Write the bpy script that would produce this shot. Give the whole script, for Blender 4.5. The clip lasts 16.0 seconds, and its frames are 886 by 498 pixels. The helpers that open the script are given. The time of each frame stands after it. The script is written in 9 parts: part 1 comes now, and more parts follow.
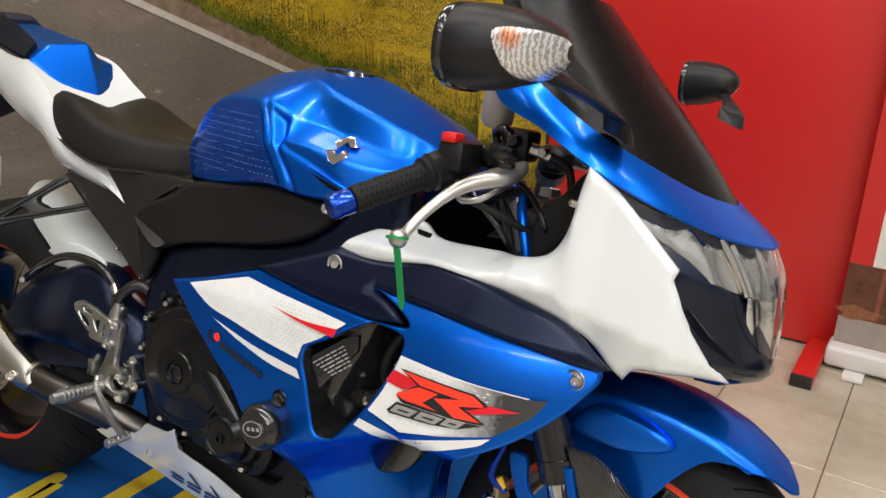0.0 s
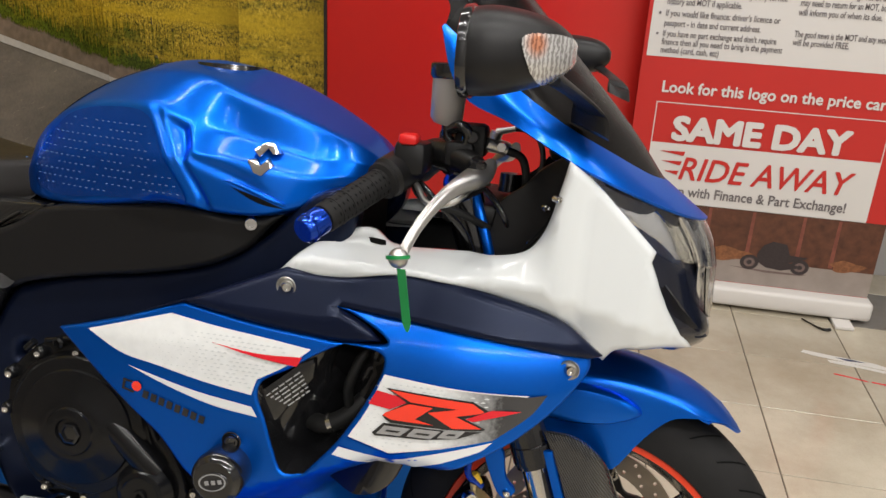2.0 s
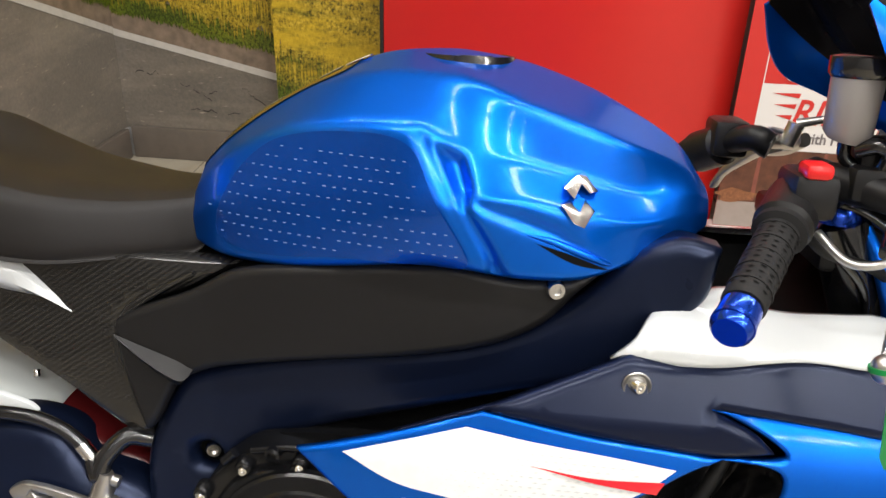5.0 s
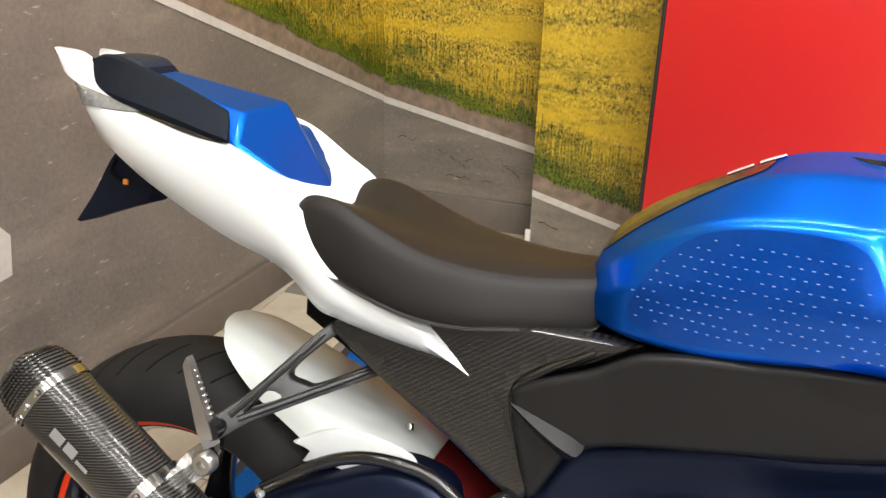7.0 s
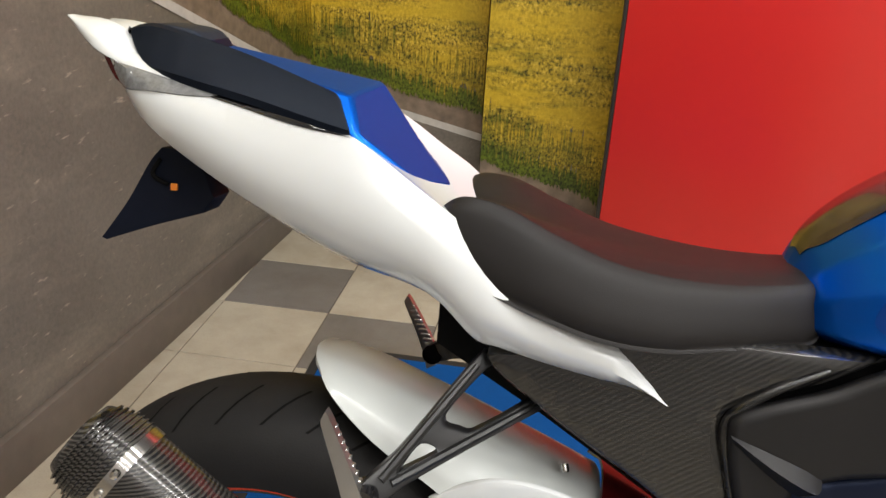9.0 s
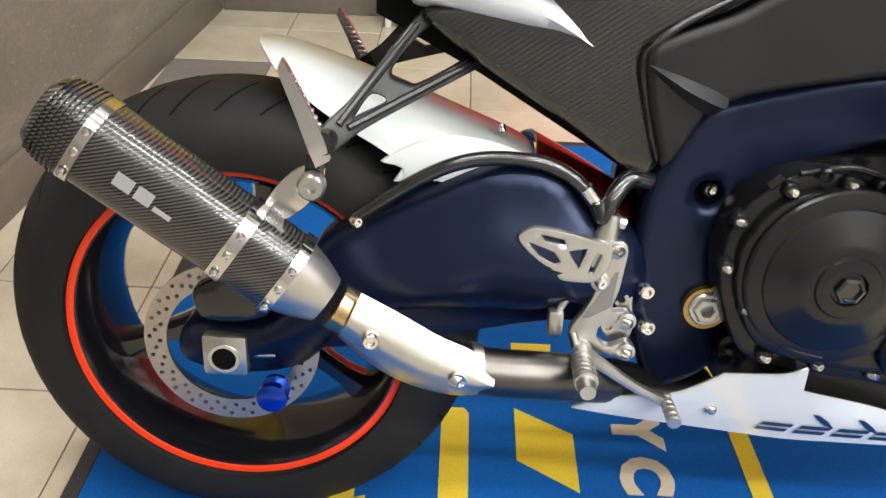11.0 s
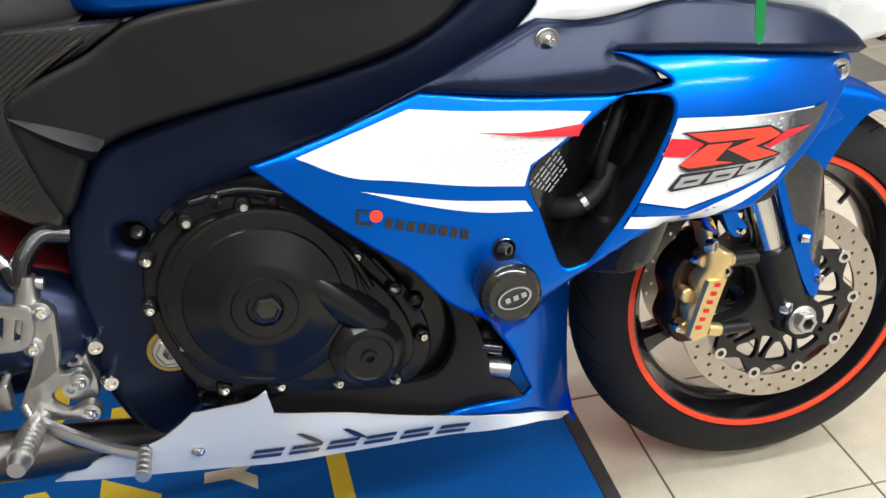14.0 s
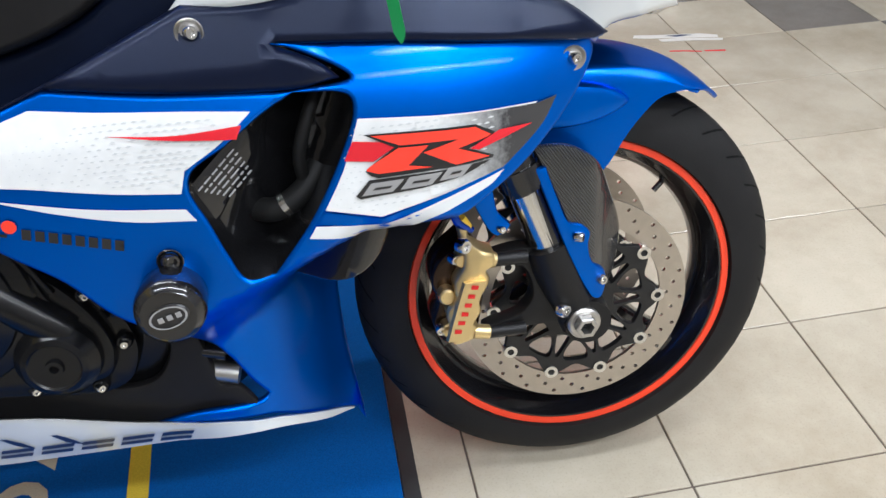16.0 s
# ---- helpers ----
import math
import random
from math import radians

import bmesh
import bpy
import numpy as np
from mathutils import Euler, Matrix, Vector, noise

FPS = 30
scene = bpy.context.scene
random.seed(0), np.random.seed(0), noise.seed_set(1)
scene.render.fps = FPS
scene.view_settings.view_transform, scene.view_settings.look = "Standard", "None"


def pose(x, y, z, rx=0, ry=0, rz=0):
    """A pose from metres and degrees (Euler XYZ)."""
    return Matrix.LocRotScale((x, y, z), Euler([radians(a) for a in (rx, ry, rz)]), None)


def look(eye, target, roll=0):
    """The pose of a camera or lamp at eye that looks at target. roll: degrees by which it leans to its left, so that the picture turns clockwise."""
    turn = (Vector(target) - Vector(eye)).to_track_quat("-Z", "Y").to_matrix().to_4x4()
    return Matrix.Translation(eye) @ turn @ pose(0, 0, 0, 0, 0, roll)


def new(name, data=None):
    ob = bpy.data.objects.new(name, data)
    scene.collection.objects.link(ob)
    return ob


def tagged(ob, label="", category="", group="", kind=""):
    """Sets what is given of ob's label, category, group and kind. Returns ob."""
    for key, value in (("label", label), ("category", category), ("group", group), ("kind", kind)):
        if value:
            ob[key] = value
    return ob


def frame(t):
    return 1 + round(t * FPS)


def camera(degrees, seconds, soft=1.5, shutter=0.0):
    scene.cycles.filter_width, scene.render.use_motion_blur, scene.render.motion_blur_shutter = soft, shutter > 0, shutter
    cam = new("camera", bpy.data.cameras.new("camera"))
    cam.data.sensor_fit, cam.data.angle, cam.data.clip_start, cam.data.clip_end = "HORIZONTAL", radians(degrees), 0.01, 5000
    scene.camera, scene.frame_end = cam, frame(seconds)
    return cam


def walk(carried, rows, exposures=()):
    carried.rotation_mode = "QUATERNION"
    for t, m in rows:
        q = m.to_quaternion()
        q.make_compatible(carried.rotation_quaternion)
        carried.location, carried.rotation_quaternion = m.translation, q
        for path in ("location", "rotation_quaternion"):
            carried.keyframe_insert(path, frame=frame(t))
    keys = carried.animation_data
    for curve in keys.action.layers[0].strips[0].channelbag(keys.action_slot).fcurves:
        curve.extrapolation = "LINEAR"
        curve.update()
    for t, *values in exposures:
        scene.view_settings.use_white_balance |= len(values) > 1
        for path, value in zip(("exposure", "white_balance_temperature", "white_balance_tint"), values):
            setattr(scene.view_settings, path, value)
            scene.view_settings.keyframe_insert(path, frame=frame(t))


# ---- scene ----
cam = camera(56.0, 16.0)
PATH = [
    (0, (1.702, -0.924, 1.169), (0.716, 0.684, 0.506), 2.4),
    (0.5, (1.594, -0.902, 1.179), (0.736, 0.772, 0.498), 1.9),
    (1, (1.519, -0.91, 1.188), (0.891, 0.851, 0.478), 3.1),
    (1.5, (1.428, -0.951, 1.204), (1.028, 0.864, 0.464), 3.4),
    (2, (1.361, -0.984, 1.211), (1.055, 0.842, 0.455), 3.2),
    (2.5, (1.284, -0.992, 1.207), (0.996, 0.826, 0.426), 2.9),
    (3, (1.209, -0.936, 1.193), (0.853, 0.868, 0.407), 2.1),
    (3.2, (1.165, -0.887, 1.184), (0.797, 0.914, 0.396), 1.4),
    (5.3, (0.872, -0.7, 1.208), (0.702, 1.063, 0.278), 1.8),
    (5.5, (0.853, -0.705, 1.205), (0.598, 1.051, 0.282), 1.4),
    (6, (0.796, -0.721, 1.209), (0.331, 0.994, 0.291), 0.7),
    (6.5, (0.732, -0.746, 1.222), (0.15, 0.971, 0.379), 0.9),
    (7, (0.659, -0.772, 1.232), (0.06, 0.965, 0.441), 1.3),
    (7.5, (0.577, -0.76, 1.225), (0.049, 1.021, 0.485), 2.5),
    (8, (0.457, -0.663, 1.214), (0.021, 1.135, 0.454), 2.7),
    (8.5, (0.368, -0.632, 1.214), (0.023, 1.174, 0.425), 2.7),
    (9, (0.286, -0.684, 1.17), (0.037, 1.129, 0.363), 3.2),
    (9.5, (0.237, -0.767, 1.08), (0.102, 0.995, 0.144), 3.9),
    (9.7, (0.227, -0.788, 1.065), (0.145, 0.936, 0.055), 4.2),
    (11.8, (0.361, -0.844, 1.029), (0.359, 0.804, -0.104), 1.6),
    (12, (0.39, -0.847, 1.032), (0.395, 0.822, -0.071), 1.2),
    (12.5, (0.468, -0.857, 1.038), (0.578, 0.835, -0.024), 1.0),
    (13, (0.544, -0.865, 1.038), (0.718, 0.831, -0.007), 1.3),
    (13.5, (0.628, -0.867, 1.041), (0.898, 0.809, -0.016), -0.2),
    (14, (0.726, -0.856, 1.033), (1.105, 0.793, -0.033), -1.0),
    (14.5, (0.839, -0.813, 1.012), (1.307, 0.802, -0.071), -1.4),
    (15, (0.915, -0.779, 1.004), (1.377, 0.788, -0.151), -2.0),
    (15.5, (0.983, -0.758, 1.021), (1.405, 0.759, -0.211), -2.5),
    (16, (1.117, -0.814, 1.05), (1.367, 0.756, -0.164), -2.2),
]
walk(cam, [(t, look(eye, target, roll)) for t, eye, target, roll in PATH], [(0, -0.4, 6500, 10), (1, -0.55, 6500, 10), (2, -0.5, 6500, 10), (2.5, -0.48, 6500, 10), (3.2, -0.38, 6500, 10), (5.5, 0.22, 6500, 10), (6.5, 0.42, 6500, 10), (7, 0.46, 6500, 10), (7.5, 0.38, 6500, 10), (8, 0.3, 6500, 10), (8.5, 0.15, 6500, 10), (9, -0.05, 6500, 10), (9.7, 0.03, 6500, 10), (11.8, 0.85, 6250, 6), (12, 0.85, 6231, 6.2), (12.5, 0.63, 6186, 6.6), (13, 0.58, 6140, 7.1), (13.5, 0.43, 6095, 7.5), (14.5, -0.05, 5962, 8.2), (16, -0.2, 5700, 9)])

# ---- light ----
world = bpy.data.worlds.new("showroom_air")
scene.world = world
world.use_nodes = True
world.node_tree.nodes["Background"].inputs[0].default_value = (0.75, 0.85, 1.0, 1)
world.node_tree.nodes["Background"].inputs[1].default_value = 0.08


# ---- materials ----
def mat(name, colour, rough=0.5, metal=0.0, coat=0.0, coat_rough=0.05, var=0.08, scale=30.0, bump=0.0, bump_scale=200.0, spec=0.5, rvar=0.1, tint=(1, 1, 1)):
    """Painted, moulded or cast surface: colour and gloss vary at two scales, with fine relief."""
    m = bpy.data.materials.new(name)
    m.use_nodes = True
    nt = m.node_tree
    b = nt.nodes["Principled BSDF"]
    co = nt.nodes.new("ShaderNodeTexCoord")
    n1 = nt.nodes.new("ShaderNodeTexNoise")
    n1.inputs["Scale"].default_value = scale
    n1.inputs["Detail"].default_value = 6
    nt.links.new(co.outputs["Object"], n1.inputs["Vector"])
    mix = nt.nodes.new("ShaderNodeMix")
    mix.data_type = "RGBA"
    mix.inputs[6].default_value = (*[c * (1 - var) for c in colour], 1)
    mix.inputs[7].default_value = (*[min(1, c * (1 + var)) for c in colour], 1)
    nt.links.new(n1.outputs["Fac"], mix.inputs[0])
    nt.links.new(mix.outputs[2], b.inputs["Base Color"])
    n2 = nt.nodes.new("ShaderNodeTexNoise")
    n2.inputs["Scale"].default_value = scale * 0.3
    n2.inputs["Detail"].default_value = 8
    nt.links.new(co.outputs["Object"], n2.inputs["Vector"])
    mr = nt.nodes.new("ShaderNodeMapRange")
    mr.inputs[3].default_value = max(0.02, rough * (1 - rvar * 2))
    mr.inputs[4].default_value = min(1, rough * (1 + rvar * 2))
    nt.links.new(n2.outputs["Fac"], mr.inputs[0])
    nt.links.new(mr.outputs[0], b.inputs["Roughness"])
    b.inputs["Metallic"].default_value = metal
    b.inputs["Coat Weight"].default_value = coat
    b.inputs["Coat Roughness"].default_value = coat_rough
    b.inputs["Specular IOR Level"].default_value = spec
    b.inputs["Specular Tint"].default_value = (*tint, 1)
    if bump:
        n3 = nt.nodes.new("ShaderNodeTexNoise")
        n3.inputs["Scale"].default_value = bump_scale
        n3.inputs["Detail"].default_value = 4
        nt.links.new(co.outputs["Object"], n3.inputs["Vector"])
        bp = nt.nodes.new("ShaderNodeBump")
        bp.inputs["Strength"].default_value = bump
        bp.inputs["Distance"].default_value = 0.001
        nt.links.new(n3.outputs["Fac"], bp.inputs["Height"])
        nt.links.new(bp.outputs[0], b.inputs["Normal"])
    return m


def weave(name, light, dark, size, angle=45, rough=0.25, coat=0.6):
    """Twill carbon: bands of two tones across the cloth."""
    m = mat(name, dark, rough, coat=coat)
    nt = m.node_tree
    b = nt.nodes["Principled BSDF"]
    co = nt.nodes.new("ShaderNodeTexCoord")
    mp = nt.nodes.new("ShaderNodeMapping")
    mp.inputs["Rotation"].default_value = (0, radians(angle), 0)
    nt.links.new(co.outputs["Object"], mp.inputs[0])
    w = nt.nodes.new("ShaderNodeTexWave")
    w.inputs["Scale"].default_value = 1 / size / 3.1416 * 0.5 * 3.1416
    w.inputs["Distortion"].default_value = 0.4
    w.inputs["Detail"].default_value = 1
    w.inputs["Detail Scale"].default_value = 2
    nt.links.new(mp.outputs[0], w.inputs["Vector"])
    r = nt.nodes.new("ShaderNodeValToRGB")
    r.color_ramp.elements[0].position, r.color_ramp.elements[0].color = 0.3, (*dark, 1)
    r.color_ramp.elements[1].position, r.color_ramp.elements[1].color = 0.75, (*light, 1)
    nt.links.new(w.outputs["Fac"], r.inputs[0])
    for l in list(b.inputs["Base Color"].links):
        nt.links.remove(l)
    nt.links.new(r.outputs[0], b.inputs["Base Color"])
    return m


BLUE = mat("metallic_blue_paint", (0.0006, 0.118, 0.64), 0.34, 0.85, 0.26, 0.10, 0.03, 500, spec=0.5, rvar=0.03, tint=(0.25, 0.5, 1.0))
HUGWHITE = mat("greyish_pearl_white_plastic", (0.52, 0.55, 0.54), 0.34, 0.0, 0.3, 0.15, 0.08, 18)
WHITE = mat("pearl_white_paint", (0.66, 0.685, 0.69), 0.22, 0.0, 0.8, 0.04, 0.02, 8)
NAVY = mat("satin_navy_paint", (0.0045, 0.0075, 0.024), 0.30, 0.3, 0.10, 0.20, 0.12, 60, spec=0.26, tint=(0.7, 0.8, 1.0))
PADNAVY = mat("matt_navy_plastic", (0.0085, 0.0135, 0.026), 0.50, 0, 0, 0.1, 0.12, 60, 0.06, 900, spec=0.3, tint=(0.8, 0.9, 1.0))
HANGNAVY = mat("dull_navy_plastic", (0.0035, 0.0055, 0.013), 0.6, 0, 0, 0.1, 0.15, 60, spec=0.14)
FRAMEMAT = mat("satin_navy_cast_frame", (0.006, 0.0105, 0.030), 0.30, 0.5, 0.10, 0.30, 0.1, 90, 0.06, 900, spec=0.4, tint=(0.7, 0.8, 1.0))
PLASTIC = mat("black_moulded_plastic", (0.0095, 0.0092, 0.0095), 0.40, 0, 0, 0.1, 0.15, 90, 0.12, 1400, spec=0.28)
GLOSSBLACK = mat("gloss_black_plastic", (0.0085, 0.0085, 0.0095), 0.16, 0, 0.5, 0.05, 0.1, 40)
ENGINE = mat("black_engine_casting", (0.0055, 0.0056, 0.0062), 0.22, 0.0, 0.05, 0.14, 0.15, 120, 0.05, 900, spec=0.30)
RUBBER = mat("tyre_rubber", (0.0150, 0.0145, 0.0145), 0.62, 0, 0, 0.1, 0.35, 14, 0.25, 420, spec=0.14)
SATINBLACK = mat("satin_black_forging", (0.010, 0.010, 0.0105), 0.34, 0, 0, 0.1, 0.15, 60, 0.1, 900, spec=0.45)
VINYL = mat("black_seat_vinyl", (0.0105, 0.0092, 0.0088), 0.44, 0, 0, 0.1, 0.25, 11, 0.35, 1300, spec=0.26)
RIM = mat("gloss_black_wheel_paint", (0.006, 0.006, 0.008), 0.18, 0.1, 0.6, 0.05, 0.1, 40)
TAPE = mat("orange_red_rim_tape", (0.90, 0.055, 0.012), 0.4, 0, 0.2, 0.1, 0.05, 60)
ALU = mat("machined_aluminium", (0.50, 0.49, 0.47), 0.32, 0.95, 0, 0.1, 0.1, 60, 0.1, 700)
STEEL = mat("bright_steel", (0.66, 0.65, 0.63), 0.16, 1.0, 0, 0.1, 0.08, 60)
BRUSHED = mat("brushed_titanium_pipe", (0.52, 0.495, 0.45), 0.36, 1.0, 0, 0.1, 0.22, 12, 0.1, 600)
BURNT = mat("heat_tinted_pipe", (0.105, 0.095, 0.088), 0.34, 1.0, 0, 0.1, 0.5, 10, 0.1, 600)
GOLD = mat("gold_anodised_caliper", (0.72, 0.55, 0.26), 0.30, 0.85, 0.2, 0.1, 0.08, 90, 0.1, 900)
DISC = mat("worn_brake_steel", (0.50, 0.45, 0.39), 0.33, 0.95, 0, 0.1, 0.12, 80, 0.1, 900)
BLUEANO = mat("blue_anodised_aluminium", (0.005, 0.05, 0.42), 0.22, 0.85, 0.3, 0.1, 0.1, 60)
REDPLASTIC = mat("red_plastic", (0.65, 0.012, 0.012), 0.3)
GREENTAG = mat("green_cable_tie_plastic", (0.005, 0.21, 0.05), 0.35)
ORANGE = mat("amber_reflector", (0.85, 0.25, 0.03), 0.25)
CARBON = weave("twill_carbon", (0.040, 0.040, 0.042), (0.007, 0.007, 0.0075), 0.0048, 35)
CARBONMAT = weave("twill_carbon_cover", (0.020, 0.019, 0.018), (0.0045, 0.0045, 0.0045), 0.0085, -55, 0.26, 0.4)
CARBONPIPE = weave("twill_carbon_sleeve", (0.045, 0.042, 0.038), (0.005, 0.005, 0.005), 0.0058, 100)
# the rear light's own red; on the hugger it paints a reflection
DARKRED = mat("dark_red_lens_and_reflection", (0.075, 0.006, 0.007), 0.25, 0, 0.4)
SMOKE = mat("dark_smoked_screen", (0.005, 0.0042, 0.004), 0.26, 0, 0, 0.03, spec=0.10)
# near-black that paints the shade of holes, slots and gaps
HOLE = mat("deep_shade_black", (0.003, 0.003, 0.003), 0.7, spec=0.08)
DECALWHITE = mat("white_vinyl_decal", (0.68, 0.70, 0.70), 0.25, 0, 0.6, 0.05, 0.03, 20)
DECALRED = mat("red_vinyl_decal", (0.66, 0.008, 0.02), 0.25, 0, 0.6, 0.05, 0.03, 20)
DECALORANGE = mat("bright_red_vinyl_decal", (0.85, 0.045, 0.02), 0.25, 0, 0.6, 0.05, 0.03, 20)
DECALBLACK = mat("black_vinyl_decal", (0.010, 0.010, 0.011), 0.3, 0, 0.5)
DECALGREY = mat("silver_grey_vinyl_decal", (0.36, 0.36, 0.36), 0.25, 0.3, 0.5)
DECALNAVY = mat("navy_vinyl_decal", (0.008, 0.02, 0.08), 0.3, 0, 0.5)
LABEL = mat("pale_label_print", (0.34, 0.34, 0.34), 0.5)
PAD = mat("clear_grip_pad_on_blue", (0.001, 0.080, 0.50), 0.30, 0.8, 0.5, 0.10, 0.12, 60, 0.15, 500, tint=(0.3, 0.5, 1.0))
PADDOT = mat("pale_grip_stud", (0.10, 0.22, 0.52), 0.3)
GLASSY = bpy.data.materials.new("clear_lens")
GLASSY.use_nodes = True
g_ = GLASSY.node_tree.nodes["Principled BSDF"]
g_.inputs["Base Color"].default_value = (0.95, 0.96, 0.97, 1)
g_.inputs["Roughness"].default_value = 0.03
g_.inputs["Transmission Weight"].default_value = 1.0
g_.inputs["IOR"].default_value = 1.3
TAILCLEAR = mat("clear_tail_light_lens", (0.16, 0.165, 0.17), 0.12, 0, 0.5, 0.05, 0.5, 160, 0.5, 300)
REFLECTOR = mat("faceted_chrome_reflector", (0.92, 0.95, 0.98), 0.06, 1.0, 0, 0.1, 0.1, 60, 0.5, 55)
for n_ in REFLECTOR.node_tree.nodes:
    if n_.bl_idname == "ShaderNodeBump":
        n_.inputs["Distance"].default_value = 0.003
MILKY = mat("milky_reservoir_plastic", (0.26, 0.245, 0.235), 0.3, 0, 0.2)


# ---- mesh helpers ----
def part(name, bm, material, parent=None, label="", smooth=True, angle=38, kind=""):
    bmesh.ops.recalc_face_normals(bm, faces=bm.faces)
    me = bpy.data.meshes.new(name)
    bm.to_mesh(me)
    bm.free()
    me.materials.append(material)
    if smooth:
        me.shade_smooth()
        me.set_sharp_from_angle(angle=radians(angle))
    ob = new(name, me)
    if parent is not None:
        ob.parent = parent
    return tagged(ob, label, kind=kind)


def shared(name, me, parent, m):
    ob = new(name, me)
    ob.parent = parent
    ob.matrix_basis = m
    return ob


def flip_y(bm):
    c = bm.copy()
    for v in c.verts:
        v.co.y = -v.co.y
    bmesh.ops.reverse_faces(c, faces=c.faces)
    return c


def both(name, bm, material, parent, label="", twin=None, **kw):
    """A part on the right-hand side and its twin on the left."""
    c = flip_y(bm)
    a = part(name, bm, material, parent, label, **kw)
    b = part(name, c, material, parent, label, **kw)
    if twin is not None:
        b.matrix_basis = twin
    return a


def spline(pts, step, closed):
    """Points along a curve through pts; a point with a third value of 1 (2D) is a sharp corner."""
    P = [np.array(p[:2], float) for p in pts]
    sharp = [len(p) > 2 and p[2] for p in pts]
    n = len(P)
    out = []
    for i in range(n if closed else n - 1):
        a, b = P[i], P[(i + 1) % n]
        pa = P[i - 1] if (closed or i) else a
        pb = P[(i + 2) % n] if (closed or i + 2 < n) else b
        d = np.linalg.norm(b - a)
        da, db = np.linalg.norm(a - pa), np.linalg.norm(pb - b)
        ta = (b - a) if sharp[i] else (b - pa) * (d / max(d + da, 1e-9))
        tb = (b - a) if sharp[(i + 1) % n] else (pb - a) * (d / max(d + db, 1e-9))
        k = max(1, int(round(d / step)))
        for j in range(k):
            t = j / k
            out.append((2 * t**3 - 3 * t**2 + 1) * a + (t**3 - 2 * t**2 + t) * ta + (3 * t**2 - 2 * t**3) * b + (t**3 - t**2) * tb)
    if not closed:
        out.append(P[-1])
    return out


def inside(p, poly):
    x, z = p
    c = False
    for i in range(len(poly)):
        (x1, z1), (x2, z2) = poly[i - 1], poly[i]
        if (z1 > z) != (z2 > z) and x < (x2 - x1) * (z - z1) / (z2 - z1) + x1:
            c = not c
    return c


def edge_distance(pts, poly):
    A = np.array(poly)
    Bq = np.roll(A, -1, 0)
    P = np.array(pts)[:, None, :]
    d = Bq - A
    t = np.clip(((P - A) * d).sum(2) / np.maximum((d * d).sum(1), 1e-12), 0, 1)
    return np.sqrt((((A + t[..., None] * d) - P) ** 2).sum(2)).min(1)


from mathutils.geometry import delaunay_2d_cdt
from mathutils.bvhtree import BVHTree


def shell(outline, skin, thick=0.004, r=0.010, step=0.018, holes=(), fine=0.008):
    """A moulded panel seen from the side: its outline in x and z, laid on skin(x, z) -> y, with its edge rolled in by r and a turned-in rim."""
    loops = [spline(o, fine, True) for o in (outline, *holes)]
    poly = [tuple(p) for p in loops[0]]
    hpolys = [[tuple(p) for p in l] for l in loops[1:]]
    pts, edges = [], []
    for l in loops:
        k = len(pts)
        pts += [tuple(p) for p in l]
        edges += [(k + i, k + (i + 1) % len(l)) for i in range(len(l))]
    xs, zs = [p[0] for p in poly], [p[1] for p in poly]
    ring = []
    for l in loops:
        for i in range(len(l)):
            t = l[(i + 1) % len(l)] - l[i - 1]
            t = t / max(np.linalg.norm(t), 1e-9)
            for f in (0.35, 1.0):
                for s in (1, -1):
                    ring.append((l[i][0] - s * t[1] * r * f, l[i][1] + s * t[0] * r * f, f * r))
    cand = [(x, z, step * 0.6) for x in np.arange(min(xs), max(xs), step) for z in np.arange(min(zs), max(zs), step)]
    allc = [c for c in ring + cand if inside(c[:2], poly) and not any(inside(c[:2], h) for h in hpolys)]
    if allc:
        d = edge_distance([c[:2] for c in allc], poly)
        for h in hpolys:
            d = np.minimum(d, edge_distance([c[:2] for c in allc], h))
        keep, cells = [], set()
        for c, dd in zip(allc, d):
            if dd < c[2] * 0.9:
                continue
            q = 0.5 * (fine if dd < 1.2 * r else step * 0.8)
            key = (round(c[0] / q), round(c[1] / q), dd < 1.2 * r)
            if key in cells:
                continue
            cells.add(key)
            keep.append(c[:2])
        pts += keep
    vs, es, fs, *_ = delaunay_2d_cdt([Vector(p) for p in pts], edges, [], 0, 1e-6)
    co = [(v.x, v.y) for v in vs]
    d = edge_distance(co, poly)
    for h in hpolys:
        d = np.minimum(d, edge_distance(co, h))
    bm = bmesh.new()
    front = []
    for (x, z), dd in zip(co, d):
        k = max(0.0, 1 - dd / r) if r > 0 else 0
        front.append(bm.verts.new((x, skin(x, z) + (r * (1 - math.sqrt(max(0, 1 - k * k))) if r > 0 else 0) * 0.7, z)))
    back = [bm.verts.new((v.co.x, v.co.y + thick + (0.5 * r if dd > r else 0.0), v.co.z)) for v, dd in zip(front, d)] if thick else None
    count = {}
    for f in fs:
        cx, cz = sum(co[i][0] for i in f) / len(f), sum(co[i][1] for i in f) / len(f)
        if not inside((cx, cz), poly) or any(inside((cx, cz), h) for h in hpolys):
            continue
        try:
            bm.faces.new([front[i] for i in f])
            if thick:
                bm.faces.new([back[i] for i in reversed(f)])
        except ValueError:
            continue
        for a, b in zip(f, list(f[1:]) + [f[0]]):
            count[(a, b)] = 1
    if thick:
        for a, b in list(count):
            if (b, a) not in count:
                try:
                    bm.faces.new((front[b], front[a], back[a], back[b]))
                except ValueError:
                    pass
    bmesh.ops.delete(bm, geom=[v for v in bm.verts if not v.link_faces], context="VERTS")
    return bm


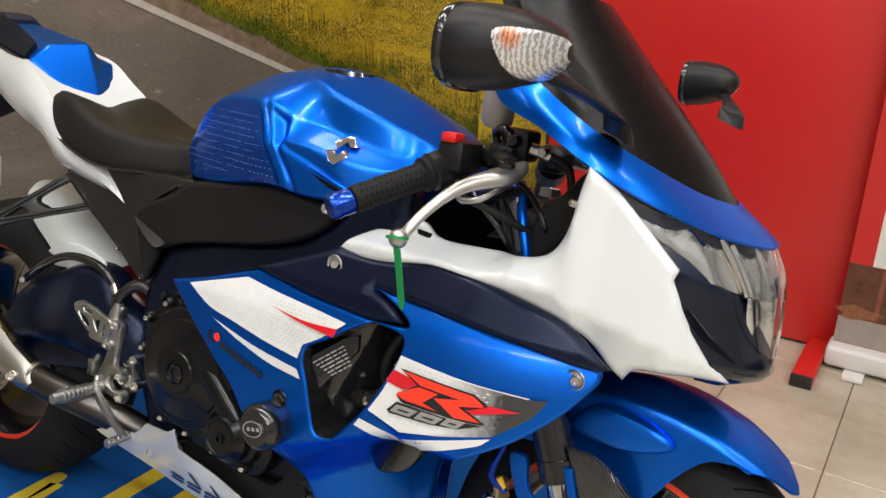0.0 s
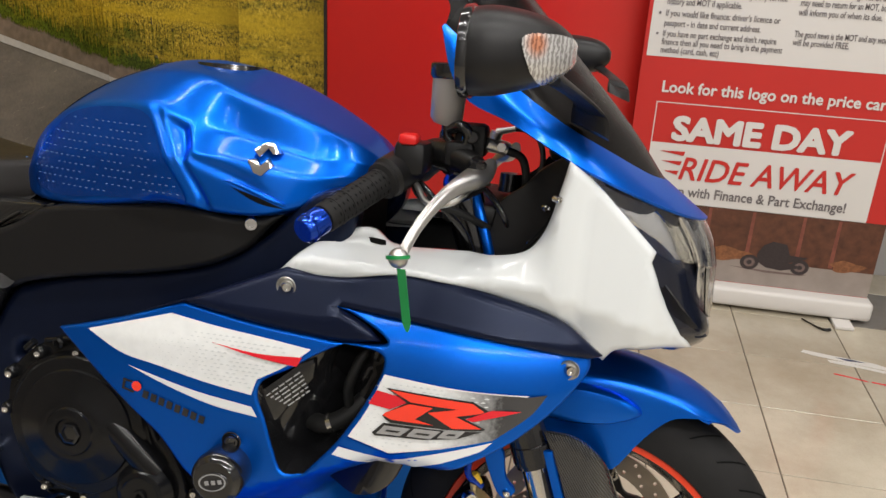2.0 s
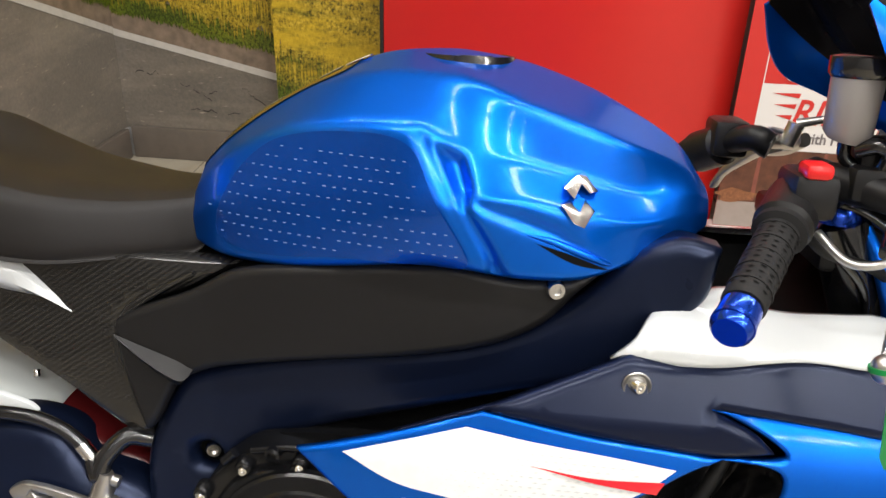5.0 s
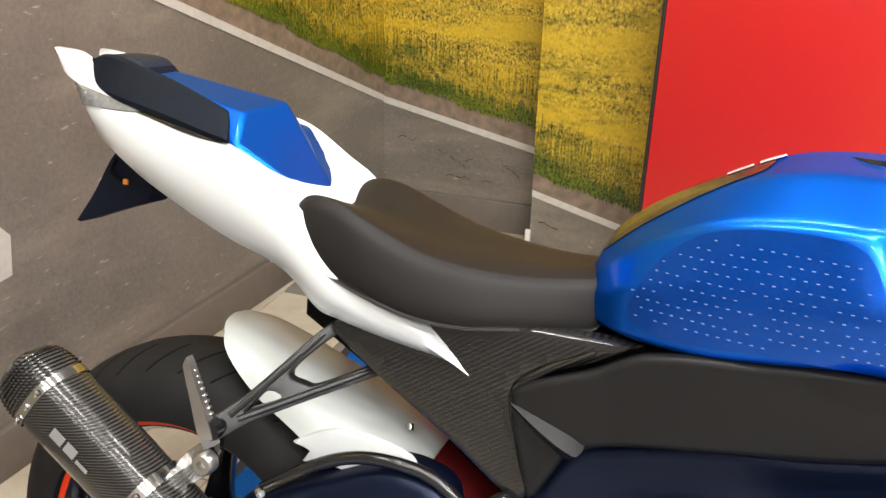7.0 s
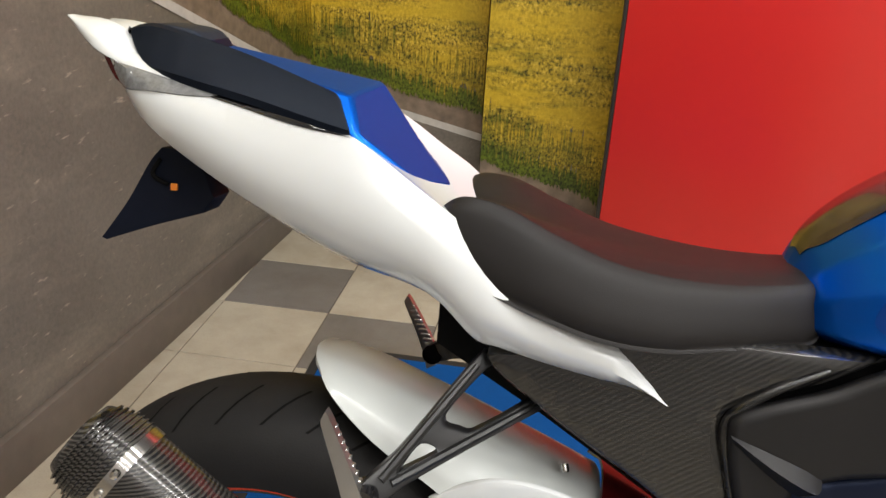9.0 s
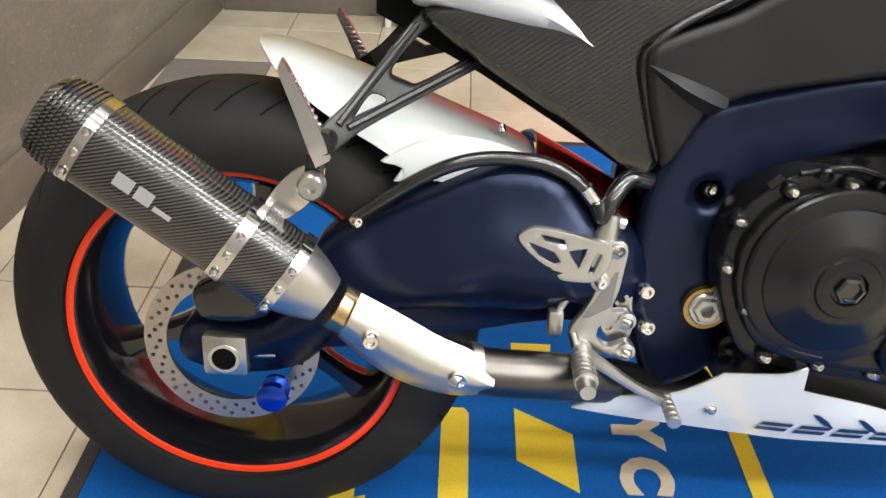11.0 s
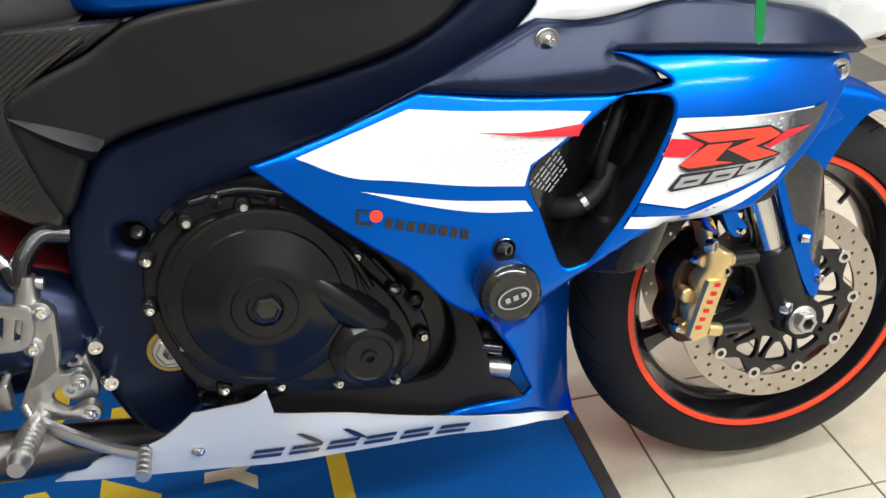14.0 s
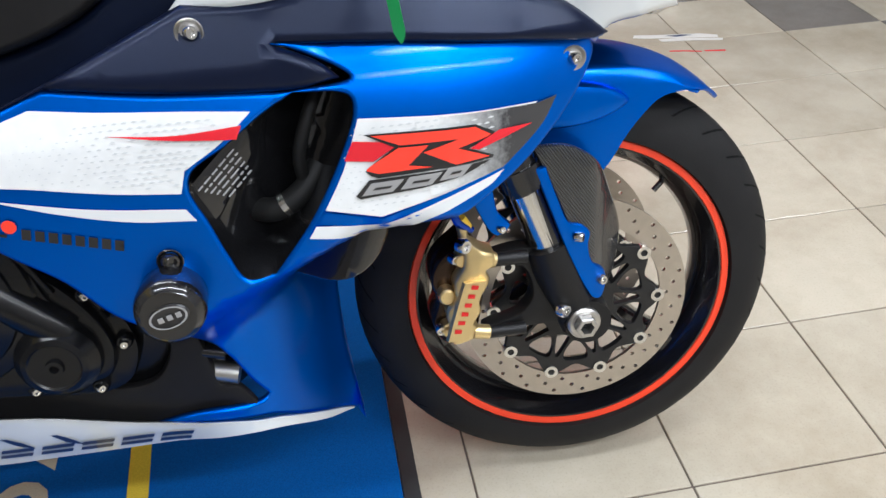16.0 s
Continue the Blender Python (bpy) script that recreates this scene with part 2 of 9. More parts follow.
def true_normals(ob, skin, tol=2e-5):
    """Shade a shell by its skin's own slope, so that its triangles do not show."""
    me = ob.data
    sgn = 1 if ob.matrix_world.determinant() > 0 else -1
    out = []
    for v, n in zip(me.vertices, me.vertex_normals):
        x, y, z = v.co
        left = y > 0
        try:
            s = skin(x, z)
            on = abs(abs(y) - abs(s)) < tol
        except (ValueError, ZeroDivisionError):
            on = False
        if on:
            e = 0.002
            g = Vector((-(skin(x + e, z) - skin(x - e, z)) / (2 * e), 1.0, -(skin(x, z + e) - skin(x, z - e)) / (2 * e))).normalized() * -1
            if left:
                g.y = -g.y
            out.append(tuple(g))
        else:
            out.append(tuple(n.vector))
    me.normals_split_custom_set_from_vertices(out)


def plate(outline, y0, y1, holes=(), fine=0.008, r=0.002):
    """A flat plate between y0 (outer) and y1, cut through by its holes, with eased edges."""
    return shell(outline, lambda x, z: y0, y1 - y0, r, 0.05, holes, fine)


def cat(a, b, c, d, t):
    return 0.5 * (2 * b + (c - a) * t + (2 * a - 5 * b + 4 * c - d) * t * t + (3 * b - a - 3 * c + d) * t**3)


def smooth_rows(R, k, closed):
    R = np.array(R, float)
    n = len(R)
    out = []
    for i in range(n if closed else n - 1):
        a = R[i - 1] if (closed or i) else 2 * R[0] - R[1]
        d = R[(i + 2) % n] if (closed or i + 2 < n) else 2 * R[-1] - R[-2]
        out += [cat(a, R[i], R[(i + 1) % n], d, t / k) for t in range(k)]
    if not closed:
        out.append(R[-1])
    return np.array(out)


def loft(secs, ks=4, kr=3, closed=True, caps=True):
    """A body through closed sections (lists of 3D points), smooth both ways."""
    S = np.array(secs, float)
    S = smooth_rows(S, ks, False) if ks > 1 else S
    S = np.swapaxes(S, 0, 1)
    S = smooth_rows(S, kr, closed) if kr > 1 else S
    S = np.swapaxes(S, 0, 1)
    bm = bmesh.new()
    V = [[bm.verts.new(p) for p in row] for row in S]
    m = len(V[0])
    for i in range(len(V) - 1):
        for j in range(m if closed else m - 1):
            bm.faces.new((V[i][j], V[i][(j + 1) % m], V[i + 1][(j + 1) % m], V[i + 1][j]))
    if caps and closed:
        bm.faces.new(V[0])
        bm.faces.new(V[-1])
    return bm


def mirrored(half):
    """A closed section from its right half, listed from the top centre down to the bottom centre."""
    return list(half) + [(x, -y, z) for x, y, z in reversed(half) if abs(y) > 1e-6]


def sheet(rows, thick=0.004, ks=4, kr=4, mirror=True):
    """A skin through rows of 3D points; rows run from the right-hand edge to the middle and are mirrored over it."""
    full = [list(r) + [(x, -y, z) for x, y, z in reversed(r[:-1])] for r in rows] if mirror else rows
    bm = loft(full, ks, kr, closed=False)
    bm.normal_update()
    if thick:
        old = list(bm.faces)
        g = bmesh.ops.solidify(bm, geom=old, thickness=thick)
    return bm


def tube(pts, r, n=12, k=6, caps=True):
    """A round bar or hose along pts; r is one radius or one a point."""
    P = smooth_rows(pts, k, False) if k > 1 and len(pts) > 2 else np.array(pts, float)
    rr = np.interp(np.linspace(0, 1, len(P)), np.linspace(0, 1, len(pts)), r if isinstance(r, (list, tuple)) else [r] * len(pts))
    bm = bmesh.new()
    rings = []
    up = None
    for i in range(len(P)):
        t = Vector(P[min(i + 1, len(P) - 1)] - P[max(i - 1, 0)]).normalized()
        if up is None:
            up = t.orthogonal().normalized()
        up = (up - t * up.dot(t)).normalized()
        s = t.cross(up)
        rings.append([bm.verts.new(Vector(P[i]) + (up * math.cos(a) + s * math.sin(a)) * rr[i]) for a in np.linspace(0, 2 * math.pi, n, endpoint=False)])
    for a, b in zip(rings, rings[1:]):
        for j in range(n):
            bm.faces.new((a[j], a[(j + 1) % n], b[(j + 1) % n], b[j]))
    if caps:
        bm.faces.new(rings[0])
        bm.faces.new(rings[-1])
    return bm


def lathe(profile, centre, n=64, closed=False, arc=(0, 360)):
    """A body turned about an axle along y: profile of (y, radius)."""
    bm = bmesh.new()
    full = arc[1] - arc[0] >= 360
    angs = np.radians(np.linspace(arc[0], arc[1], n, endpoint=not full))
    rings = [[bm.verts.new((centre[0] + r * math.cos(a), centre[1] + y, centre[2] + r * math.sin(a))) for y, r in profile] for a in angs]
    m = len(profile)
    for i in range(n if full else n - 1):
        A, B_ = rings[i], rings[(i + 1) % n]
        for j in range(m if closed else m - 1):
            bm.faces.new((A[j], A[(j + 1) % m], B_[(j + 1) % m], B_[j]))
    bmesh.ops.remove_doubles(bm, verts=bm.verts, dist=1e-6)
    return bm


def box(x0, x1, y0, y1, z0, z1, bevel=0.0, seg=2):
    bm = bmesh.new()
    bmesh.ops.create_cube(bm, size=1)
    for v in bm.verts:
        v.co = ((x0 + x1) / 2 + v.co.x * (x1 - x0), (y0 + y1) / 2 + v.co.y * (y1 - y0), (z0 + z1) / 2 + v.co.z * (z1 - z0))
    if bevel:
        bmesh.ops.bevel(bm, geom=bm.edges, offset=bevel, segments=seg, profile=0.5, affect="EDGES")
    return bm


def join(*bms):
    a = bmesh.new()
    for b in bms:
        me = bpy.data.meshes.new("t")
        b.to_mesh(me)
        b.free()
        a.from_mesh(me)
        bpy.data.meshes.remove(me)
    return a


def turn_bm(bm, m):
    bmesh.ops.transform(bm, matrix=m, verts=bm.verts)
    return bm


def caster(bms):
    """The outermost surface seen from the right, as skin(x, z) -> y."""
    tree = BVHTree.FromBMesh(bms)

    def skin(x, z, lift=0.0):
        hit = tree.ray_cast(Vector((x, -2, z)), Vector((0, 1, 0)))[0]
        if hit is None:
            hit = tree.find_nearest(Vector((x, -0.25, z)))[0]
        return hit.y - lift
    return skin


def words(text, size, bold=0.0, extrude=0.0006, shear=0.0, align="LEFT", spacing=1.0):
    """Lettering in Blender's own font, lying in x and y."""
    cu = bpy.data.curves.new("lettering", "FONT")
    cu.body, cu.size, cu.offset, cu.extrude, cu.shear, cu.align_x, cu.space_character, cu.resolution_u = text, size, bold, extrude, shear, align, spacing, 3
    ob = bpy.data.objects.new("lettering", cu)
    scene.collection.objects.link(ob)
    me = bpy.data.meshes.new_from_object(ob.evaluated_get(bpy.context.evaluated_depsgraph_get()))
    bm = bmesh.new()
    bm.from_mesh(me)
    bpy.data.objects.remove(ob)
    bpy.data.meshes.remove(me)
    return bm


# ---- the showroom ----
def tile_mat(name, colour, dark):
    m = mat(name, colour, 0.20, 0, 0.25, 0.08, 0.08, 9, 0.10, 60, rvar=0.3)
    nt = m.node_tree
    b = nt.nodes["Principled BSDF"]
    src = b.inputs["Base Color"].links[0].from_socket
    geo = nt.nodes.new("ShaderNodeNewGeometry")
    for n_ in list(nt.nodes):
        if n_.bl_idname == "ShaderNodeTexNoise":
            nt.links.new(geo.outputs["Position"], n_.inputs["Vector"])
    # worn, dusty patches larger than a tile
    dirt = nt.nodes.new("ShaderNodeTexNoise")
    dirt.inputs["Scale"].default_value, dirt.inputs["Detail"].default_value, dirt.inputs["Roughness"].default_value = 2.6, 9, 0.68
    nt.links.new(geo.outputs["Position"], dirt.inputs["Vector"])
    dr = nt.nodes.new("ShaderNodeValToRGB")
    dr.color_ramp.elements[0].position, dr.color_ramp.elements[0].color = 0.34, (0.78, 0.74, 0.68, 1)
    dr.color_ramp.elements[1].position, dr.color_ramp.elements[1].color = 0.60, (1.03, 1.02, 1.0, 1)
    nt.links.new(dirt.outputs["Fac"], dr.inputs[0])
    dm = nt.nodes.new("ShaderNodeMix")
    dm.data_type, dm.blend_type = "RGBA", "MULTIPLY"
    dm.inputs[0].default_value = 1
    nt.links.new(src, dm.inputs[6])
    nt.links.new(dr.outputs[0], dm.inputs[7])
    src = dm.outputs[2]
    oi = nt.nodes.new("ShaderNodeObjectInfo")
    mr = nt.nodes.new("ShaderNodeMapRange")
    mr.inputs[3].default_value, mr.inputs[4].default_value = 0.90, 1.06
    nt.links.new(oi.outputs["Random"], mr.inputs[0])
    co = nt.nodes.new("ShaderNodeTexCoord")
    sp = nt.nodes.new("ShaderNodeTexNoise")
    sp.inputs["Scale"].default_value, sp.inputs["Detail"].default_value = 260, 3
    nt.links.new(co.outputs["Object"], sp.inputs["Vector"])
    rp = nt.nodes.new("ShaderNodeValToRGB")
    rp.color_ramp.elements[0].position, rp.color_ramp.elements[0].color = 0.30, (dark, dark, dark, 1)
    rp.color_ramp.elements[1].position, rp.color_ramp.elements[1].color = 0.46, (1, 1, 1, 1)
    nt.links.new(sp.outputs["Fac"], rp.inputs[0])
    m1 = nt.nodes.new("ShaderNodeMix")
    m1.data_type, m1.blend_type = "RGBA", "MULTIPLY"
    m1.inputs[0].default_value = 1
    nt.links.new(src, m1.inputs[6])
    nt.links.new(rp.outputs[0], m1.inputs[7])
    m2 = nt.nodes.new("ShaderNodeVectorMath")
    m2.operation = "SCALE"
    nt.links.new(m1.outputs[2], m2.inputs[0])
    nt.links.new(mr.outputs[0], m2.inputs["Scale"])
    nt.links.new(m2.outputs[0], b.inputs["Base Color"])
    return m


TILE = tile_mat("beige_stoneware_tile", (0.485, 0.440, 0.352), 0.90)
TILEGREY = tile_mat("grey_stoneware_tile", (0.20, 0.185, 0.17), 0.85)
GROUT = mat("grey_brown_grout", (0.11, 0.085, 0.068), 0.8, 0, 0, 0.1, 0.25, 30, 0.3, 300)
PLASTER = mat("off_white_wall_paint", (0.36, 0.35, 0.34), 0.6, 0, 0, 0.1, 0.05, 3, 0.1, 150)
CEIL = mat("white_ceiling_board", (0.45, 0.45, 0.44), 0.8, 0, 0, 0.1, 0.04, 5, 0.15, 90)
SKIRT = mat("grey_painted_skirting", (0.135, 0.112, 0.092), 0.5, 0, 0, 0.1, 0.2, 25, 0.2, 200)
REDBOARD = mat("red_exhibition_board", (0.55, 0.017, 0.013), 0.34, 0, 0.1, 0.2, 0.04, 4, 0.05, 300)
BOARDEDGE = mat("black_board_edging", (0.02, 0.015, 0.012), 0.5)
BANNERRED = mat("red_banner_print", (0.52, 0.022, 0.017), 0.42, 0, 0, 0.1, 0.05, 5)
BANNERWHITE = mat("white_banner_print", (0.66, 0.63, 0.60), 0.42, 0, 0, 0.1, 0.03, 5)
BANNERGREY = mat("grey_banner_lettering", (0.16, 0.14, 0.14), 0.5)
CARPET = mat("blue_tufted_mat", (0.006, 0.085, 0.32), 0.95, 0, 0, 0.1, 0.45, 420, 1.0, 700, spec=0.1)
CARPETYELLOW = mat("yellow_tufted_mat", (0.62, 0.47, 0.04), 0.95, 0, 0, 0.1, 0.3, 420, 1.0, 700, spec=0.1)
CARPETPALE = mat("pale_tufted_mat", (0.52, 0.47, 0.36), 0.95, 0, 0, 0.1, 0.25, 420, 1.0, 700, spec=0.1)
MATEDGE = mat("black_rubber_mat_edge", (0.022, 0.022, 0.022), 0.6, 0, 0, 0.1, 0.2, 60)
PAPER = mat("torn_paper_label", (0.62, 0.60, 0.56), 0.6, 0, 0, 0.1, 0.08, 40)

DEPTH = 0.10
X0, X1, Y0, Y1 = -0.627, 5.0, -3.4, 2.20


def west(y):
    """Where the west wall's face lies: it runs slightly out of square."""
    return X0 - 0.072 * (Y1 - y)




def floor_piece():
    base = part("floor", box(west(Y0) - DEPTH, X1, Y0, Y1 + DEPTH, -0.12, -0.0035), GROUT, None, "beige ceramic tile floor with a few grey tiles", smooth=False)
    tagged(base, category="floor", kind="structure")
    return base


floor = floor_piece()


def wall(name, x0, x1, y0, y1, z1, material, label):
    return tagged(part(name, box(x0, x1, y0, y1, 0, z1), material, None, label, smooth=False), category="wall", kind="structure")


def askew(bm):
    """Lean a piece that was built along x = 0 onto the west wall's line."""
    for v in bm.verts:
        v.co.x += west(v.co.y)
    return bm


tagged(part("wall_west", askew(box(-DEPTH, 0, Y0, Y1 + DEPTH, 0, 2.9)), PLASTER, None, "plain painted wall behind the printed mural", smooth=False), category="wall", kind="structure")
wall("wall_north", X0, X1, Y1, Y1 + DEPTH, 2.9, PLASTER, "plain painted wall behind the boards")
wall("wall_east", X1, X1 + DEPTH, Y0, Y1 + DEPTH, 2.9, PLASTER, "plain pale painted wall")
wall("wall_south", west(Y0) - DEPTH, X1 + DEPTH, Y0 - DEPTH, Y0, 2.9, PLASTER, "plain pale painted wall")
tagged(part("ceiling", box(west(Y0) - DEPTH, X1 + DEPTH, Y0 - DEPTH, Y1 + DEPTH, 2.9, 3.0), CEIL, None, "plain white ceiling", smooth=False), category="ceiling", kind="structure")
# square column that breaks the north wall
wall("wall_column", 0.02, 0.62, 2.075, Y1, 2.9, PLASTER, "square wall column covered by the printed mural")

# skirting, with a sloped top
for bm in (askew(box(0, 0.022, Y0, Y1 - 0.026, 0, 0.115, 0.004)), box(X0 + 0.024, 0.02, Y1 - 0.022, Y1, 0, 0.125, 0.004)):
    tagged(part("baseboard", bm, SKIRT, None, "grey painted skirting along the wall"), category="baseboard", kind="structure")


# ---- printed mural of a country road ----
def road_print():
    m = mat("printed_asphalt_road", (0.158, 0.140, 0.118), 0.42, 0, 0, 0.1, 0.34, 2.6)
    nt = m.node_tree
    b = nt.nodes["Principled BSDF"]
    src = b.inputs["Base Color"].links[0].from_socket
    co = nt.nodes.new("ShaderNodeTexCoord")
    n = nt.nodes.new("ShaderNodeTexNoise")
    n.inputs["Scale"].default_value, n.inputs["Detail"].default_value, n.inputs["Roughness"].default_value = 90, 5, 0.7
    nt.links.new(co.outputs["Object"], n.inputs["Vector"])
    r = nt.nodes.new("ShaderNodeValToRGB")
    r.color_ramp.elements[0].position, r.color_ramp.elements[0].color = 0.3, (0.80, 0.80, 0.80, 1)
    r.color_ramp.elements[1].position, r.color_ramp.elements[1].color = 0.72, (1.20, 1.17, 1.13, 1)
    nt.links.new(n.outputs["Fac"], r.inputs[0])
    mp = nt.nodes.new("ShaderNodeMapping")
    mp.inputs["Scale"].default_value = (8, 8, 34)
    mp.inputs["Rotation"].default_value = (radians(33), radians(-12), 0)
    nt.links.new(co.outputs["Object"], mp.inputs[0])
    v = nt.nodes.new("ShaderNodeTexNoise")
    v.inputs["Scale"].default_value, v.inputs["Detail"].default_value = 2.6, 9
    nt.links.new(mp.outputs[0], v.inputs["Vector"])
    r2 = nt.nodes.new("ShaderNodeValToRGB")
    r2.color_ramp.elements[0].position, r2.color_ramp.elements[0].color = 0.655, (0, 0, 0, 1)
    r2.color_ramp.elements[1].position, r2.color_ramp.elements[1].color = 0.76, (0.22, 0.18, 0.14, 1)
    nt.links.new(v.outputs["Fac"], r2.inputs[0])
    mx = nt.nodes.new("ShaderNodeMix")
    mx.data_type, mx.blend_type = "RGBA", "MULTIPLY"
    mx.inputs[0].default_value = 1
    nt.links.new(src, mx.inputs[6])
    nt.links.new(r.outputs[0], mx.inputs[7])
    ad = nt.nodes.new("ShaderNodeMix")
    ad.data_type, ad.blend_type = "RGBA", "ADD"
    ad.inputs[0].default_value = 1
    nt.links.new(mx.outputs[2], ad.inputs[6])
    nt.links.new(r2.outputs[0], ad.inputs[7])
    # broad dusty wheel tracks along the road
    mq = nt.nodes.new("ShaderNodeMapping")
    mq.inputs["Scale"].default_value = (0.8, 0.8, 3.0)
    mq.inputs["Rotation"].default_value = (radians(24), radians(-12), 0)
    nt.links.new(co.outputs["Object"], mq.inputs[0])
    d = nt.nodes.new("ShaderNodeTexNoise")
    d.inputs["Scale"].default_value, d.inputs["Detail"].default_value, d.inputs["Roughness"].default_value = 2.3, 8, 0.62
    nt.links.new(mq.outputs[0], d.inputs["Vector"])
    r3 = nt.nodes.new("ShaderNodeValToRGB")
    r3.color_ramp.elements[0].position, r3.color_ramp.elements[0].color = 0.50, (0, 0, 0, 1)
    r3.color_ramp.elements[1].position, r3.color_ramp.elements[1].color = 0.72, (0.085, 0.070, 0.050, 1)
    nt.links.new(d.outputs["Fac"], r3.inputs[0])
    dust = nt.nodes.new("ShaderNodeMix")
    dust.data_type, dust.blend_type = "RGBA", "ADD"
    dust.inputs[0].default_value = 1
    nt.links.new(ad.outputs[2], dust.inputs[6])
    nt.links.new(r3.outputs[0], dust.inputs[7])
    nt.links.new(dust.outputs[2], b.inputs["Base Color"])
    return m


def grass_print(name, stops, smooth=0.0):
    """Fine upright blades under drifting patches; smooth: how far level swathes of ripe grass lie over them."""
    m = mat(name, (0.3, 0.22, 0.03), 0.42)
    nt = m.node_tree
    b = nt.nodes["Principled BSDF"]
    co = nt.nodes.new("ShaderNodeTexCoord")

    def noise_ramp(scale, stretch, stops, detail=8):
        mp = nt.nodes.new("ShaderNodeMapping")
        mp.inputs["Scale"].default_value = stretch
        nt.links.new(co.outputs["Object"], mp.inputs[0])
        n = nt.nodes.new("ShaderNodeTexNoise")
        n.inputs["Scale"].default_value, n.inputs["Detail"].default_value, n.inputs["Roughness"].default_value = scale, detail, 0.75
        nt.links.new(mp.outputs[0], n.inputs["Vector"])
        r = nt.nodes.new("ShaderNodeValToRGB")
        e = r.color_ramp.elements
        e[0].position, e[0].color = stops[0][0], (*stops[0][1], 1)
        e[1].position, e[1].color = stops[-1][0], (*stops[-1][1], 1)
        for p, c in stops[1:-1]:
            e.new(p).color = (*c, 1)
        nt.links.new(n.outputs["Fac"], r.inputs[0])
        return r.outputs[0]
    blades = noise_ramp(100, (1.25, 1.25, 0.9), [(0.34, (0.018, 0.022, 0.006)), (0.42, (0.12, 0.105, 0.016)), (0.50, (0.44, 0.32, 0.026)), (0.60, (0.66, 0.50, 0.07)), (0.70, (0.85, 0.72, 0.24))], 6)
    patch = noise_ramp(3.4, (0.8, 0.8, 2.6), stops, 5)
    mx = nt.nodes.new("ShaderNodeMix")
    mx.data_type, mx.blend_type = "RGBA", "MULTIPLY"
    mx.inputs[0].default_value = 1
    nt.links.new(blades, mx.inputs[6])
    nt.links.new(patch, mx.inputs[7])
    swathe = noise_ramp(2.6, (0.7, 0.7, 4.2), [(0.46, (0, 0, 0)), (0.60, (smooth, smooth, smooth))], 4)
    over_ = nt.nodes.new("ShaderNodeMix")
    over_.data_type = "RGBA"
    over_.inputs[7].default_value = (0.60, 0.40, 0.022, 1)
    nt.links.new(swathe, over_.inputs[0])
    nt.links.new(mx.outputs[2], over_.inputs[6])
    nt.links.new(over_.outputs[2], b.inputs["Base Color"])
    return m


ROAD = road_print()
GRASS = grass_print("printed_dry_grass", [(0.36, (0.36, 0.42, 0.30)), (0.45, (0.80, 0.76, 0.70)), (0.55, (1.08, 1.0, 0.85)), (0.66, (0.80, 0.70, 0.75))], 0.72)
GRASSLOW = grass_print("printed_shaded_grass", [(0.34, (0.22, 0.34, 0.26)), (0.50, (0.50, 0.54, 0.45)), (0.66, (0.85, 0.78, 0.60))], 0.2)
VERGEGREEN = grass_print("printed_green_grass_edge", [(0.34, (0.10, 0.20, 0.14)), (0.50, (0.19, 0.34, 0.20)), (0.66, (0.34, 0.46, 0.26))])
VERGE = mat("printed_gravel_verge", (0.205, 0.152, 0.108), 0.45, 0, 0, 0.1, 0.75, 26)
LINE = mat("printed_white_road_line", (0.52, 0.49, 0.44), 0.45, 0, 0, 0.1, 0.2, 40)
CRACK = mat("printed_road_crack", (0.025, 0.02, 0.018), 0.5)


def print_sheet(name, lower, upper, place, lift, material, parent, label=""):
    """A flat strip of the print between two edges, lower and upper, in wall coordinates (u, height)."""
    bm = bmesh.new()
    us = sorted({round(u, 4) for u, _ in list(lower) + list(upper)})
    lo = np.interp(us, [p[0] for p in lower], [p[1] for p in lower])
    hi = np.interp(us, [p[0] for p in upper], [p[1] for p in upper])
    A = [bm.verts.new(place(u, z, lift)) for u, z in zip(us, lo)]
    B_ = [bm.verts.new(place(u, z, lift)) for u, z in zip(us, hi)]
    for i in range(len(us) - 1):
        bm.faces.new((A[i], A[i + 1], B_[i + 1], B_[i]))
    return part(name, bm, material, parent, label, smooth=False)


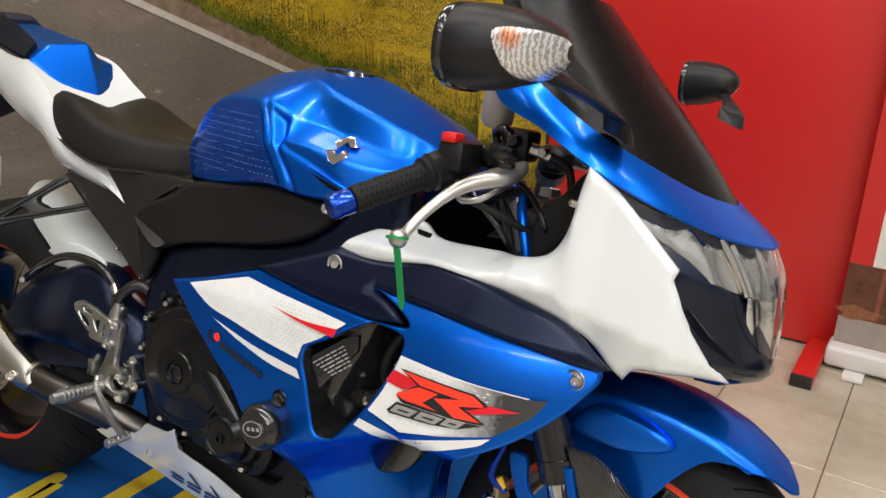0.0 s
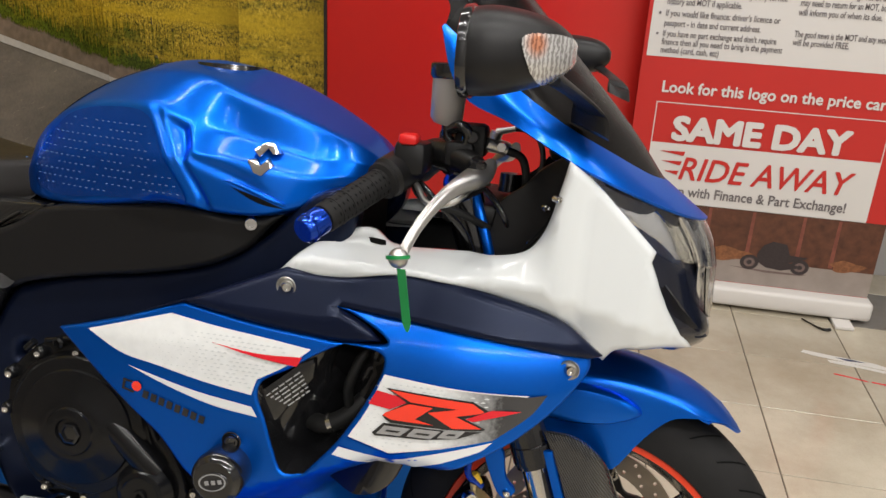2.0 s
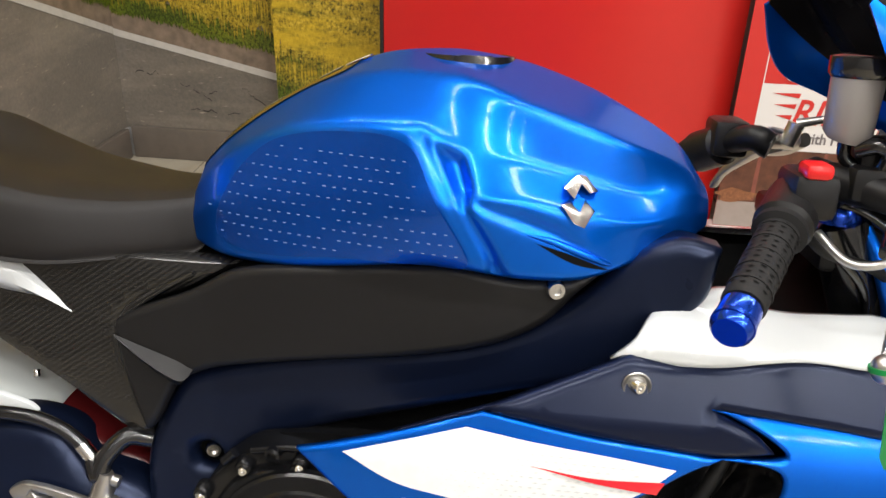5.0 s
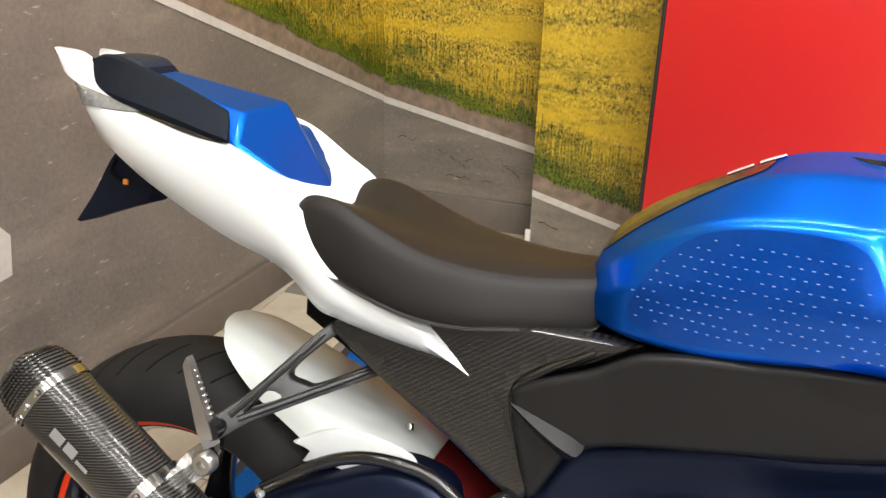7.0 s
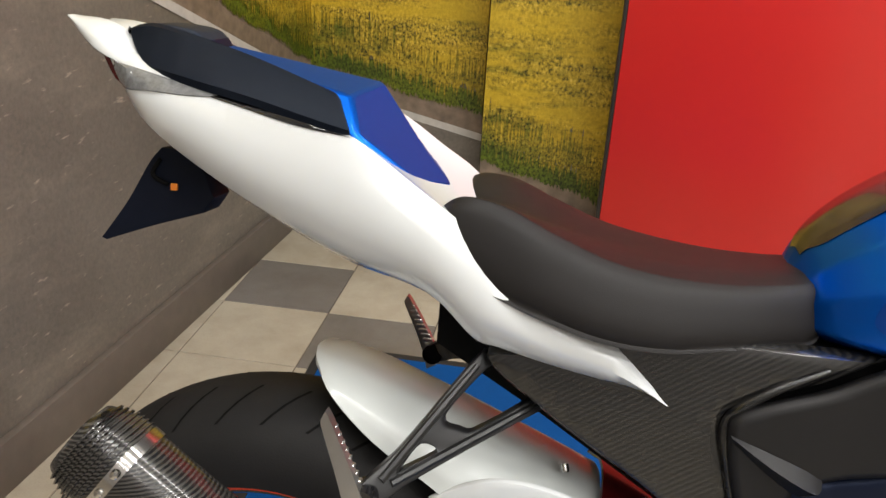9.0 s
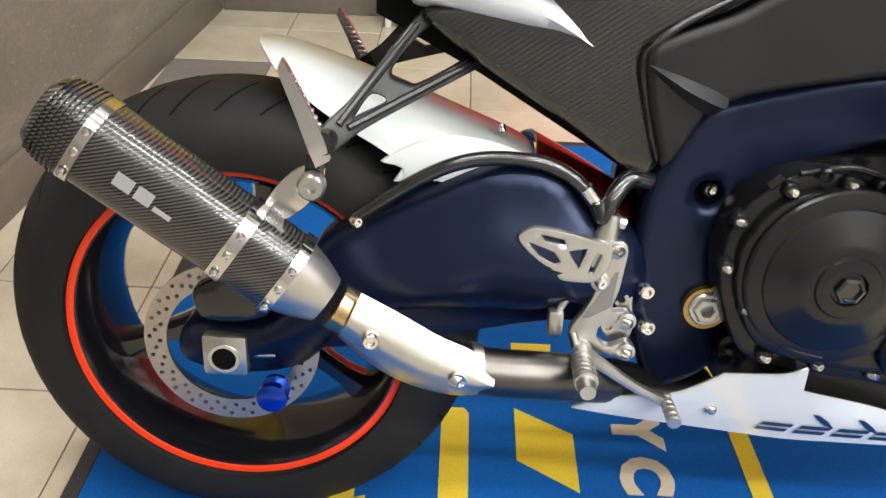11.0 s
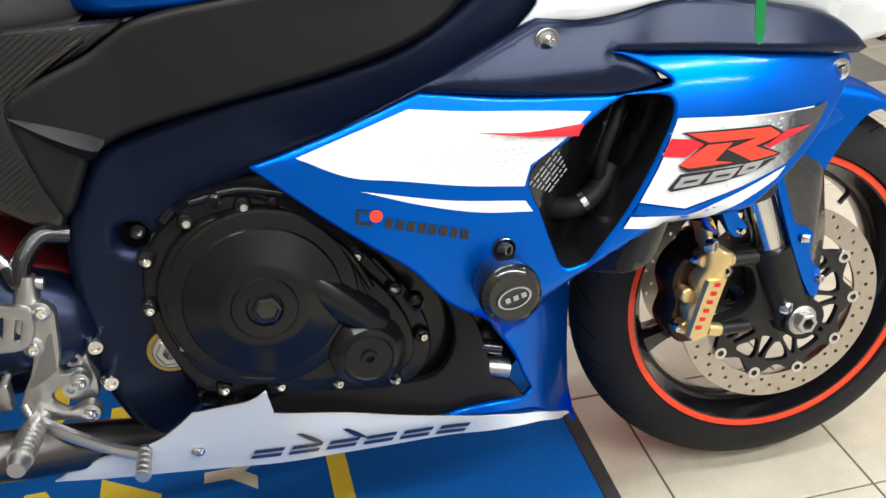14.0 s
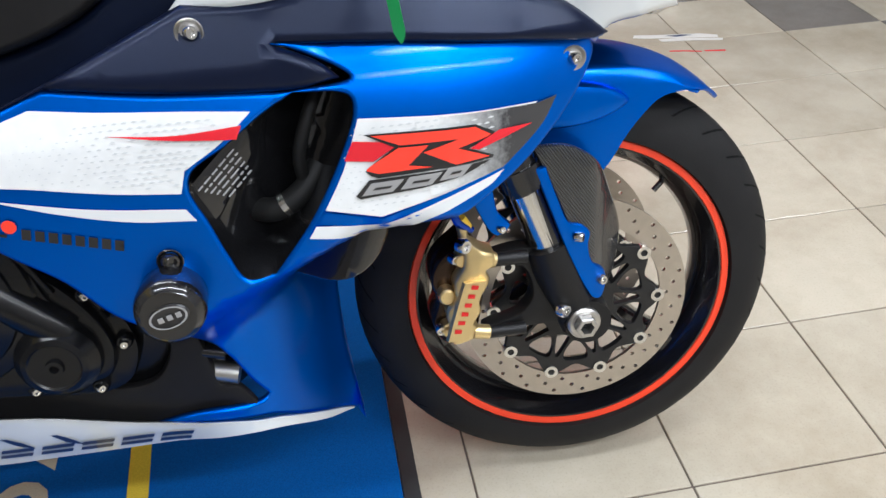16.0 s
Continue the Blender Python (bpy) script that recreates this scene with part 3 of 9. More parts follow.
def mural(label, u0, u1, place, line, seed, cracks=(), top=2.3, foot=0.115):
    """line: the road edge's height as u -> z. Above it the verge, then the grass."""
    thing = tagged(new("wall_mural"), label, "mural", "printed mural panels")
    us = [u0 + (u1 - u0) * i / 12 for i in range(13)]
    print_sheet("road_print", [(u0, foot), (u1, foot)], [(u0, top), (u1, top)], place, 0.003, ROAD, thing)
    w = 0.026
    print_sheet("white_line_print", [(u, line(u)) for u in us], [(u, line(u) + w) for u in us], place, 0.006, LINE, thing)
    print_sheet("verge_print", [(u, line(u) + w) for u in us], [(u, max(line(u) + w + 0.10, 0)) for u in us], place, 0.006, VERGE, thing)
    edges = {"green_edge_print": [], "shaded_grass_print": [], "grass_print": []}
    n = int((u1 - u0) / 0.0032)
    for i in range(n + 1):
        u = u0 + (u1 - u0) * i / n
        rng = random.Random(seed * 1000 + i)
        slow = 0.006 * math.sin(u * 17 + seed) + 0.005 * math.sin(u * 41 + 2 * seed)
        edges["green_edge_print"].append((u, line(u) + w + 0.068 + slow * 0.8 + rng.uniform(-0.012, 0.010)))
        edges["shaded_grass_print"].append((u, line(u) + w + 0.125 + slow + rng.uniform(-0.036, 0.036)))
        edges["grass_print"].append((u, line(u) + w + 0.225 + slow * 2 + rng.uniform(-0.075, 0.075)))
    for (nm, rag), lift, material, high in zip(edges.items(), (0.009, 0.012, 0.015), (VERGEGREEN, GRASSLOW, GRASS), (0.17, 0.30, None)):
        print_sheet(nm, rag, [(u, min(line(u) + high, top)) for u, _ in rag] if high else [(u0, top), (u1, top)], place, lift, material, thing)
    # dark tar cracks that wander along the printed road, with the odd side branch
    for k, (u, z, du, dz) in enumerate(cracks):
        rng = random.Random(seed * 77 + k)
        m = max(5, int(abs(du) / 0.011))
        pts = []
        for i in range(m + 1):
            u_ = u + du * i / m
            pts.append((u_, z + dz * i / m + rng.uniform(-0.0065, 0.0065) + (0.008 if i % 5 == 2 else 0)))
        for i in range(0, m, 4):
            if rng.random() < 0.78:
                run = pts[i:i + rng.choice((4, 5))]
                if len(run) > 1:
                    print_sheet("road_crack", [(a, b - rng.uniform(0.0006, 0.0034)) for a, b in run], [(a, b + 0.0008) for a, b in run], place, 0.006, CRACK, thing)
    return thing


# west wall: u runs north; the painted line climbs towards the camera's side
road_mural = mural("large printed mural of a grey country road", -3.0, 2.199, lambda u, z, l: (west(u) + l, u, z), lambda u: 0.468 + (2.195 - u) * 0.415, 1)
mural("printed mural of a road edge and dry yellow grass", X0 + 0.003, 0.018, lambda u, z, l: (u, Y1 - l, z), lambda u: 0.466 - (u - X0) * 0.222, 2, cracks=((-0.56, 0.336, 0.09, -0.006), (-0.44, 0.316, 0.12, -0.046), (-0.33, 0.270, 0.10, 0.004), (-0.305, 0.260, 0.05, -0.034), (-0.155, 0.292, 0.045, -0.030), (-0.112, 0.260, 0.06, -0.042), (-0.36, 0.205, 0.10, -0.012), (-0.22, 0.190, 0.05, 0.006)))
mural("printed mural of roadside grass on the wall column", 0.02, 0.62, lambda u, z, l: (u, 2.075 - l, z), lambda u: 0.205 - (u - 0.02) * 0.27, 3, cracks=((0.05, 0.105, 0.10, -0.028),), foot=0.002)
# worn end of a painted dash in the middle of the printed road
print_sheet("road_dash_print", [(-0.30, 0.66), (0.422, 0.446), (0.458, 0.450), (0.472, 0.536)], [(-0.30, 0.86), (0.452, 0.563), (0.472, 0.538)], lambda u, z, l: (west(u) + l, u, z), 0.006, LINE, road_mural)
# the column's side, with the road print turned in
side = tagged(new("wall_mural"), "printed road wrapped round the column's side", "mural", "printed mural panels")
print_sheet("road_print", [(2.08, 0.002), (2.198, 0.002)], [(2.08, 2.3), (2.198, 2.3)], lambda u, z, l: (0.02 - l, u, z), 0.003, ROAD, side)
print_sheet("grass_print", [(2.08, 0.45), (2.19, 0.45)], [(2.08, 2.3), (2.19, 2.3)], lambda u, z, l: (0.02 - l, u, z), 0.006, GRASS, side)

# small white corner trim at the column's foot
tagged(part("corner_trim", box(0.006, 0.026, 2.052, 2.072, 0.0, 0.075, 0.003), BANNERWHITE, None, "white plastic corner trim at the column foot"), category="trim", kind="structure")


# ---- red exhibition board on feet ----
def red_board():
    t = tagged(new("display_board"), "tall red exhibition board standing on flat red feet", "display board")
    part("panel", box(0.437, 1.513, 1.850, 1.880, 0.012, 2.15, 0.002), REDBOARD, t)
    part("edge_strip", box(0.425, 0.436, 1.848, 1.882, 0.012, 2.15, 0.001), BOARDEDGE, t, "black edging strip")
    for x in (1.43,):
        part("foot", box(x, x + 0.062, 1.535, 1.848, 0.001, 0.04, 0.003), REDBOARD, t, "red flat steel foot")
        part("foot_cap", box(x, x + 0.062, 1.525, 1.534, 0.001, 0.04, 0.002), BOARDEDGE, t, "black end cap")
    return t


red_board()


# ---- pull-up banner ----
BX0, BX1, BY = 1.505, 2.345, 1.765


def lettering(name, text, size, x, z, material, parent, width=None, bold=0.0, shear=0.0, lift=0.003, fat=0.0):
    bm = words(text, size, bold, 0.0004, shear)
    if fat:
        turns = 16 if fat > 0.004 else 4
        copies = [bm.copy() for _ in range(turns)]
        for k, c in enumerate(copies):
            a = 2 * math.pi * k / turns
            bmesh.ops.translate(c, vec=(fat * math.cos(a), fat * math.sin(a), 0.00006 * (k + 1)), verts=c.verts)
        bm = join(bm, *copies)
    w = max(v.co.x for v in bm.verts) or 1
    k = (width / w) if width else 1
    for v in bm.verts:
        v.co = (x + v.co.x * k, BY - lift - v.co.z, z + v.co.y)
    return part(name, bm, material, parent, smooth=False)


def flat(name, x0, x1, z0, z1, lift, material, parent, label=""):
    bm = bmesh.new()
    bm.faces.new([bm.verts.new((x, BY - lift, z)) for x, z in ((x0, z0), (x1, z0), (x1, z1), (x0, z1))])
    return part(name, bm, material, parent, label, smooth=False)


def banner():
    t = tagged(new("pull_up_banner"), "red and white pull-up advertising banner with a roadside photo", "banner")
    part("banner_sheet", box(BX0, BX1, BY, BY + 0.0025, 0.05, 2.05), BANNERRED, t)
    part("cassette_base", join(box(BX0 - 0.012, BX1 + 0.012, BY - 0.055, BY + 0.055, 0.012, 0.078, 0.014, 3), box(BX0 + 0.05, BX0 + 0.11, BY - 0.11, BY + 0.11, 0.001, 0.012, 0.003), box(BX1 - 0.11, BX1 - 0.05, BY - 0.11, BY + 0.11, 0.001, 0.012, 0.003)), BANNERWHITE, t, "white cassette base")
    part("back_pole", tube([(1.925, BY + 0.03, 0.07), (1.925, BY + 0.03, 2.05)], 0.008), ALU, t)
    flat("information_panel", BX0 + 0.012, BX1 - 0.012, 0.815, 1.62, 0.0012, BANNERWHITE, t, "white information panel with small print")
    for x0, x1, z0, z1 in ((1.570, 2.282, 0.671, 0.674), (1.570, 1.573, 0.34, 0.671), (2.279, 2.282, 0.34, 0.671)):
        flat("box_rule", x0, x1, z0, z1, 0.0012, BANNERWHITE, t)
    flat("white_box", 1.573, 2.279, 0.338, 0.541, 0.0012, BANNERWHITE, t)
    lettering("slogan_line", "Look for this logo on the price card", 0.050, 1.578, 0.706, BANNERWHITE, t, 0.70, 0, fat=0.0013)
    lettering("headline", "SAME DAY", 0.106, 1.632, 0.556, BANNERWHITE, t, 0.548, 0, fat=0.0052)
    lettering("headline", "RIDE AWAY", 0.108, 1.668, 0.424, BANNERRED, t, 0.548, 0, 0.22, fat=0.0014)
    for i in range(3):
        bm = bmesh.new()
        z_ = 0.514 - i * 0.033
        bm.faces.new([bm.verts.new((u, BY - 0.003, w)) for u, w in ((1.600 + i * 0.012, z_), (1.680 - i * 0.006, z_ - 0.012), (1.684 - i * 0.006, z_ + 0.003))])
        part("speed_rule", bm, BANNERRED, t, smooth=False)
    lettering("caption", "even with Finance & Part Exchange!", 0.047, 1.625, 0.366, BANNERGREY, t, 0.585, 0.0008)
    # the small print
    x = 1.545
    lettering("small_heading", "WHAT YOU NEED TO BRING", 0.030, x, 1.075, BANNERRED, t, 0.30, 0.0006)
    rows = ["If you have a part exchange: the bike, V5 - in", "current name and address, all keys, any service", "history and MOT if applicable.", "If you would like finance: driver's licence or", "passport - in date and current address.",
            "If you have no part exchange and don't require", "finance then all you need to bring is the payment", "method (card, cash, etc)"]
    zs = (1.035, 1.005, 0.975, 0.940, 0.910, 0.878, 0.853, 0.828)
    for r, z in zip(rows, zs):
        lettering("small_print", r, 0.027, x + 0.012, z, BANNERGREY, t, 0.0074 * len(r), 0.0003)
        if r.startswith("If"):
            flat("bullet", x - 0.008, x - 0.001, z + 0.004, z + 0.011, 0.003, BANNERGREY, t)
    x = 1.945
    lettering("small_heading", "MOT", 0.030, x, 1.060, BANNERRED, t, 0.045, 0.0006)
    for r, z in zip(["Every bike with the logo has an active MOT", "may need to return for an MOT, but we", "will inform you of when its due.", "The good news is the MOT and any work", "will be provided FREE."], (1.025, 0.997, 0.969, 0.905, 0.880)):
        lettering("small_print", r, 0.027, x, z, BANNERGREY, t, 0.0074 * len(r), 0.0003)
    for z in (1.60, 1.45, 1.30, 1.20):
        flat("rule", 1.545, 2.26, z - 0.03, z - 0.022, 0.003, BANNERGREY, t)
    # photo foot: autumn trees over a road with a parked motorcycle
    PHOTOWOOD = mat("printed_autumn_wood", (0.10, 0.035, 0.018), 0.45, 0, 0, 0.1, 0.9, 34)
    PHOTOROAD = mat("printed_pale_road", (0.30, 0.25, 0.22), 0.45, 0, 0, 0.1, 0.25, 20)
    PHOTOBUSH = mat("printed_orange_bush", (0.22, 0.085, 0.035), 0.45, 0, 0, 0.1, 0.7, 120)
    PHOTOTRUNK = mat("printed_tree_trunk", (0.20, 0.06, 0.04), 0.45, 0, 0, 0.1, 0.5, 60)
    flat("printed_wood", BX0, BX1, 0.165, 0.340, 0.0012, PHOTOWOOD, t, "printed autumn trees")
    flat("photo_road", BX0, BX1, 0.08, 0.165, 0.0014, PHOTOROAD, t, "printed pale road")
    def print_shape(nm, pts, material, lift, label=""):
        b = bmesh.new()
        b.faces.new([b.verts.new((u, BY - lift, w)) for u, w in pts])
        part(nm, b, material, t, label, smooth=False)

    PRINTDARK = mat("dark_printed_ink", (0.035, 0.025, 0.026), 0.45, 0, 0, 0.1, 0.4, 200)
    PRINTMID = mat("brown_printed_ink", (0.16, 0.11, 0.10), 0.45, 0, 0, 0.1, 0.4, 200)
    for u in (1.950, 2.112):
        ring = [(u + 0.030 * math.cos(a), 0.160 + 0.027 * math.sin(a)) for a in np.linspace(0, 2 * math.pi, 24, endpoint=False)]
        print_shape("printed_motorcycle", ring, PRINTDARK, 0.0026, "dark printed motorcycle")
        print_shape("printed_rim", [(u + (a - u) * 0.6, 0.160 + (b - 0.160) * 0.6) for a, b in ring], PRINTMID, 0.0030)
        print_shape("printed_rim", [(u + (a - u) * 0.28, 0.160 + (b - 0.160) * 0.28) for a, b in ring], PRINTDARK, 0.0034)
    print_shape("printed_motorcycle", [(u - 0.046, w) for u, w in ((2.022, 0.165), (2.050, 0.148), (2.100, 0.142), (2.150, 0.155), (2.158, 0.163), (2.120, 0.172), (2.165, 0.188), (2.180, 0.196), (2.120, 0.200), (2.105, 0.236), (2.060, 0.242), (2.034, 0.226), (2.022, 0.206), (2.016, 0.192))], PRINTDARK, 0.0032)
    print_shape("printed_shadow", [(1.88, 0.140), (2.01, 0.128), (2.12, 0.130), (2.14, 0.136), (2.01, 0.136)], PRINTMID, 0.0022)
    for u, w, k in ((1.56, 0.185, 1.0), (1.70, 0.188, 0.7), (1.88, 0.182, 1.1), (2.26, 0.180, 0.9)):
        print_shape("printed_bush", [(u + 0.06 * k * math.cos(a) * (1 + 0.2 * math.sin(5 * a)), w + 0.022 * k * math.sin(a) * (1 + 0.25 * math.cos(3 * a))) for a in np.linspace(0, 2 * math.pi, 24, endpoint=False)], PHOTOBUSH, 0.0020)
    for u in (1.60, 1.79, 1.93, 2.09, 2.20):
        print_shape("printed_trunk", [(u, 0.17), (u + 0.014, 0.17), (u + 0.012, 0.336), (u + 0.002, 0.336)], PHOTOTRUNK, 0.0017)
    bm = bmesh.new()
    c = [(1.71 + 0.058 * math.cos(a), 0.135 + 0.026 * math.sin(a)) for a in np.linspace(0, 2 * math.pi, 32, endpoint=False)]
    bm.faces.new([bm.verts.new((x_, BY - 0.0024, z_)) for x_, z_ in c])
    part("printed_badge", bm, DECALNAVY, t, "dark blue oval printed badge", smooth=False)
    part("badge_rim", lathe([(-0.0028, 0.054), (-0.0028, 0.058)], (0, 0, 0), 40), CARPETYELLOW, t, smooth=False).matrix_basis = Matrix.Translation((1.71, BY, 0.135)) @ Matrix.Diagonal((1, 1, 0.45, 1))
    flat("badge_bar", 1.672, 1.748, 0.132, 0.142, 0.0032, CARPETYELLOW, t)
    return t


banner()


# ---- woven logo mat ----
def floor_mat():
    t = tagged(new("floor_mat"), "blue tufted floor mat with yellow outlines under the motorcycle", "mat")
    part("woven_field", box(-0.265, 1.165, -0.85, 1.185, 0.001, 0.008, 0.002), CARPET, t)
    e = [box(-0.292, -0.266, -0.877, 1.212, 0.0008, 0.006, 0.002), box(1.166, 1.192, -0.877, 1.212, 0.0008, 0.006, 0.002), box(-0.266, 1.166, 1.186, 1.212, 0.0008, 0.006, 0.002), box(-0.266, 1.166, -0.877, -0.851, 0.0008, 0.006, 0.002)]
    part("rubber_edge", join(*e), MATEDGE, t, "black rubber edge")

    def mark(name, pts, material):
        bm = bmesh.new()
        lo = [bm.verts.new((x, y, 0.0075)) for x, y in pts]
        hi = [bm.verts.new((x, y, 0.0092)) for x, y in pts]
        bm.faces.new(hi)
        for i in range(len(pts)):
            bm.faces.new((lo[i - 1], lo[i], hi[i], hi[i - 1]))
        part(name, bm, material, t, smooth=False)

    def ring(cx, cy, ax, ay, w, a0, a1, material, n=40):
        A = np.radians(np.linspace(a0, a1, n))
        mark("yellow_outline" if material is CARPETYELLOW else "pale_letter", [(cx + ax * math.cos(a), cy + ay * math.sin(a)) for a in A] + [(cx + (ax - w) * math.cos(a), cy + (ay - w) * math.sin(a)) for a in reversed(A)], material)
    ring(0.45, 0.27, 0.335, 0.93, 0.032, 18, 162, CARPETYELLOW)
    ring(0.45, 0.27, 0.335, 0.93, 0.032, 198, 342, CARPETYELLOW)
    for x0, x1, y0, y1 in ((0.272, 0.318, -0.22, 0.185), (0.272, 0.318, 0.34, 0.56), (0.105, 0.145, -0.35, 0.02)):
        mark("yellow_outline", [(x0 + 0.008, y0), (x1 - 0.008, y0), (x1, y0 + 0.012), (x1, y1 - 0.012), (x1 - 0.008, y1), (x0 + 0.008, y1), (x0, y1 - 0.012), (x0, y0 + 0.012)], CARPETYELLOW)
    mark("yellow_outline", [(0.395, 0.19), (0.395, 0.075), (0.490, 0.015), (0.490, 0.135)], CARPETYELLOW)
    mark("yellow_outline", [(0.395, 0.235), (0.452, 0.235), (0.470, 0.36), (0.395, 0.36)], CARPETYELLOW)
    mark("yellow_outline", [(0.742, 0.42), (0.772, 0.42), (0.795, -0.12), (0.762, -0.12)], CARPETYELLOW)
    mark("yellow_outline", [(0.395, 0.66), (0.43, 0.66), (0.43, 0.52), (0.395, 0.52)], CARPETYELLOW)
    # pale letters reading across the mat
    for i, (text, x, y) in enumerate((("Y", 0.562, 0.152), ("C", 0.562, 0.055), ("L", 0.562, -0.055), ("E", 0.562, -0.15))):
        bm = words(text, 0.105, 0.006, 0.001)
        cxm = (max(v.co.x for v in bm.verts) + min(v.co.x for v in bm.verts)) / 2
        for v in bm.verts:
            v.co = (x + v.co.y, y + cxm - v.co.x, 0.0085 + v.co.z)
        bmesh.ops.reverse_faces(bm, faces=bm.faces)
        part("pale_letter", bm, CARPETPALE, t, smooth=False)
    return t


floor_mat()


# ---- lamps ----
def batten(x, y, length, power):
    t = tagged(new("ceiling_light"), "white fluorescent batten fixed to the ceiling", "ceiling light", "ceiling battens")
    part("housing", box(x - length / 2, x + length / 2, y - 0.05, y + 0.05, 2.835, 2.899, 0.01), CEIL, t)
    l = bpy.data.lights.new("tube_light", "AREA")
    l.shape, l.size, l.size_y, l.energy, l.color = "RECTANGLE", length - 0.06, 0.075, power, (1.0, 0.975, 0.94)
    o = new("tube_light", l)
    o.location = (x, y, 2.828)
    o.parent = t
    return t


# the y = -2.9 row is unseen, added to brighten the motorcycle's right-hand side
for y, row in ((-2.9, ((0.5, 10), (2.1, 40), (3.7, 36))), (-1.7, ((0.5, 14), (2.1, 40), (3.7, 36))), (-0.5, ((0.15, 24), (1.75, 30), (3.35, 28))), (0.8, ((0.15, 17), (1.75, 20), (3.35, 18)))):
    for x, power in row:
        batten(x, y, 1.45, power)


# ---- the motorcycle: built upright, then leant on its side stand ----
LEANING = 11.0
bike = tagged(new("motorcycle"), "blue and white sports motorcycle leaning on its side stand", "motorcycle")
bike.matrix_basis = pose(0, 0, 0.004, -LEANING, 0, 0)

# shared bolt meshes, axis along y, head towards the right-hand side
def bolt_mesh(name, r, material, h=0.006, socket=True):
    prof = [(0.004, r), (-h * 0.6, r), (-h, r * 0.82), (-h, r * 0.5), (-h * 0.45, r * 0.48), (-h * 0.45, 0.0)] if socket else [(0.004, r), (-h * 0.7, r), (-h, r * 0.7), (-h, 0)]
    bm = lathe(prof, (0, 0, 0), 18)
    bmesh.ops.recalc_face_normals(bm, faces=bm.faces)
    me = bpy.data.meshes.new(name)
    bm.to_mesh(me)
    bm.free()
    me.materials.append(material)
    me.shade_smooth()
    me.set_sharp_from_angle(angle=radians(35))
    return me


BOLT = bolt_mesh("bolt", 0.0065, STEEL)
BOLTSMALL = bolt_mesh("bolt_small", 0.0048, STEEL, 0.005)
BOLTBLACK = bolt_mesh("bolt_black", 0.0085, GLOSSBLACK, 0.006)
BOLTBIG = bolt_mesh("bolt_big", 0.0095, STEEL, 0.007)


def bolt(x, y, z, parent, me=BOLT, tilt=0.0):
    return shared("bolt", me, parent, pose(x, y, z, tilt, 0, (x * 977) % 60))


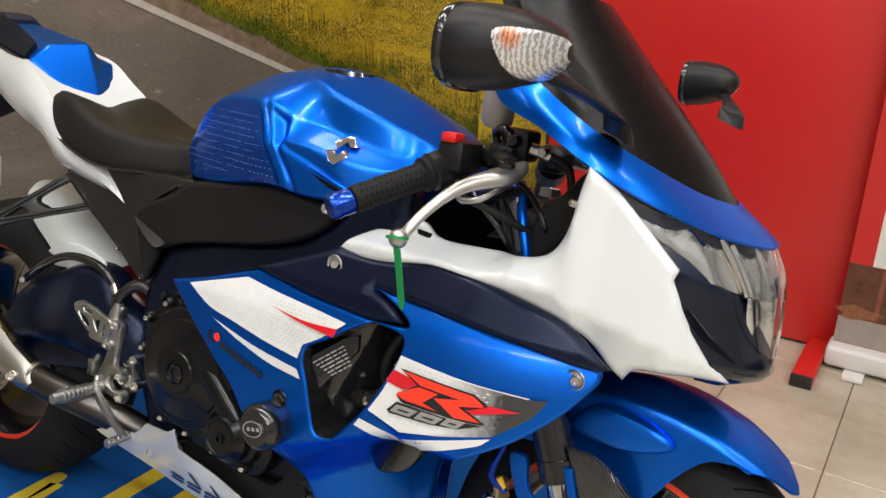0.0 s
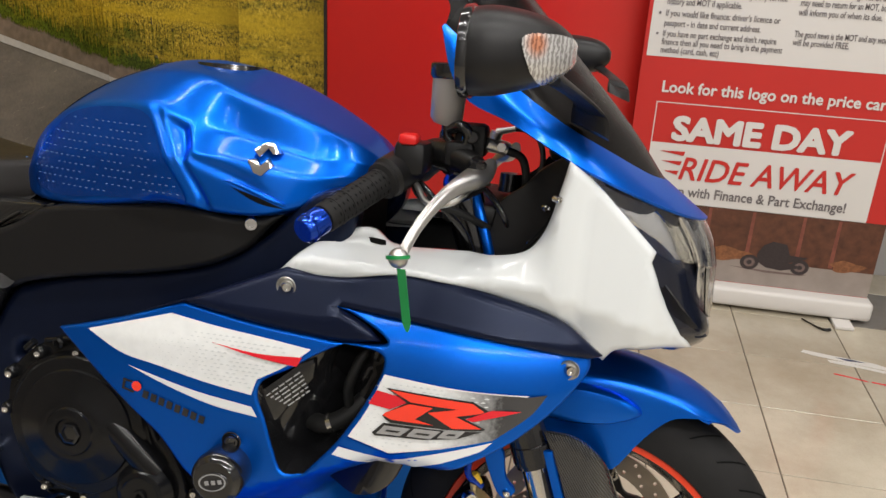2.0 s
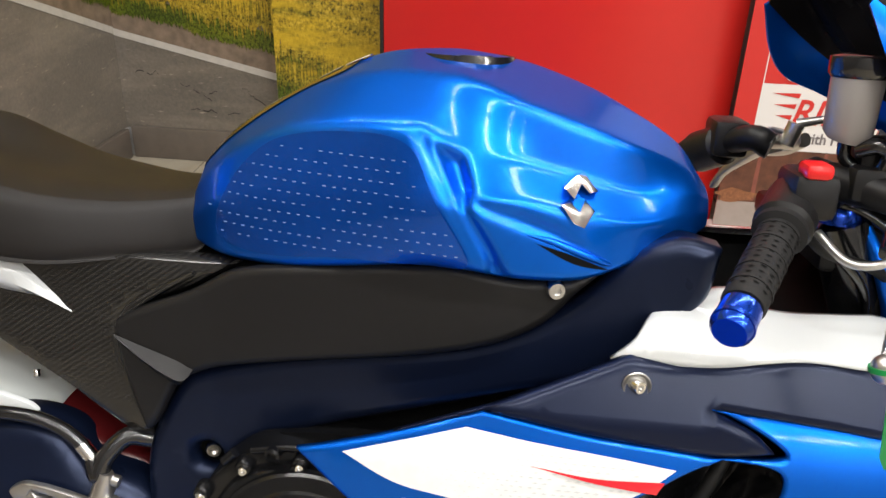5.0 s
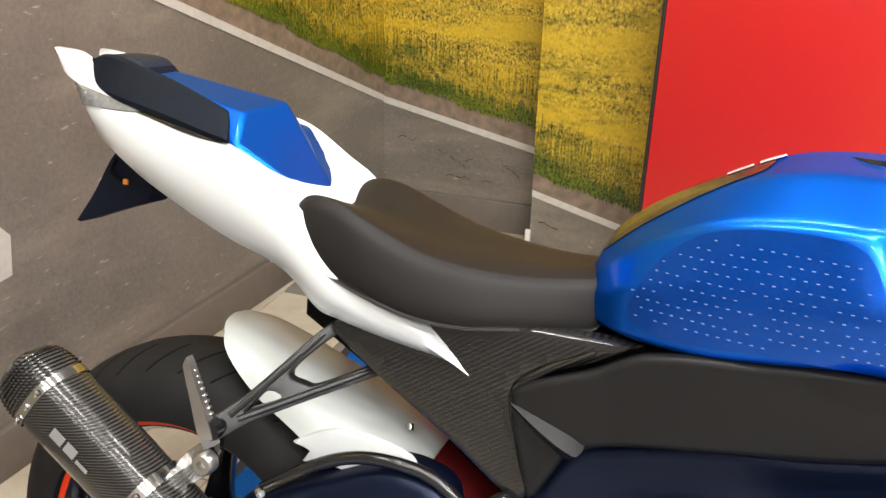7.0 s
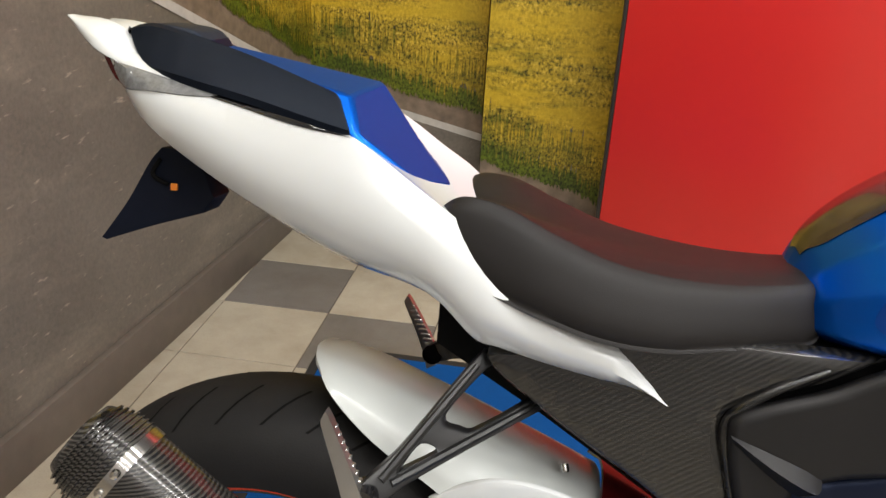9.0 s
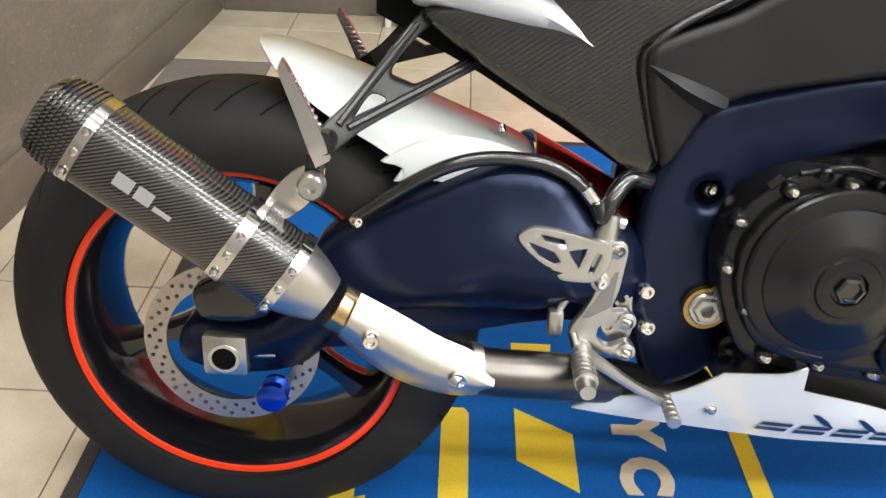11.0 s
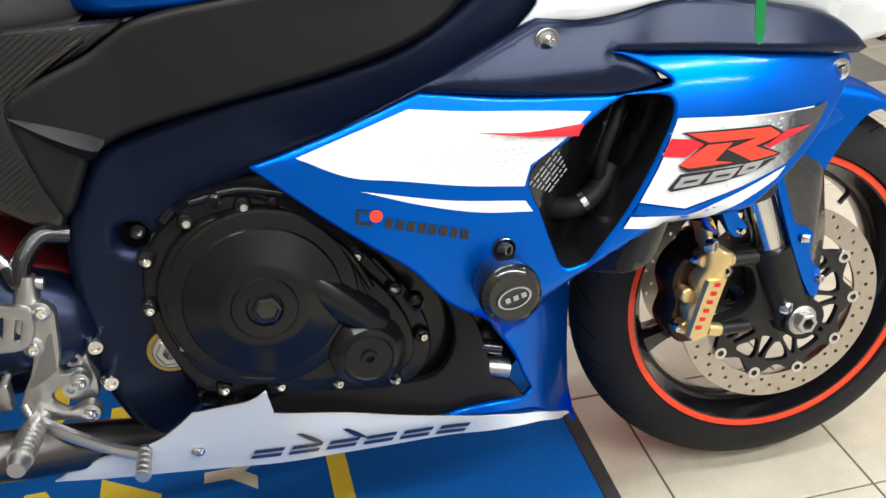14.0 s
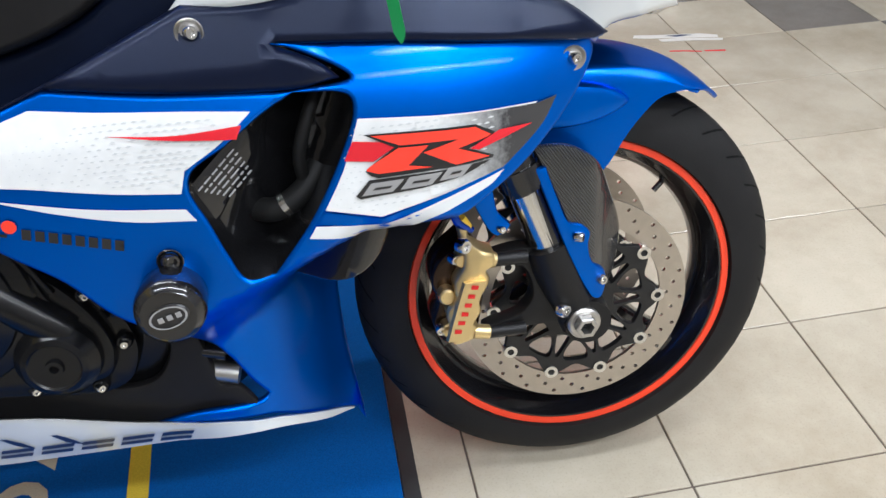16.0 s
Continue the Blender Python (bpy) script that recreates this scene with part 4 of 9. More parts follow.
# ---- wheels ----
def wheel(name, cx, cz, cy, tyre_r, tyre_w, rim_w, spokes, label, steer=0.0, hub_r=0.04, drop=0.80):
    w = new(name)
    w.parent = bike
    w.matrix_basis = pose(cx, cy, cz, 0, 0, steer)
    tagged(w, label)
    hw = tyre_w / 2
    prof = []
    # crown, shoulders and sidewalls
    for a in np.linspace(-90, 90, 25):
        s, c = math.sin(radians(a)), math.cos(radians(a))
        prof.append((hw * s * (1.0 if abs(a) < 75 else 0.995), tyre_r - (1 - c) * hw * drop))
    kr = 0.975
    low = [(rim_w - 0.002, 0.222), (rim_w + 0.001, 0.2275)] + ([(rim_w + 0.008, 0.2375), (hw * 0.985, tyre_r - hw * 0.92)] if drop < 0.9 else [(rim_w + 0.009, 0.2290)])
    low = [(y, r * kr) for y, r in low]
    prof = [(-y, r) for y, r in low] + prof + low[::-1]
    part("tyre", lathe(prof, (0, 0, 0), 96), RUBBER, w, angle=60)
    # tread sipes: short raised-edge grooves as dark inlays
    bm = bmesh.new()
    for k in range(34):
        a0 = 2 * math.pi * k / 34
        for sgn in (-1, 1):
            pts = []
            for j in range(5):
                s = radians(12 + j * 9.5) * sgn
                r = tyre_r - (1 - math.cos(s)) * hw * drop + 0.0004
                pts.append((hw * math.sin(s), r, a0 + j * 0.034 + (0.09 if sgn > 0 else 0)))
            for (y1, r1, a1), (y2, r2, a2) in zip(pts, pts[1:]):
                da = 0.0065
                q = [(r1 * math.cos(a1 - da), y1, r1 * math.sin(a1 - da)), (r1 * math.cos(a1 + da), y1, r1 * math.sin(a1 + da)), (r2 * math.cos(a2 + da), y2, r2 * math.sin(a2 + da)), (r2 * math.cos(a2 - da), y2, r2 * math.sin(a2 - da))]
                bm.faces.new([bm.verts.new(p) for p in q])
    part("tread_pattern", bm, HOLE, w, kind="stuff")
    # rim: flanges, wells
    rp = [(-rim_w, 0.2265), (-rim_w - 0.004, 0.226), (-rim_w - 0.004, 0.214), (-rim_w + 0.012, 0.204), (-rim_w * 0.45, 0.196), (0, 0.192), (rim_w * 0.45, 0.196), (rim_w - 0.012, 0.204), (rim_w + 0.004, 0.214), (rim_w + 0.004, 0.226), (rim_w, 0.2265),
          (rim_w * 0.5, 0.214), (0, 0.206), (-rim_w * 0.5, 0.214)]
    part("rim", lathe([(y, r * kr) for y, r in rp], (0, 0, 0), 96, closed=True), RIM, w)
    for s in (-1, 1):
        y = s * (rim_w + 0.0052)
        part("rim_tape", lathe([(y - s * 0.001, 0.2165 * kr), (y + s * 0.0008, 0.2175 * kr), (y + s * 0.0008, 0.2262 * kr), (y - s * 0.003, 0.2280 * kr)], (0, 0, 0), 96), TAPE, w, "orange-red rim tape")
    part("hub", lathe([(-0.045, 0.0), (-0.045, hub_r), (-0.02, hub_r + 0.008), (0.02, hub_r + 0.008), (0.045, hub_r), (0.045, 0)], (0, 0, 0), 40), RIM, w)
    for k in range(spokes):
        a = 2 * math.pi * k / spokes + 3.51
        for d in (0.0,):
            rows = []
            for r_, hwid, ht in ((hub_r, 0.024, 0.030), (0.10, 0.015, 0.024), (0.16, 0.013, 0.022), (0.197, 0.022, 0.026)):
                b = a + d * (r_ / 0.2)
                c, s = math.cos(b), math.sin(b)
                rows.append([(c * r_ - s * u, v, s * r_ + c * u) for u, v in ((-hwid, -ht * 0.5), (-hwid * 0.6, -ht), (hwid * 0.6, -ht), (hwid, -ht * 0.5), (hwid, ht * 0.5), (hwid * 0.6, ht), (-hwid * 0.6, ht), (-hwid, ht * 0.5))])
            part("spoke", loft(rows, 3, 1), RIM, w)
    a = 0.75
    part("valve", tube([(0.195 * math.cos(a), 0, 0.195 * math.sin(a)), (0.172 * math.cos(a), -0.004, 0.172 * math.sin(a))], 0.004), GLOSSBLACK, w)
    return w


def disc(parent, r1, r0, y, n_holes, carrier, name="brake_disc"):
    c = [(r1 * math.cos(a), r1 * math.sin(a)) for a in np.linspace(0, 2 * math.pi, 72, endpoint=False)]
    holes = [[(r0 * math.cos(a), r0 * math.sin(a)) for a in np.linspace(0, 2 * math.pi, 48, endpoint=False)]]
    for k in range(n_holes):
        a = 2 * math.pi * k / n_holes
        for i, r in enumerate(np.linspace(r0 + 0.008, r1 - 0.007, 3)):
            b = a + i * 2 * math.pi / n_holes / 2.6
            holes.append([(r * math.cos(b) + 0.0031 * math.cos(q), r * math.sin(b) + 0.0031 * math.sin(q)) for q in np.linspace(0, 2 * math.pi, 6, endpoint=False)])
    pts, edges = [], []
    for l in [c] + holes:
        k = len(pts)
        pts += l
        edges += [(k + i, k + (i + 1) % len(l)) for i in range(len(l))]
    vs, es, fs, *_ = delaunay_2d_cdt([Vector(p) for p in pts], edges, [], 0, 1e-7)
    bm = bmesh.new()
    F_ = [bm.verts.new((v.x, y, v.y)) for v in vs]
    B_ = [bm.verts.new((v.x, y + 0.0052, v.y)) for v in vs]
    seen = set()
    for f in fs:
        cx, cz = sum(vs[i].x for i in f) / 3, sum(vs[i].y for i in f) / 3
        r = math.hypot(cx, cz)
        if r < r0 * 0.999 or r > r1 or any(math.hypot(cx - np.mean([p[0] for p in h]), cz - np.mean([p[1] for p in h])) < 0.0027 for h in holes[1:] if abs(h[0][0] - cx) < 0.01 and abs(h[0][1] - cz) < 0.01):
            continue
        bm.faces.new([F_[i] for i in f])
        bm.faces.new([B_[i] for i in reversed(f)])
        for e in zip(f, list(f[1:]) + [f[0]]):
            seen.add(e)
    for e in seen:
        if (e[1], e[0]) not in seen:
            bm.faces.new((F_[e[1]], F_[e[0]], B_[e[0]], B_[e[1]]))
    bmesh.ops.delete(bm, geom=[v for v in bm.verts if not v.link_faces], context="VERTS")
    part(name, bm, DISC, parent, "drilled steel brake disc", smooth=False)
    if carrier:
        polar = lambda r, q: (r * math.cos(q), r * math.sin(q))
        n = 10
        rim_ = [polar(r0 - 0.009 + 0.009 * math.cos(n * q), q) for q in np.linspace(0, 2 * math.pi, 120, endpoint=False)]
        cuts = [[polar(0.026, q) for q in np.linspace(0, 2 * math.pi, 24, endpoint=False)]]
        for k in range(n):
            a, m_ = 2 * math.pi * k / n, 2 * math.pi * (k + 0.5) / n
            cuts.append([polar(0.060, m_ - 0.06), polar(r0 - 0.036, m_ - 0.20), polar(r0 - 0.026, m_ - 0.17), polar(r0 - 0.0255, m_ + 0.17), polar(r0 - 0.036, m_ + 0.20), polar(0.060, m_ + 0.06)])
            cuts.append([polar(0.053, a - 0.17), polar(0.060, a - 0.14), polar(r0 - 0.030, a - 0.02), polar(r0 - 0.030, a + 0.02), polar(0.060, a + 0.14), polar(0.053, a + 0.17)])
        part("disc_carrier", plate(rim_, y - 0.004, y + 0.004, cuts, 0.005, 0.0015), SATINBLACK, parent, "black pierced disc carrier")
        for k in range(n):
            a = 2 * math.pi * k / n
            part("disc_button", lathe([(y - 0.006, 0.0046), (y - 0.006, 0.0092), (y + 0.007, 0.0092), (y + 0.007, 0.0046)], ((r0 - 0.005) * math.cos(a), 0, (r0 - 0.005) * math.sin(a)), 18, closed=True), STEEL, parent)


FW = wheel("front_wheel", 1.426, 0.3005, 0.006, 0.293, 0.116, 0.046, 3, "front wheel, black rim with orange-red tape", steer=-4.0, drop=1.2)
for y in (-0.078, 0.073):
    disc(FW, 0.151, 0.116, y, 22, True)
RW = wheel("rear_wheel", 0.006, 0.316, 0.0, 0.314, 0.190, 0.076, 3, "wide rear wheel, black rim with orange-red tape", hub_r=0.05)
disc(RW, 0.110, 0.082, -0.112, 24, False)

# ---- tank ----
def tank_section(x, pts):
    return mirrored([(x, -y, z) for y, z in pts])


TANKROWS = [
    (0.533, [(0, 0.832), (0.02, 0.828), (0.038, 0.815), (0.046, 0.80), (0.045, 0.785), (0.03, 0.775), (0, 0.772)]),
    (0.552, [(0, 0.875), (0.035, 0.868), (0.066, 0.845), (0.080, 0.815), (0.076, 0.785), (0.05, 0.772), (0, 0.770)]),
    (0.595, [(0, 0.915), (0.05, 0.908), (0.098, 0.885), (0.120, 0.838), (0.112, 0.782), (0.07, 0.768), (0, 0.766)]),
    (0.660, [(0, 0.953), (0.056, 0.949), (0.128, 0.920), (0.146, 0.855), (0.138, 0.784), (0.09, 0.770), (0, 0.768)]),
    (0.735, [(0, 0.990), (0.074, 0.975), (0.152, 0.933), (0.166, 0.862), (0.158, 0.795), (0.10, 0.780), (0, 0.776)]),
    (0.805, [(0, 1.000), (0.085, 0.980), (0.170, 0.934), (0.186, 0.866), (0.176, 0.808), (0.11, 0.790), (0, 0.785)]),
    (0.850, [(0, 0.998), (0.106, 0.974), (0.158, 0.914), (0.190, 0.870), (0.182, 0.808), (0.11, 0.790), (0, 0.785)]),
    (0.900, [(0, 0.990), (0.127, 0.957), (0.139, 0.905), (0.184, 0.876), (0.184, 0.803), (0.11, 0.790), (0, 0.785)]),
    (0.960, [(0, 0.970), (0.127, 0.939), (0.134, 0.892), (0.176, 0.866), (0.180, 0.806), (0.11, 0.795), (0, 0.790)]),
    (1.010, [(0, 0.946), (0.113, 0.921), (0.123, 0.880), (0.154, 0.859), (0.158, 0.822), (0.10, 0.800), (0, 0.796)]),
    (1.062, [(0, 0.914), (0.072, 0.898), (0.104, 0.880), (0.116, 0.860), (0.116, 0.836), (0.07, 0.815), (0, 0.812)]),
    (1.088, [(0, 0.880), (0.05, 0.876), (0.072, 0.868), (0.080, 0.856), (0.078, 0.842), (0.05, 0.832), (0, 0.830)]),
]
def dense(sec, n=14):
    """The section with n straight steps between its corners."""
    out = []
    for k in range(len(sec)):
        a, b = np.array(sec[k], float), np.array(sec[(k + 1) % len(sec)], float)
        out += [tuple(a + (b - a) * q / n) for q in range(n)]
    return out


tank_bm = loft([dense(tank_section(x, p)) for x, p in TANKROWS], 17, 1)
def side_of(x, z, a, b):
    """Signed distance from the line a to b, plus to its front."""
    dx, dz = b[0] - a[0], b[1] - a[1]
    return ((x - a[0]) * -dz + (z - a[1]) * dx) / math.hypot(dx, dz)


GROOVE = [(0.806, 0.929), (0.830, 0.923), (0.849, 0.915), (0.862, 0.882), (0.858, 0.867), (0.880, 0.834), (0.900, 0.800), (0.872, 0.800), (0.864, 0.820), (0.834, 0.872)]
STEP = [(0.856, 0.881), (0.900, 0.871), (0.935, 0.858), (0.990, 0.822), (0.923, 0.842), (0.852, 0.866)]
RIDGE = ((0.872, 0.812), (0.802, 0.928))


def pressed(x, z):
    """How far the tank's flank is pushed in: a groove before the knee ridge, a shallow step under the front crease."""
    d = 0.0
    for poly, deep, run in ((GROOVE, 0.0145, 0.0165), (STEP, 0.0055, 0.009)):
        if inside((x, z), poly):
            k = min(1.0, float(edge_distance(np.array([(x, z)]), poly)[0]) / run)
            d += deep * k * k * (3 - 2 * k)
    a = side_of(x, z, *RIDGE)
    if 0.815 < z < 0.935:
        d -= 0.0035 * max(0.0, 1 - abs(a + 0.003) / 0.008)
    return d


soft_verts = list(tank_bm.verts)
for _ in range(5):
    bmesh.ops.smooth_vert(tank_bm, verts=soft_verts, factor=0.5, use_axis_x=True, use_axis_y=True, use_axis_z=True)
for v in tank_bm.verts:
    if abs(v.co.y) > 0.10 and 0.785 < v.co.z < 0.95:
        v.co.y -= math.copysign(pressed(v.co.x, v.co.z), v.co.y)
bmesh.ops.smooth_vert(tank_bm, verts=soft_verts, factor=0.5, use_axis_x=True, use_axis_y=True, use_axis_z=True)
tank_skin = caster(tank_bm)
tank = part("fuel_tank", tank_bm, BLUE, bike, "metallic blue fuel tank", angle=60)

part("vent_lip", tube([(x, tank_skin(x, z, 0.0005), z) for x, z in ((0.908, 0.847), (0.930, 0.842), (0.955, 0.833), (0.978, 0.824), (0.996, 0.815))], [0.001, 0.0032, 0.004, 0.0032, 0.001], 10, 4), BLUE, tank)
part("tank_vent", shell([(0.915, 0.840, 1), (0.950, 0.830), (0.988, 0.815, 1), (0.952, 0.822)], lambda x, z: tank_skin(x, z, 0.0006), 0, 0, 0.02), HOLE, tank, "dark slot vent")
pad = shell([(0.590, 0.806), (0.596, 0.842), (0.620, 0.882), (0.660, 0.912), (0.730, 0.926), (0.792, 0.921), (0.820, 0.876), (0.855, 0.818), (0.850, 0.809), (0.828, 0.808), (0.730, 0.804), (0.640, 0.794)], lambda x, z: tank_skin(x, z, 0.0022), 0, 0, 0.010, fine=0.006)
pad_skin = caster(pad)
both("grip_pad", pad, PAD, tank, "clear studded knee grip pad")
bm = bmesh.new()
rng = random.Random(4)
for i in range(15):
    for j in range(34):
        x, z = 0.545 + j * 0.0105 + (i % 2) * 0.005, 0.79 + i * 0.0105
        q = [(0.582, 0.812), (0.590, 0.842), (0.618, 0.880), (0.660, 0.906), (0.788, 0.915), (0.848, 0.820), (0.73, 0.811), (0.65, 0.800)]
        if not inside((x, z), q) or rng.random() < 0.12:
            continue
        y = pad_skin(x, z, 0.0006)
        s = 0.0011
        bm.faces.new([bm.verts.new((x + u, y, z + w)) for u, w in ((-s * 1.5, -s * 0.4), (s * 1.5, -s * 0.6), (s * 1.5, s * 0.4), (-s * 1.5, s * 0.5))])
part("pad_studs", bm, PADDOT, tank, "rows of pale grip studs", kind="stuff")
# maker's badge as a plain pair of chevrons, flat on the flank
EMB = (0.956, 0.882)
emb_y = [tank_skin(*EMB), tank_skin(EMB[0] + 0.022, EMB[1]), tank_skin(EMB[0] - 0.022, EMB[1]), tank_skin(EMB[0], EMB[1] + 0.020), tank_skin(EMB[0], EMB[1] - 0.020)]


def badge_skin(x, z):
    return sum(emb_y) / 5 - 0.010 + (x - EMB[0]) * (emb_y[1] - emb_y[2]) / 0.044 + (z - EMB[1]) * (emb_y[3] - emb_y[4]) / 0.040


for pts in ([(0.938, 0.889, 1), (0.946, 0.896, 1), (0.956, 0.901, 1), (0.964, 0.891, 1), (0.970, 0.885, 1), (0.962, 0.884, 1), (0.954, 0.891, 1), (0.948, 0.880, 1)], [(0.936, 0.876, 1), (0.944, 0.878, 1), (0.953, 0.870, 1), (0.958, 0.879, 1), (0.967, 0.870, 1), (0.958, 0.858, 1), (0.948, 0.862, 1)]):
    part("tank_emblem", shell(pts, badge_skin, 0.018, 0.0008, 0.02, fine=0.006), STEEL, tank, "chrome emblem shape")
# filler cap
part("filler_cap", lathe([(0, 0.0), (0, 0.03), (0.004, 0.034), (0.004, 0.044), (0, 0.050), (0.012, 0.053)], (0, 0, 0), 40), GLOSSBLACK, tank, "black filler cap").matrix_basis = pose(0.832, 0.0, 0.9935, -91, 0, 0)
# dark graphic on the tank's rear slope
GRAPH = mat("dark_tank_protector", (0.03, 0.022, 0.02), 0.2, 0, 0.6, 0.05, 0.9, 60)
def over(rows, lift):
    """A thin film laid on the tank from above: rows of (x, half width)."""
    tree = BVHTree.FromObject(tank, bpy.context.evaluated_depsgraph_get())
    bm = bmesh.new()
    V = []
    for x, h in smooth_rows(rows, 5, False):
        V.append([bm.verts.new(tree.ray_cast(Vector((x, h * k / 6, 2)), Vector((0, 0, -1)))[0] + Vector((-lift * 0.3, 0, lift))) for k in range(-6, 7)])
    for a, b in zip(V, V[1:]):
        for i in range(12):
            bm.faces.new((a[i], a[i + 1], b[i + 1], b[i]))
    return bm


part("tank_protector", over([(0.540, 0.02), (0.556, 0.045), (0.60, 0.062), (0.655, 0.060), (0.70, 0.045), (0.715, 0.02)], 0.0015), GRAPH, tank, "dark printed tank protector film")
for x in (0.668, 0.700):
    part("warning_label", over([(x, 0.012), (x + 0.012, 0.012), (x + 0.026, 0.012)], 0.0024), DECALWHITE, tank, "small white warning label")

# ---- seat ----
SEATROWS = []
for x, zc, zs, ze, w in ((0.166, 0.842, 0.854, 0.840, 0.098), (0.178, 0.852, 0.872, 0.832, 0.112), (0.200, 0.858, 0.885, 0.816, 0.121), (0.240, 0.859, 0.881, 0.796, 0.129), (0.290, 0.850, 0.861, 0.779, 0.135), (0.350, 0.838, 0.840, 0.764, 0.135), (0.410, 0.833, 0.830, 0.760, 0.126), (0.470, 0.831, 0.826, 0.764, 0.106), (0.520, 0.833, 0.828, 0.766, 0.086), (0.550, 0.836, 0.830, 0.770, 0.074), (0.562, 0.822, 0.816, 0.784, 0.064)):
    h = zs - ze
    SEATROWS.append(mirrored([(x, 0, zc), (x, -w * 0.46, (zc + zs) / 2 + 0.002), (x, -w * 0.76, zs - 0.001), (x, -w * 0.84, zs - 0.004), (x, -w * 0.92, zs - 0.20 * h), (x, -w, ze + 0.30 * h), (x, -w * 0.985, ze + 0.06 * h), (x, -w * 0.93, ze), (x, 0, ze - 0.004)]))
part("rider_seat", loft(SEATROWS, 5, 3), VINYL, bike, "black vinyl rider seat", angle=60)

# ---- tail ----
TAILROWS = []
for x, zt, zs, zb, w, wt in ((-0.205, 1.000, 0.998, 0.985, 0.040, 0.030), (-0.180, 0.994, 0.994, 0.955, 0.062, 0.045), (-0.140, 0.985, 0.985, 0.908, 0.082, 0.062), (-0.060, 0.962, 0.966, 0.860, 0.102, 0.082), (0.030, 0.940, 0.950, 0.816, 0.113, 0.098), (0.090, 0.920, 0.934, 0.793, 0.119, 0.104), (0.150, 0.884, 0.896, 0.780, 0.125, 0.107), (0.185, 0.864, 0.874, 0.764, 0.129, 0.111), (0.222, 0.842, 0.850, 0.731, 0.131, 0.115), (0.250, 0.820, 0.822, 0.727, 0.132, 0.116), (0.300, 0.790, 0.789, 0.719, 0.128, 0.112), (0.360, 0.760, 0.758, 0.709, 0.119, 0.104), (0.397, 0.727, 0.726, 0.702, 0.112, 0.101), (0.410, 0.712, 0.711, 0.699, 0.108, 0.102), (0.418, 0.703, 0.7025, 0.6985, 0.107, 0.103)):
    h = zs - zb
    TAILROWS.append(mirrored([(x, 0, zt), (x, -wt * 0.70, zt + 0.25 * (zs - zt)), (x, -wt, zs - 0.02 * h), (x, -w * 0.985, zs - 0.26 * h), (x, -w, zs - 0.52 * h), (x, -w * 0.88, zb + 0.16 * h), (x, -w * 0.62, zb + 0.03 * h), (x, 0, zb)]))
tail_bm = loft(TAILROWS, 5, 1)
bmesh.ops.bevel(tail_bm, geom=[e for e in tail_bm.edges if len(e.link_faces) == 2 and e.calc_face_angle(0) > 0.16 and abs((e.verts[0].co - e.verts[1].co).normalized().x) > 0.4 and abs(e.verts[0].co.y) > 0.02 and max(e.verts[0].co.x, e.verts[1].co.x) < 0.305 and e.verts[0].co.x > -0.16], offset=0.015, segments=4, profile=0.5, affect="EDGES")
# the tail sits a little squint: its far edge stands higher
def squint(bm, x0=0.18):
    for v in bm.verts:
        v.co.z += 0.085 * max(0.0, v.co.y + 0.09) * min(1.0, max(0.0, (x0 + 0.10 - v.co.x) / 0.10))
    return bm


squint(tail_bm)
tail_skin = caster(tail_bm)
tail = part("tail_fairing", tail_bm, WHITE, bike, "pearl white tail fairing", angle=55)
part("tail_spoiler", loft([[(-0.264, -0.012, 1.025), (-0.260, -0.018, 1.027), (-0.258, -0.006, 1.028), (-0.262, -0.004, 1.022)], [(-0.215, -0.046, 0.994), (-0.210, -0.048, 1.006), (-0.215, -0.014, 1.025), (-0.215, -0.008, 0.995)], [(-0.180, -0.058, 0.982), (-0.176, -0.058, 0.990), (-0.180, -0.022, 1.012), (-0.180, -0.012, 0.990)], [(-0.150, -0.066, 0.972), (-0.146, -0.066, 0.978), (-0.150, -0.030, 0.998), (-0.150, -0.020, 0.982)], [(-0.105, -0.076, 0.960), (-0.105, -0.076, 0.964), (-0.110, -0.046, 0.984), (-0.110, -0.030, 0.970)]], 4, 3), WHITE, tail, "white tail spoiler fin")
part("tail_spoiler", loft([[(x, y + 0.012 * w, z - 0.016 * w), (x, y + 0.003, z), (x, y - 0.010 * w, z - 0.001), (x, y - 0.045 * w, z - 0.014 * w), (x, y - 0.030 * w, z - 0.034 * w)] for x, y, z, w in ((-0.270, 0.090, 1.029, 0.12), (-0.235, 0.080, 1.027, 0.8), (-0.190, 0.074, 1.020, 1.2), (-0.150, 0.072, 1.010, 1.3), (-0.105, 0.070, 0.990, 1.2))], 4, 3), WHITE, tail, "white tail spoiler fin")
both("tail_light", shell([(-0.184, 0.984, 1), (-0.140, 0.976), (-0.100, 0.968), (-0.046, 0.958, 1), (-0.085, 0.956), (-0.130, 0.957), (-0.172, 0.957), (-0.184, 0.970)], lambda x, z: tail_skin(x, z, 0.003), 0.004, 0.003, 0.012), TAILCLEAR, tail, "clear wrap-round tail light lens")
part("tail_light", shell([(-0.206, 0.994), (-0.186, 0.990), (-0.180, 0.958), (-0.192, 0.964)], lambda x, z: -0.045, 0.09, 0.004, 0.012), DARKRED, tail, "dark red rear light")
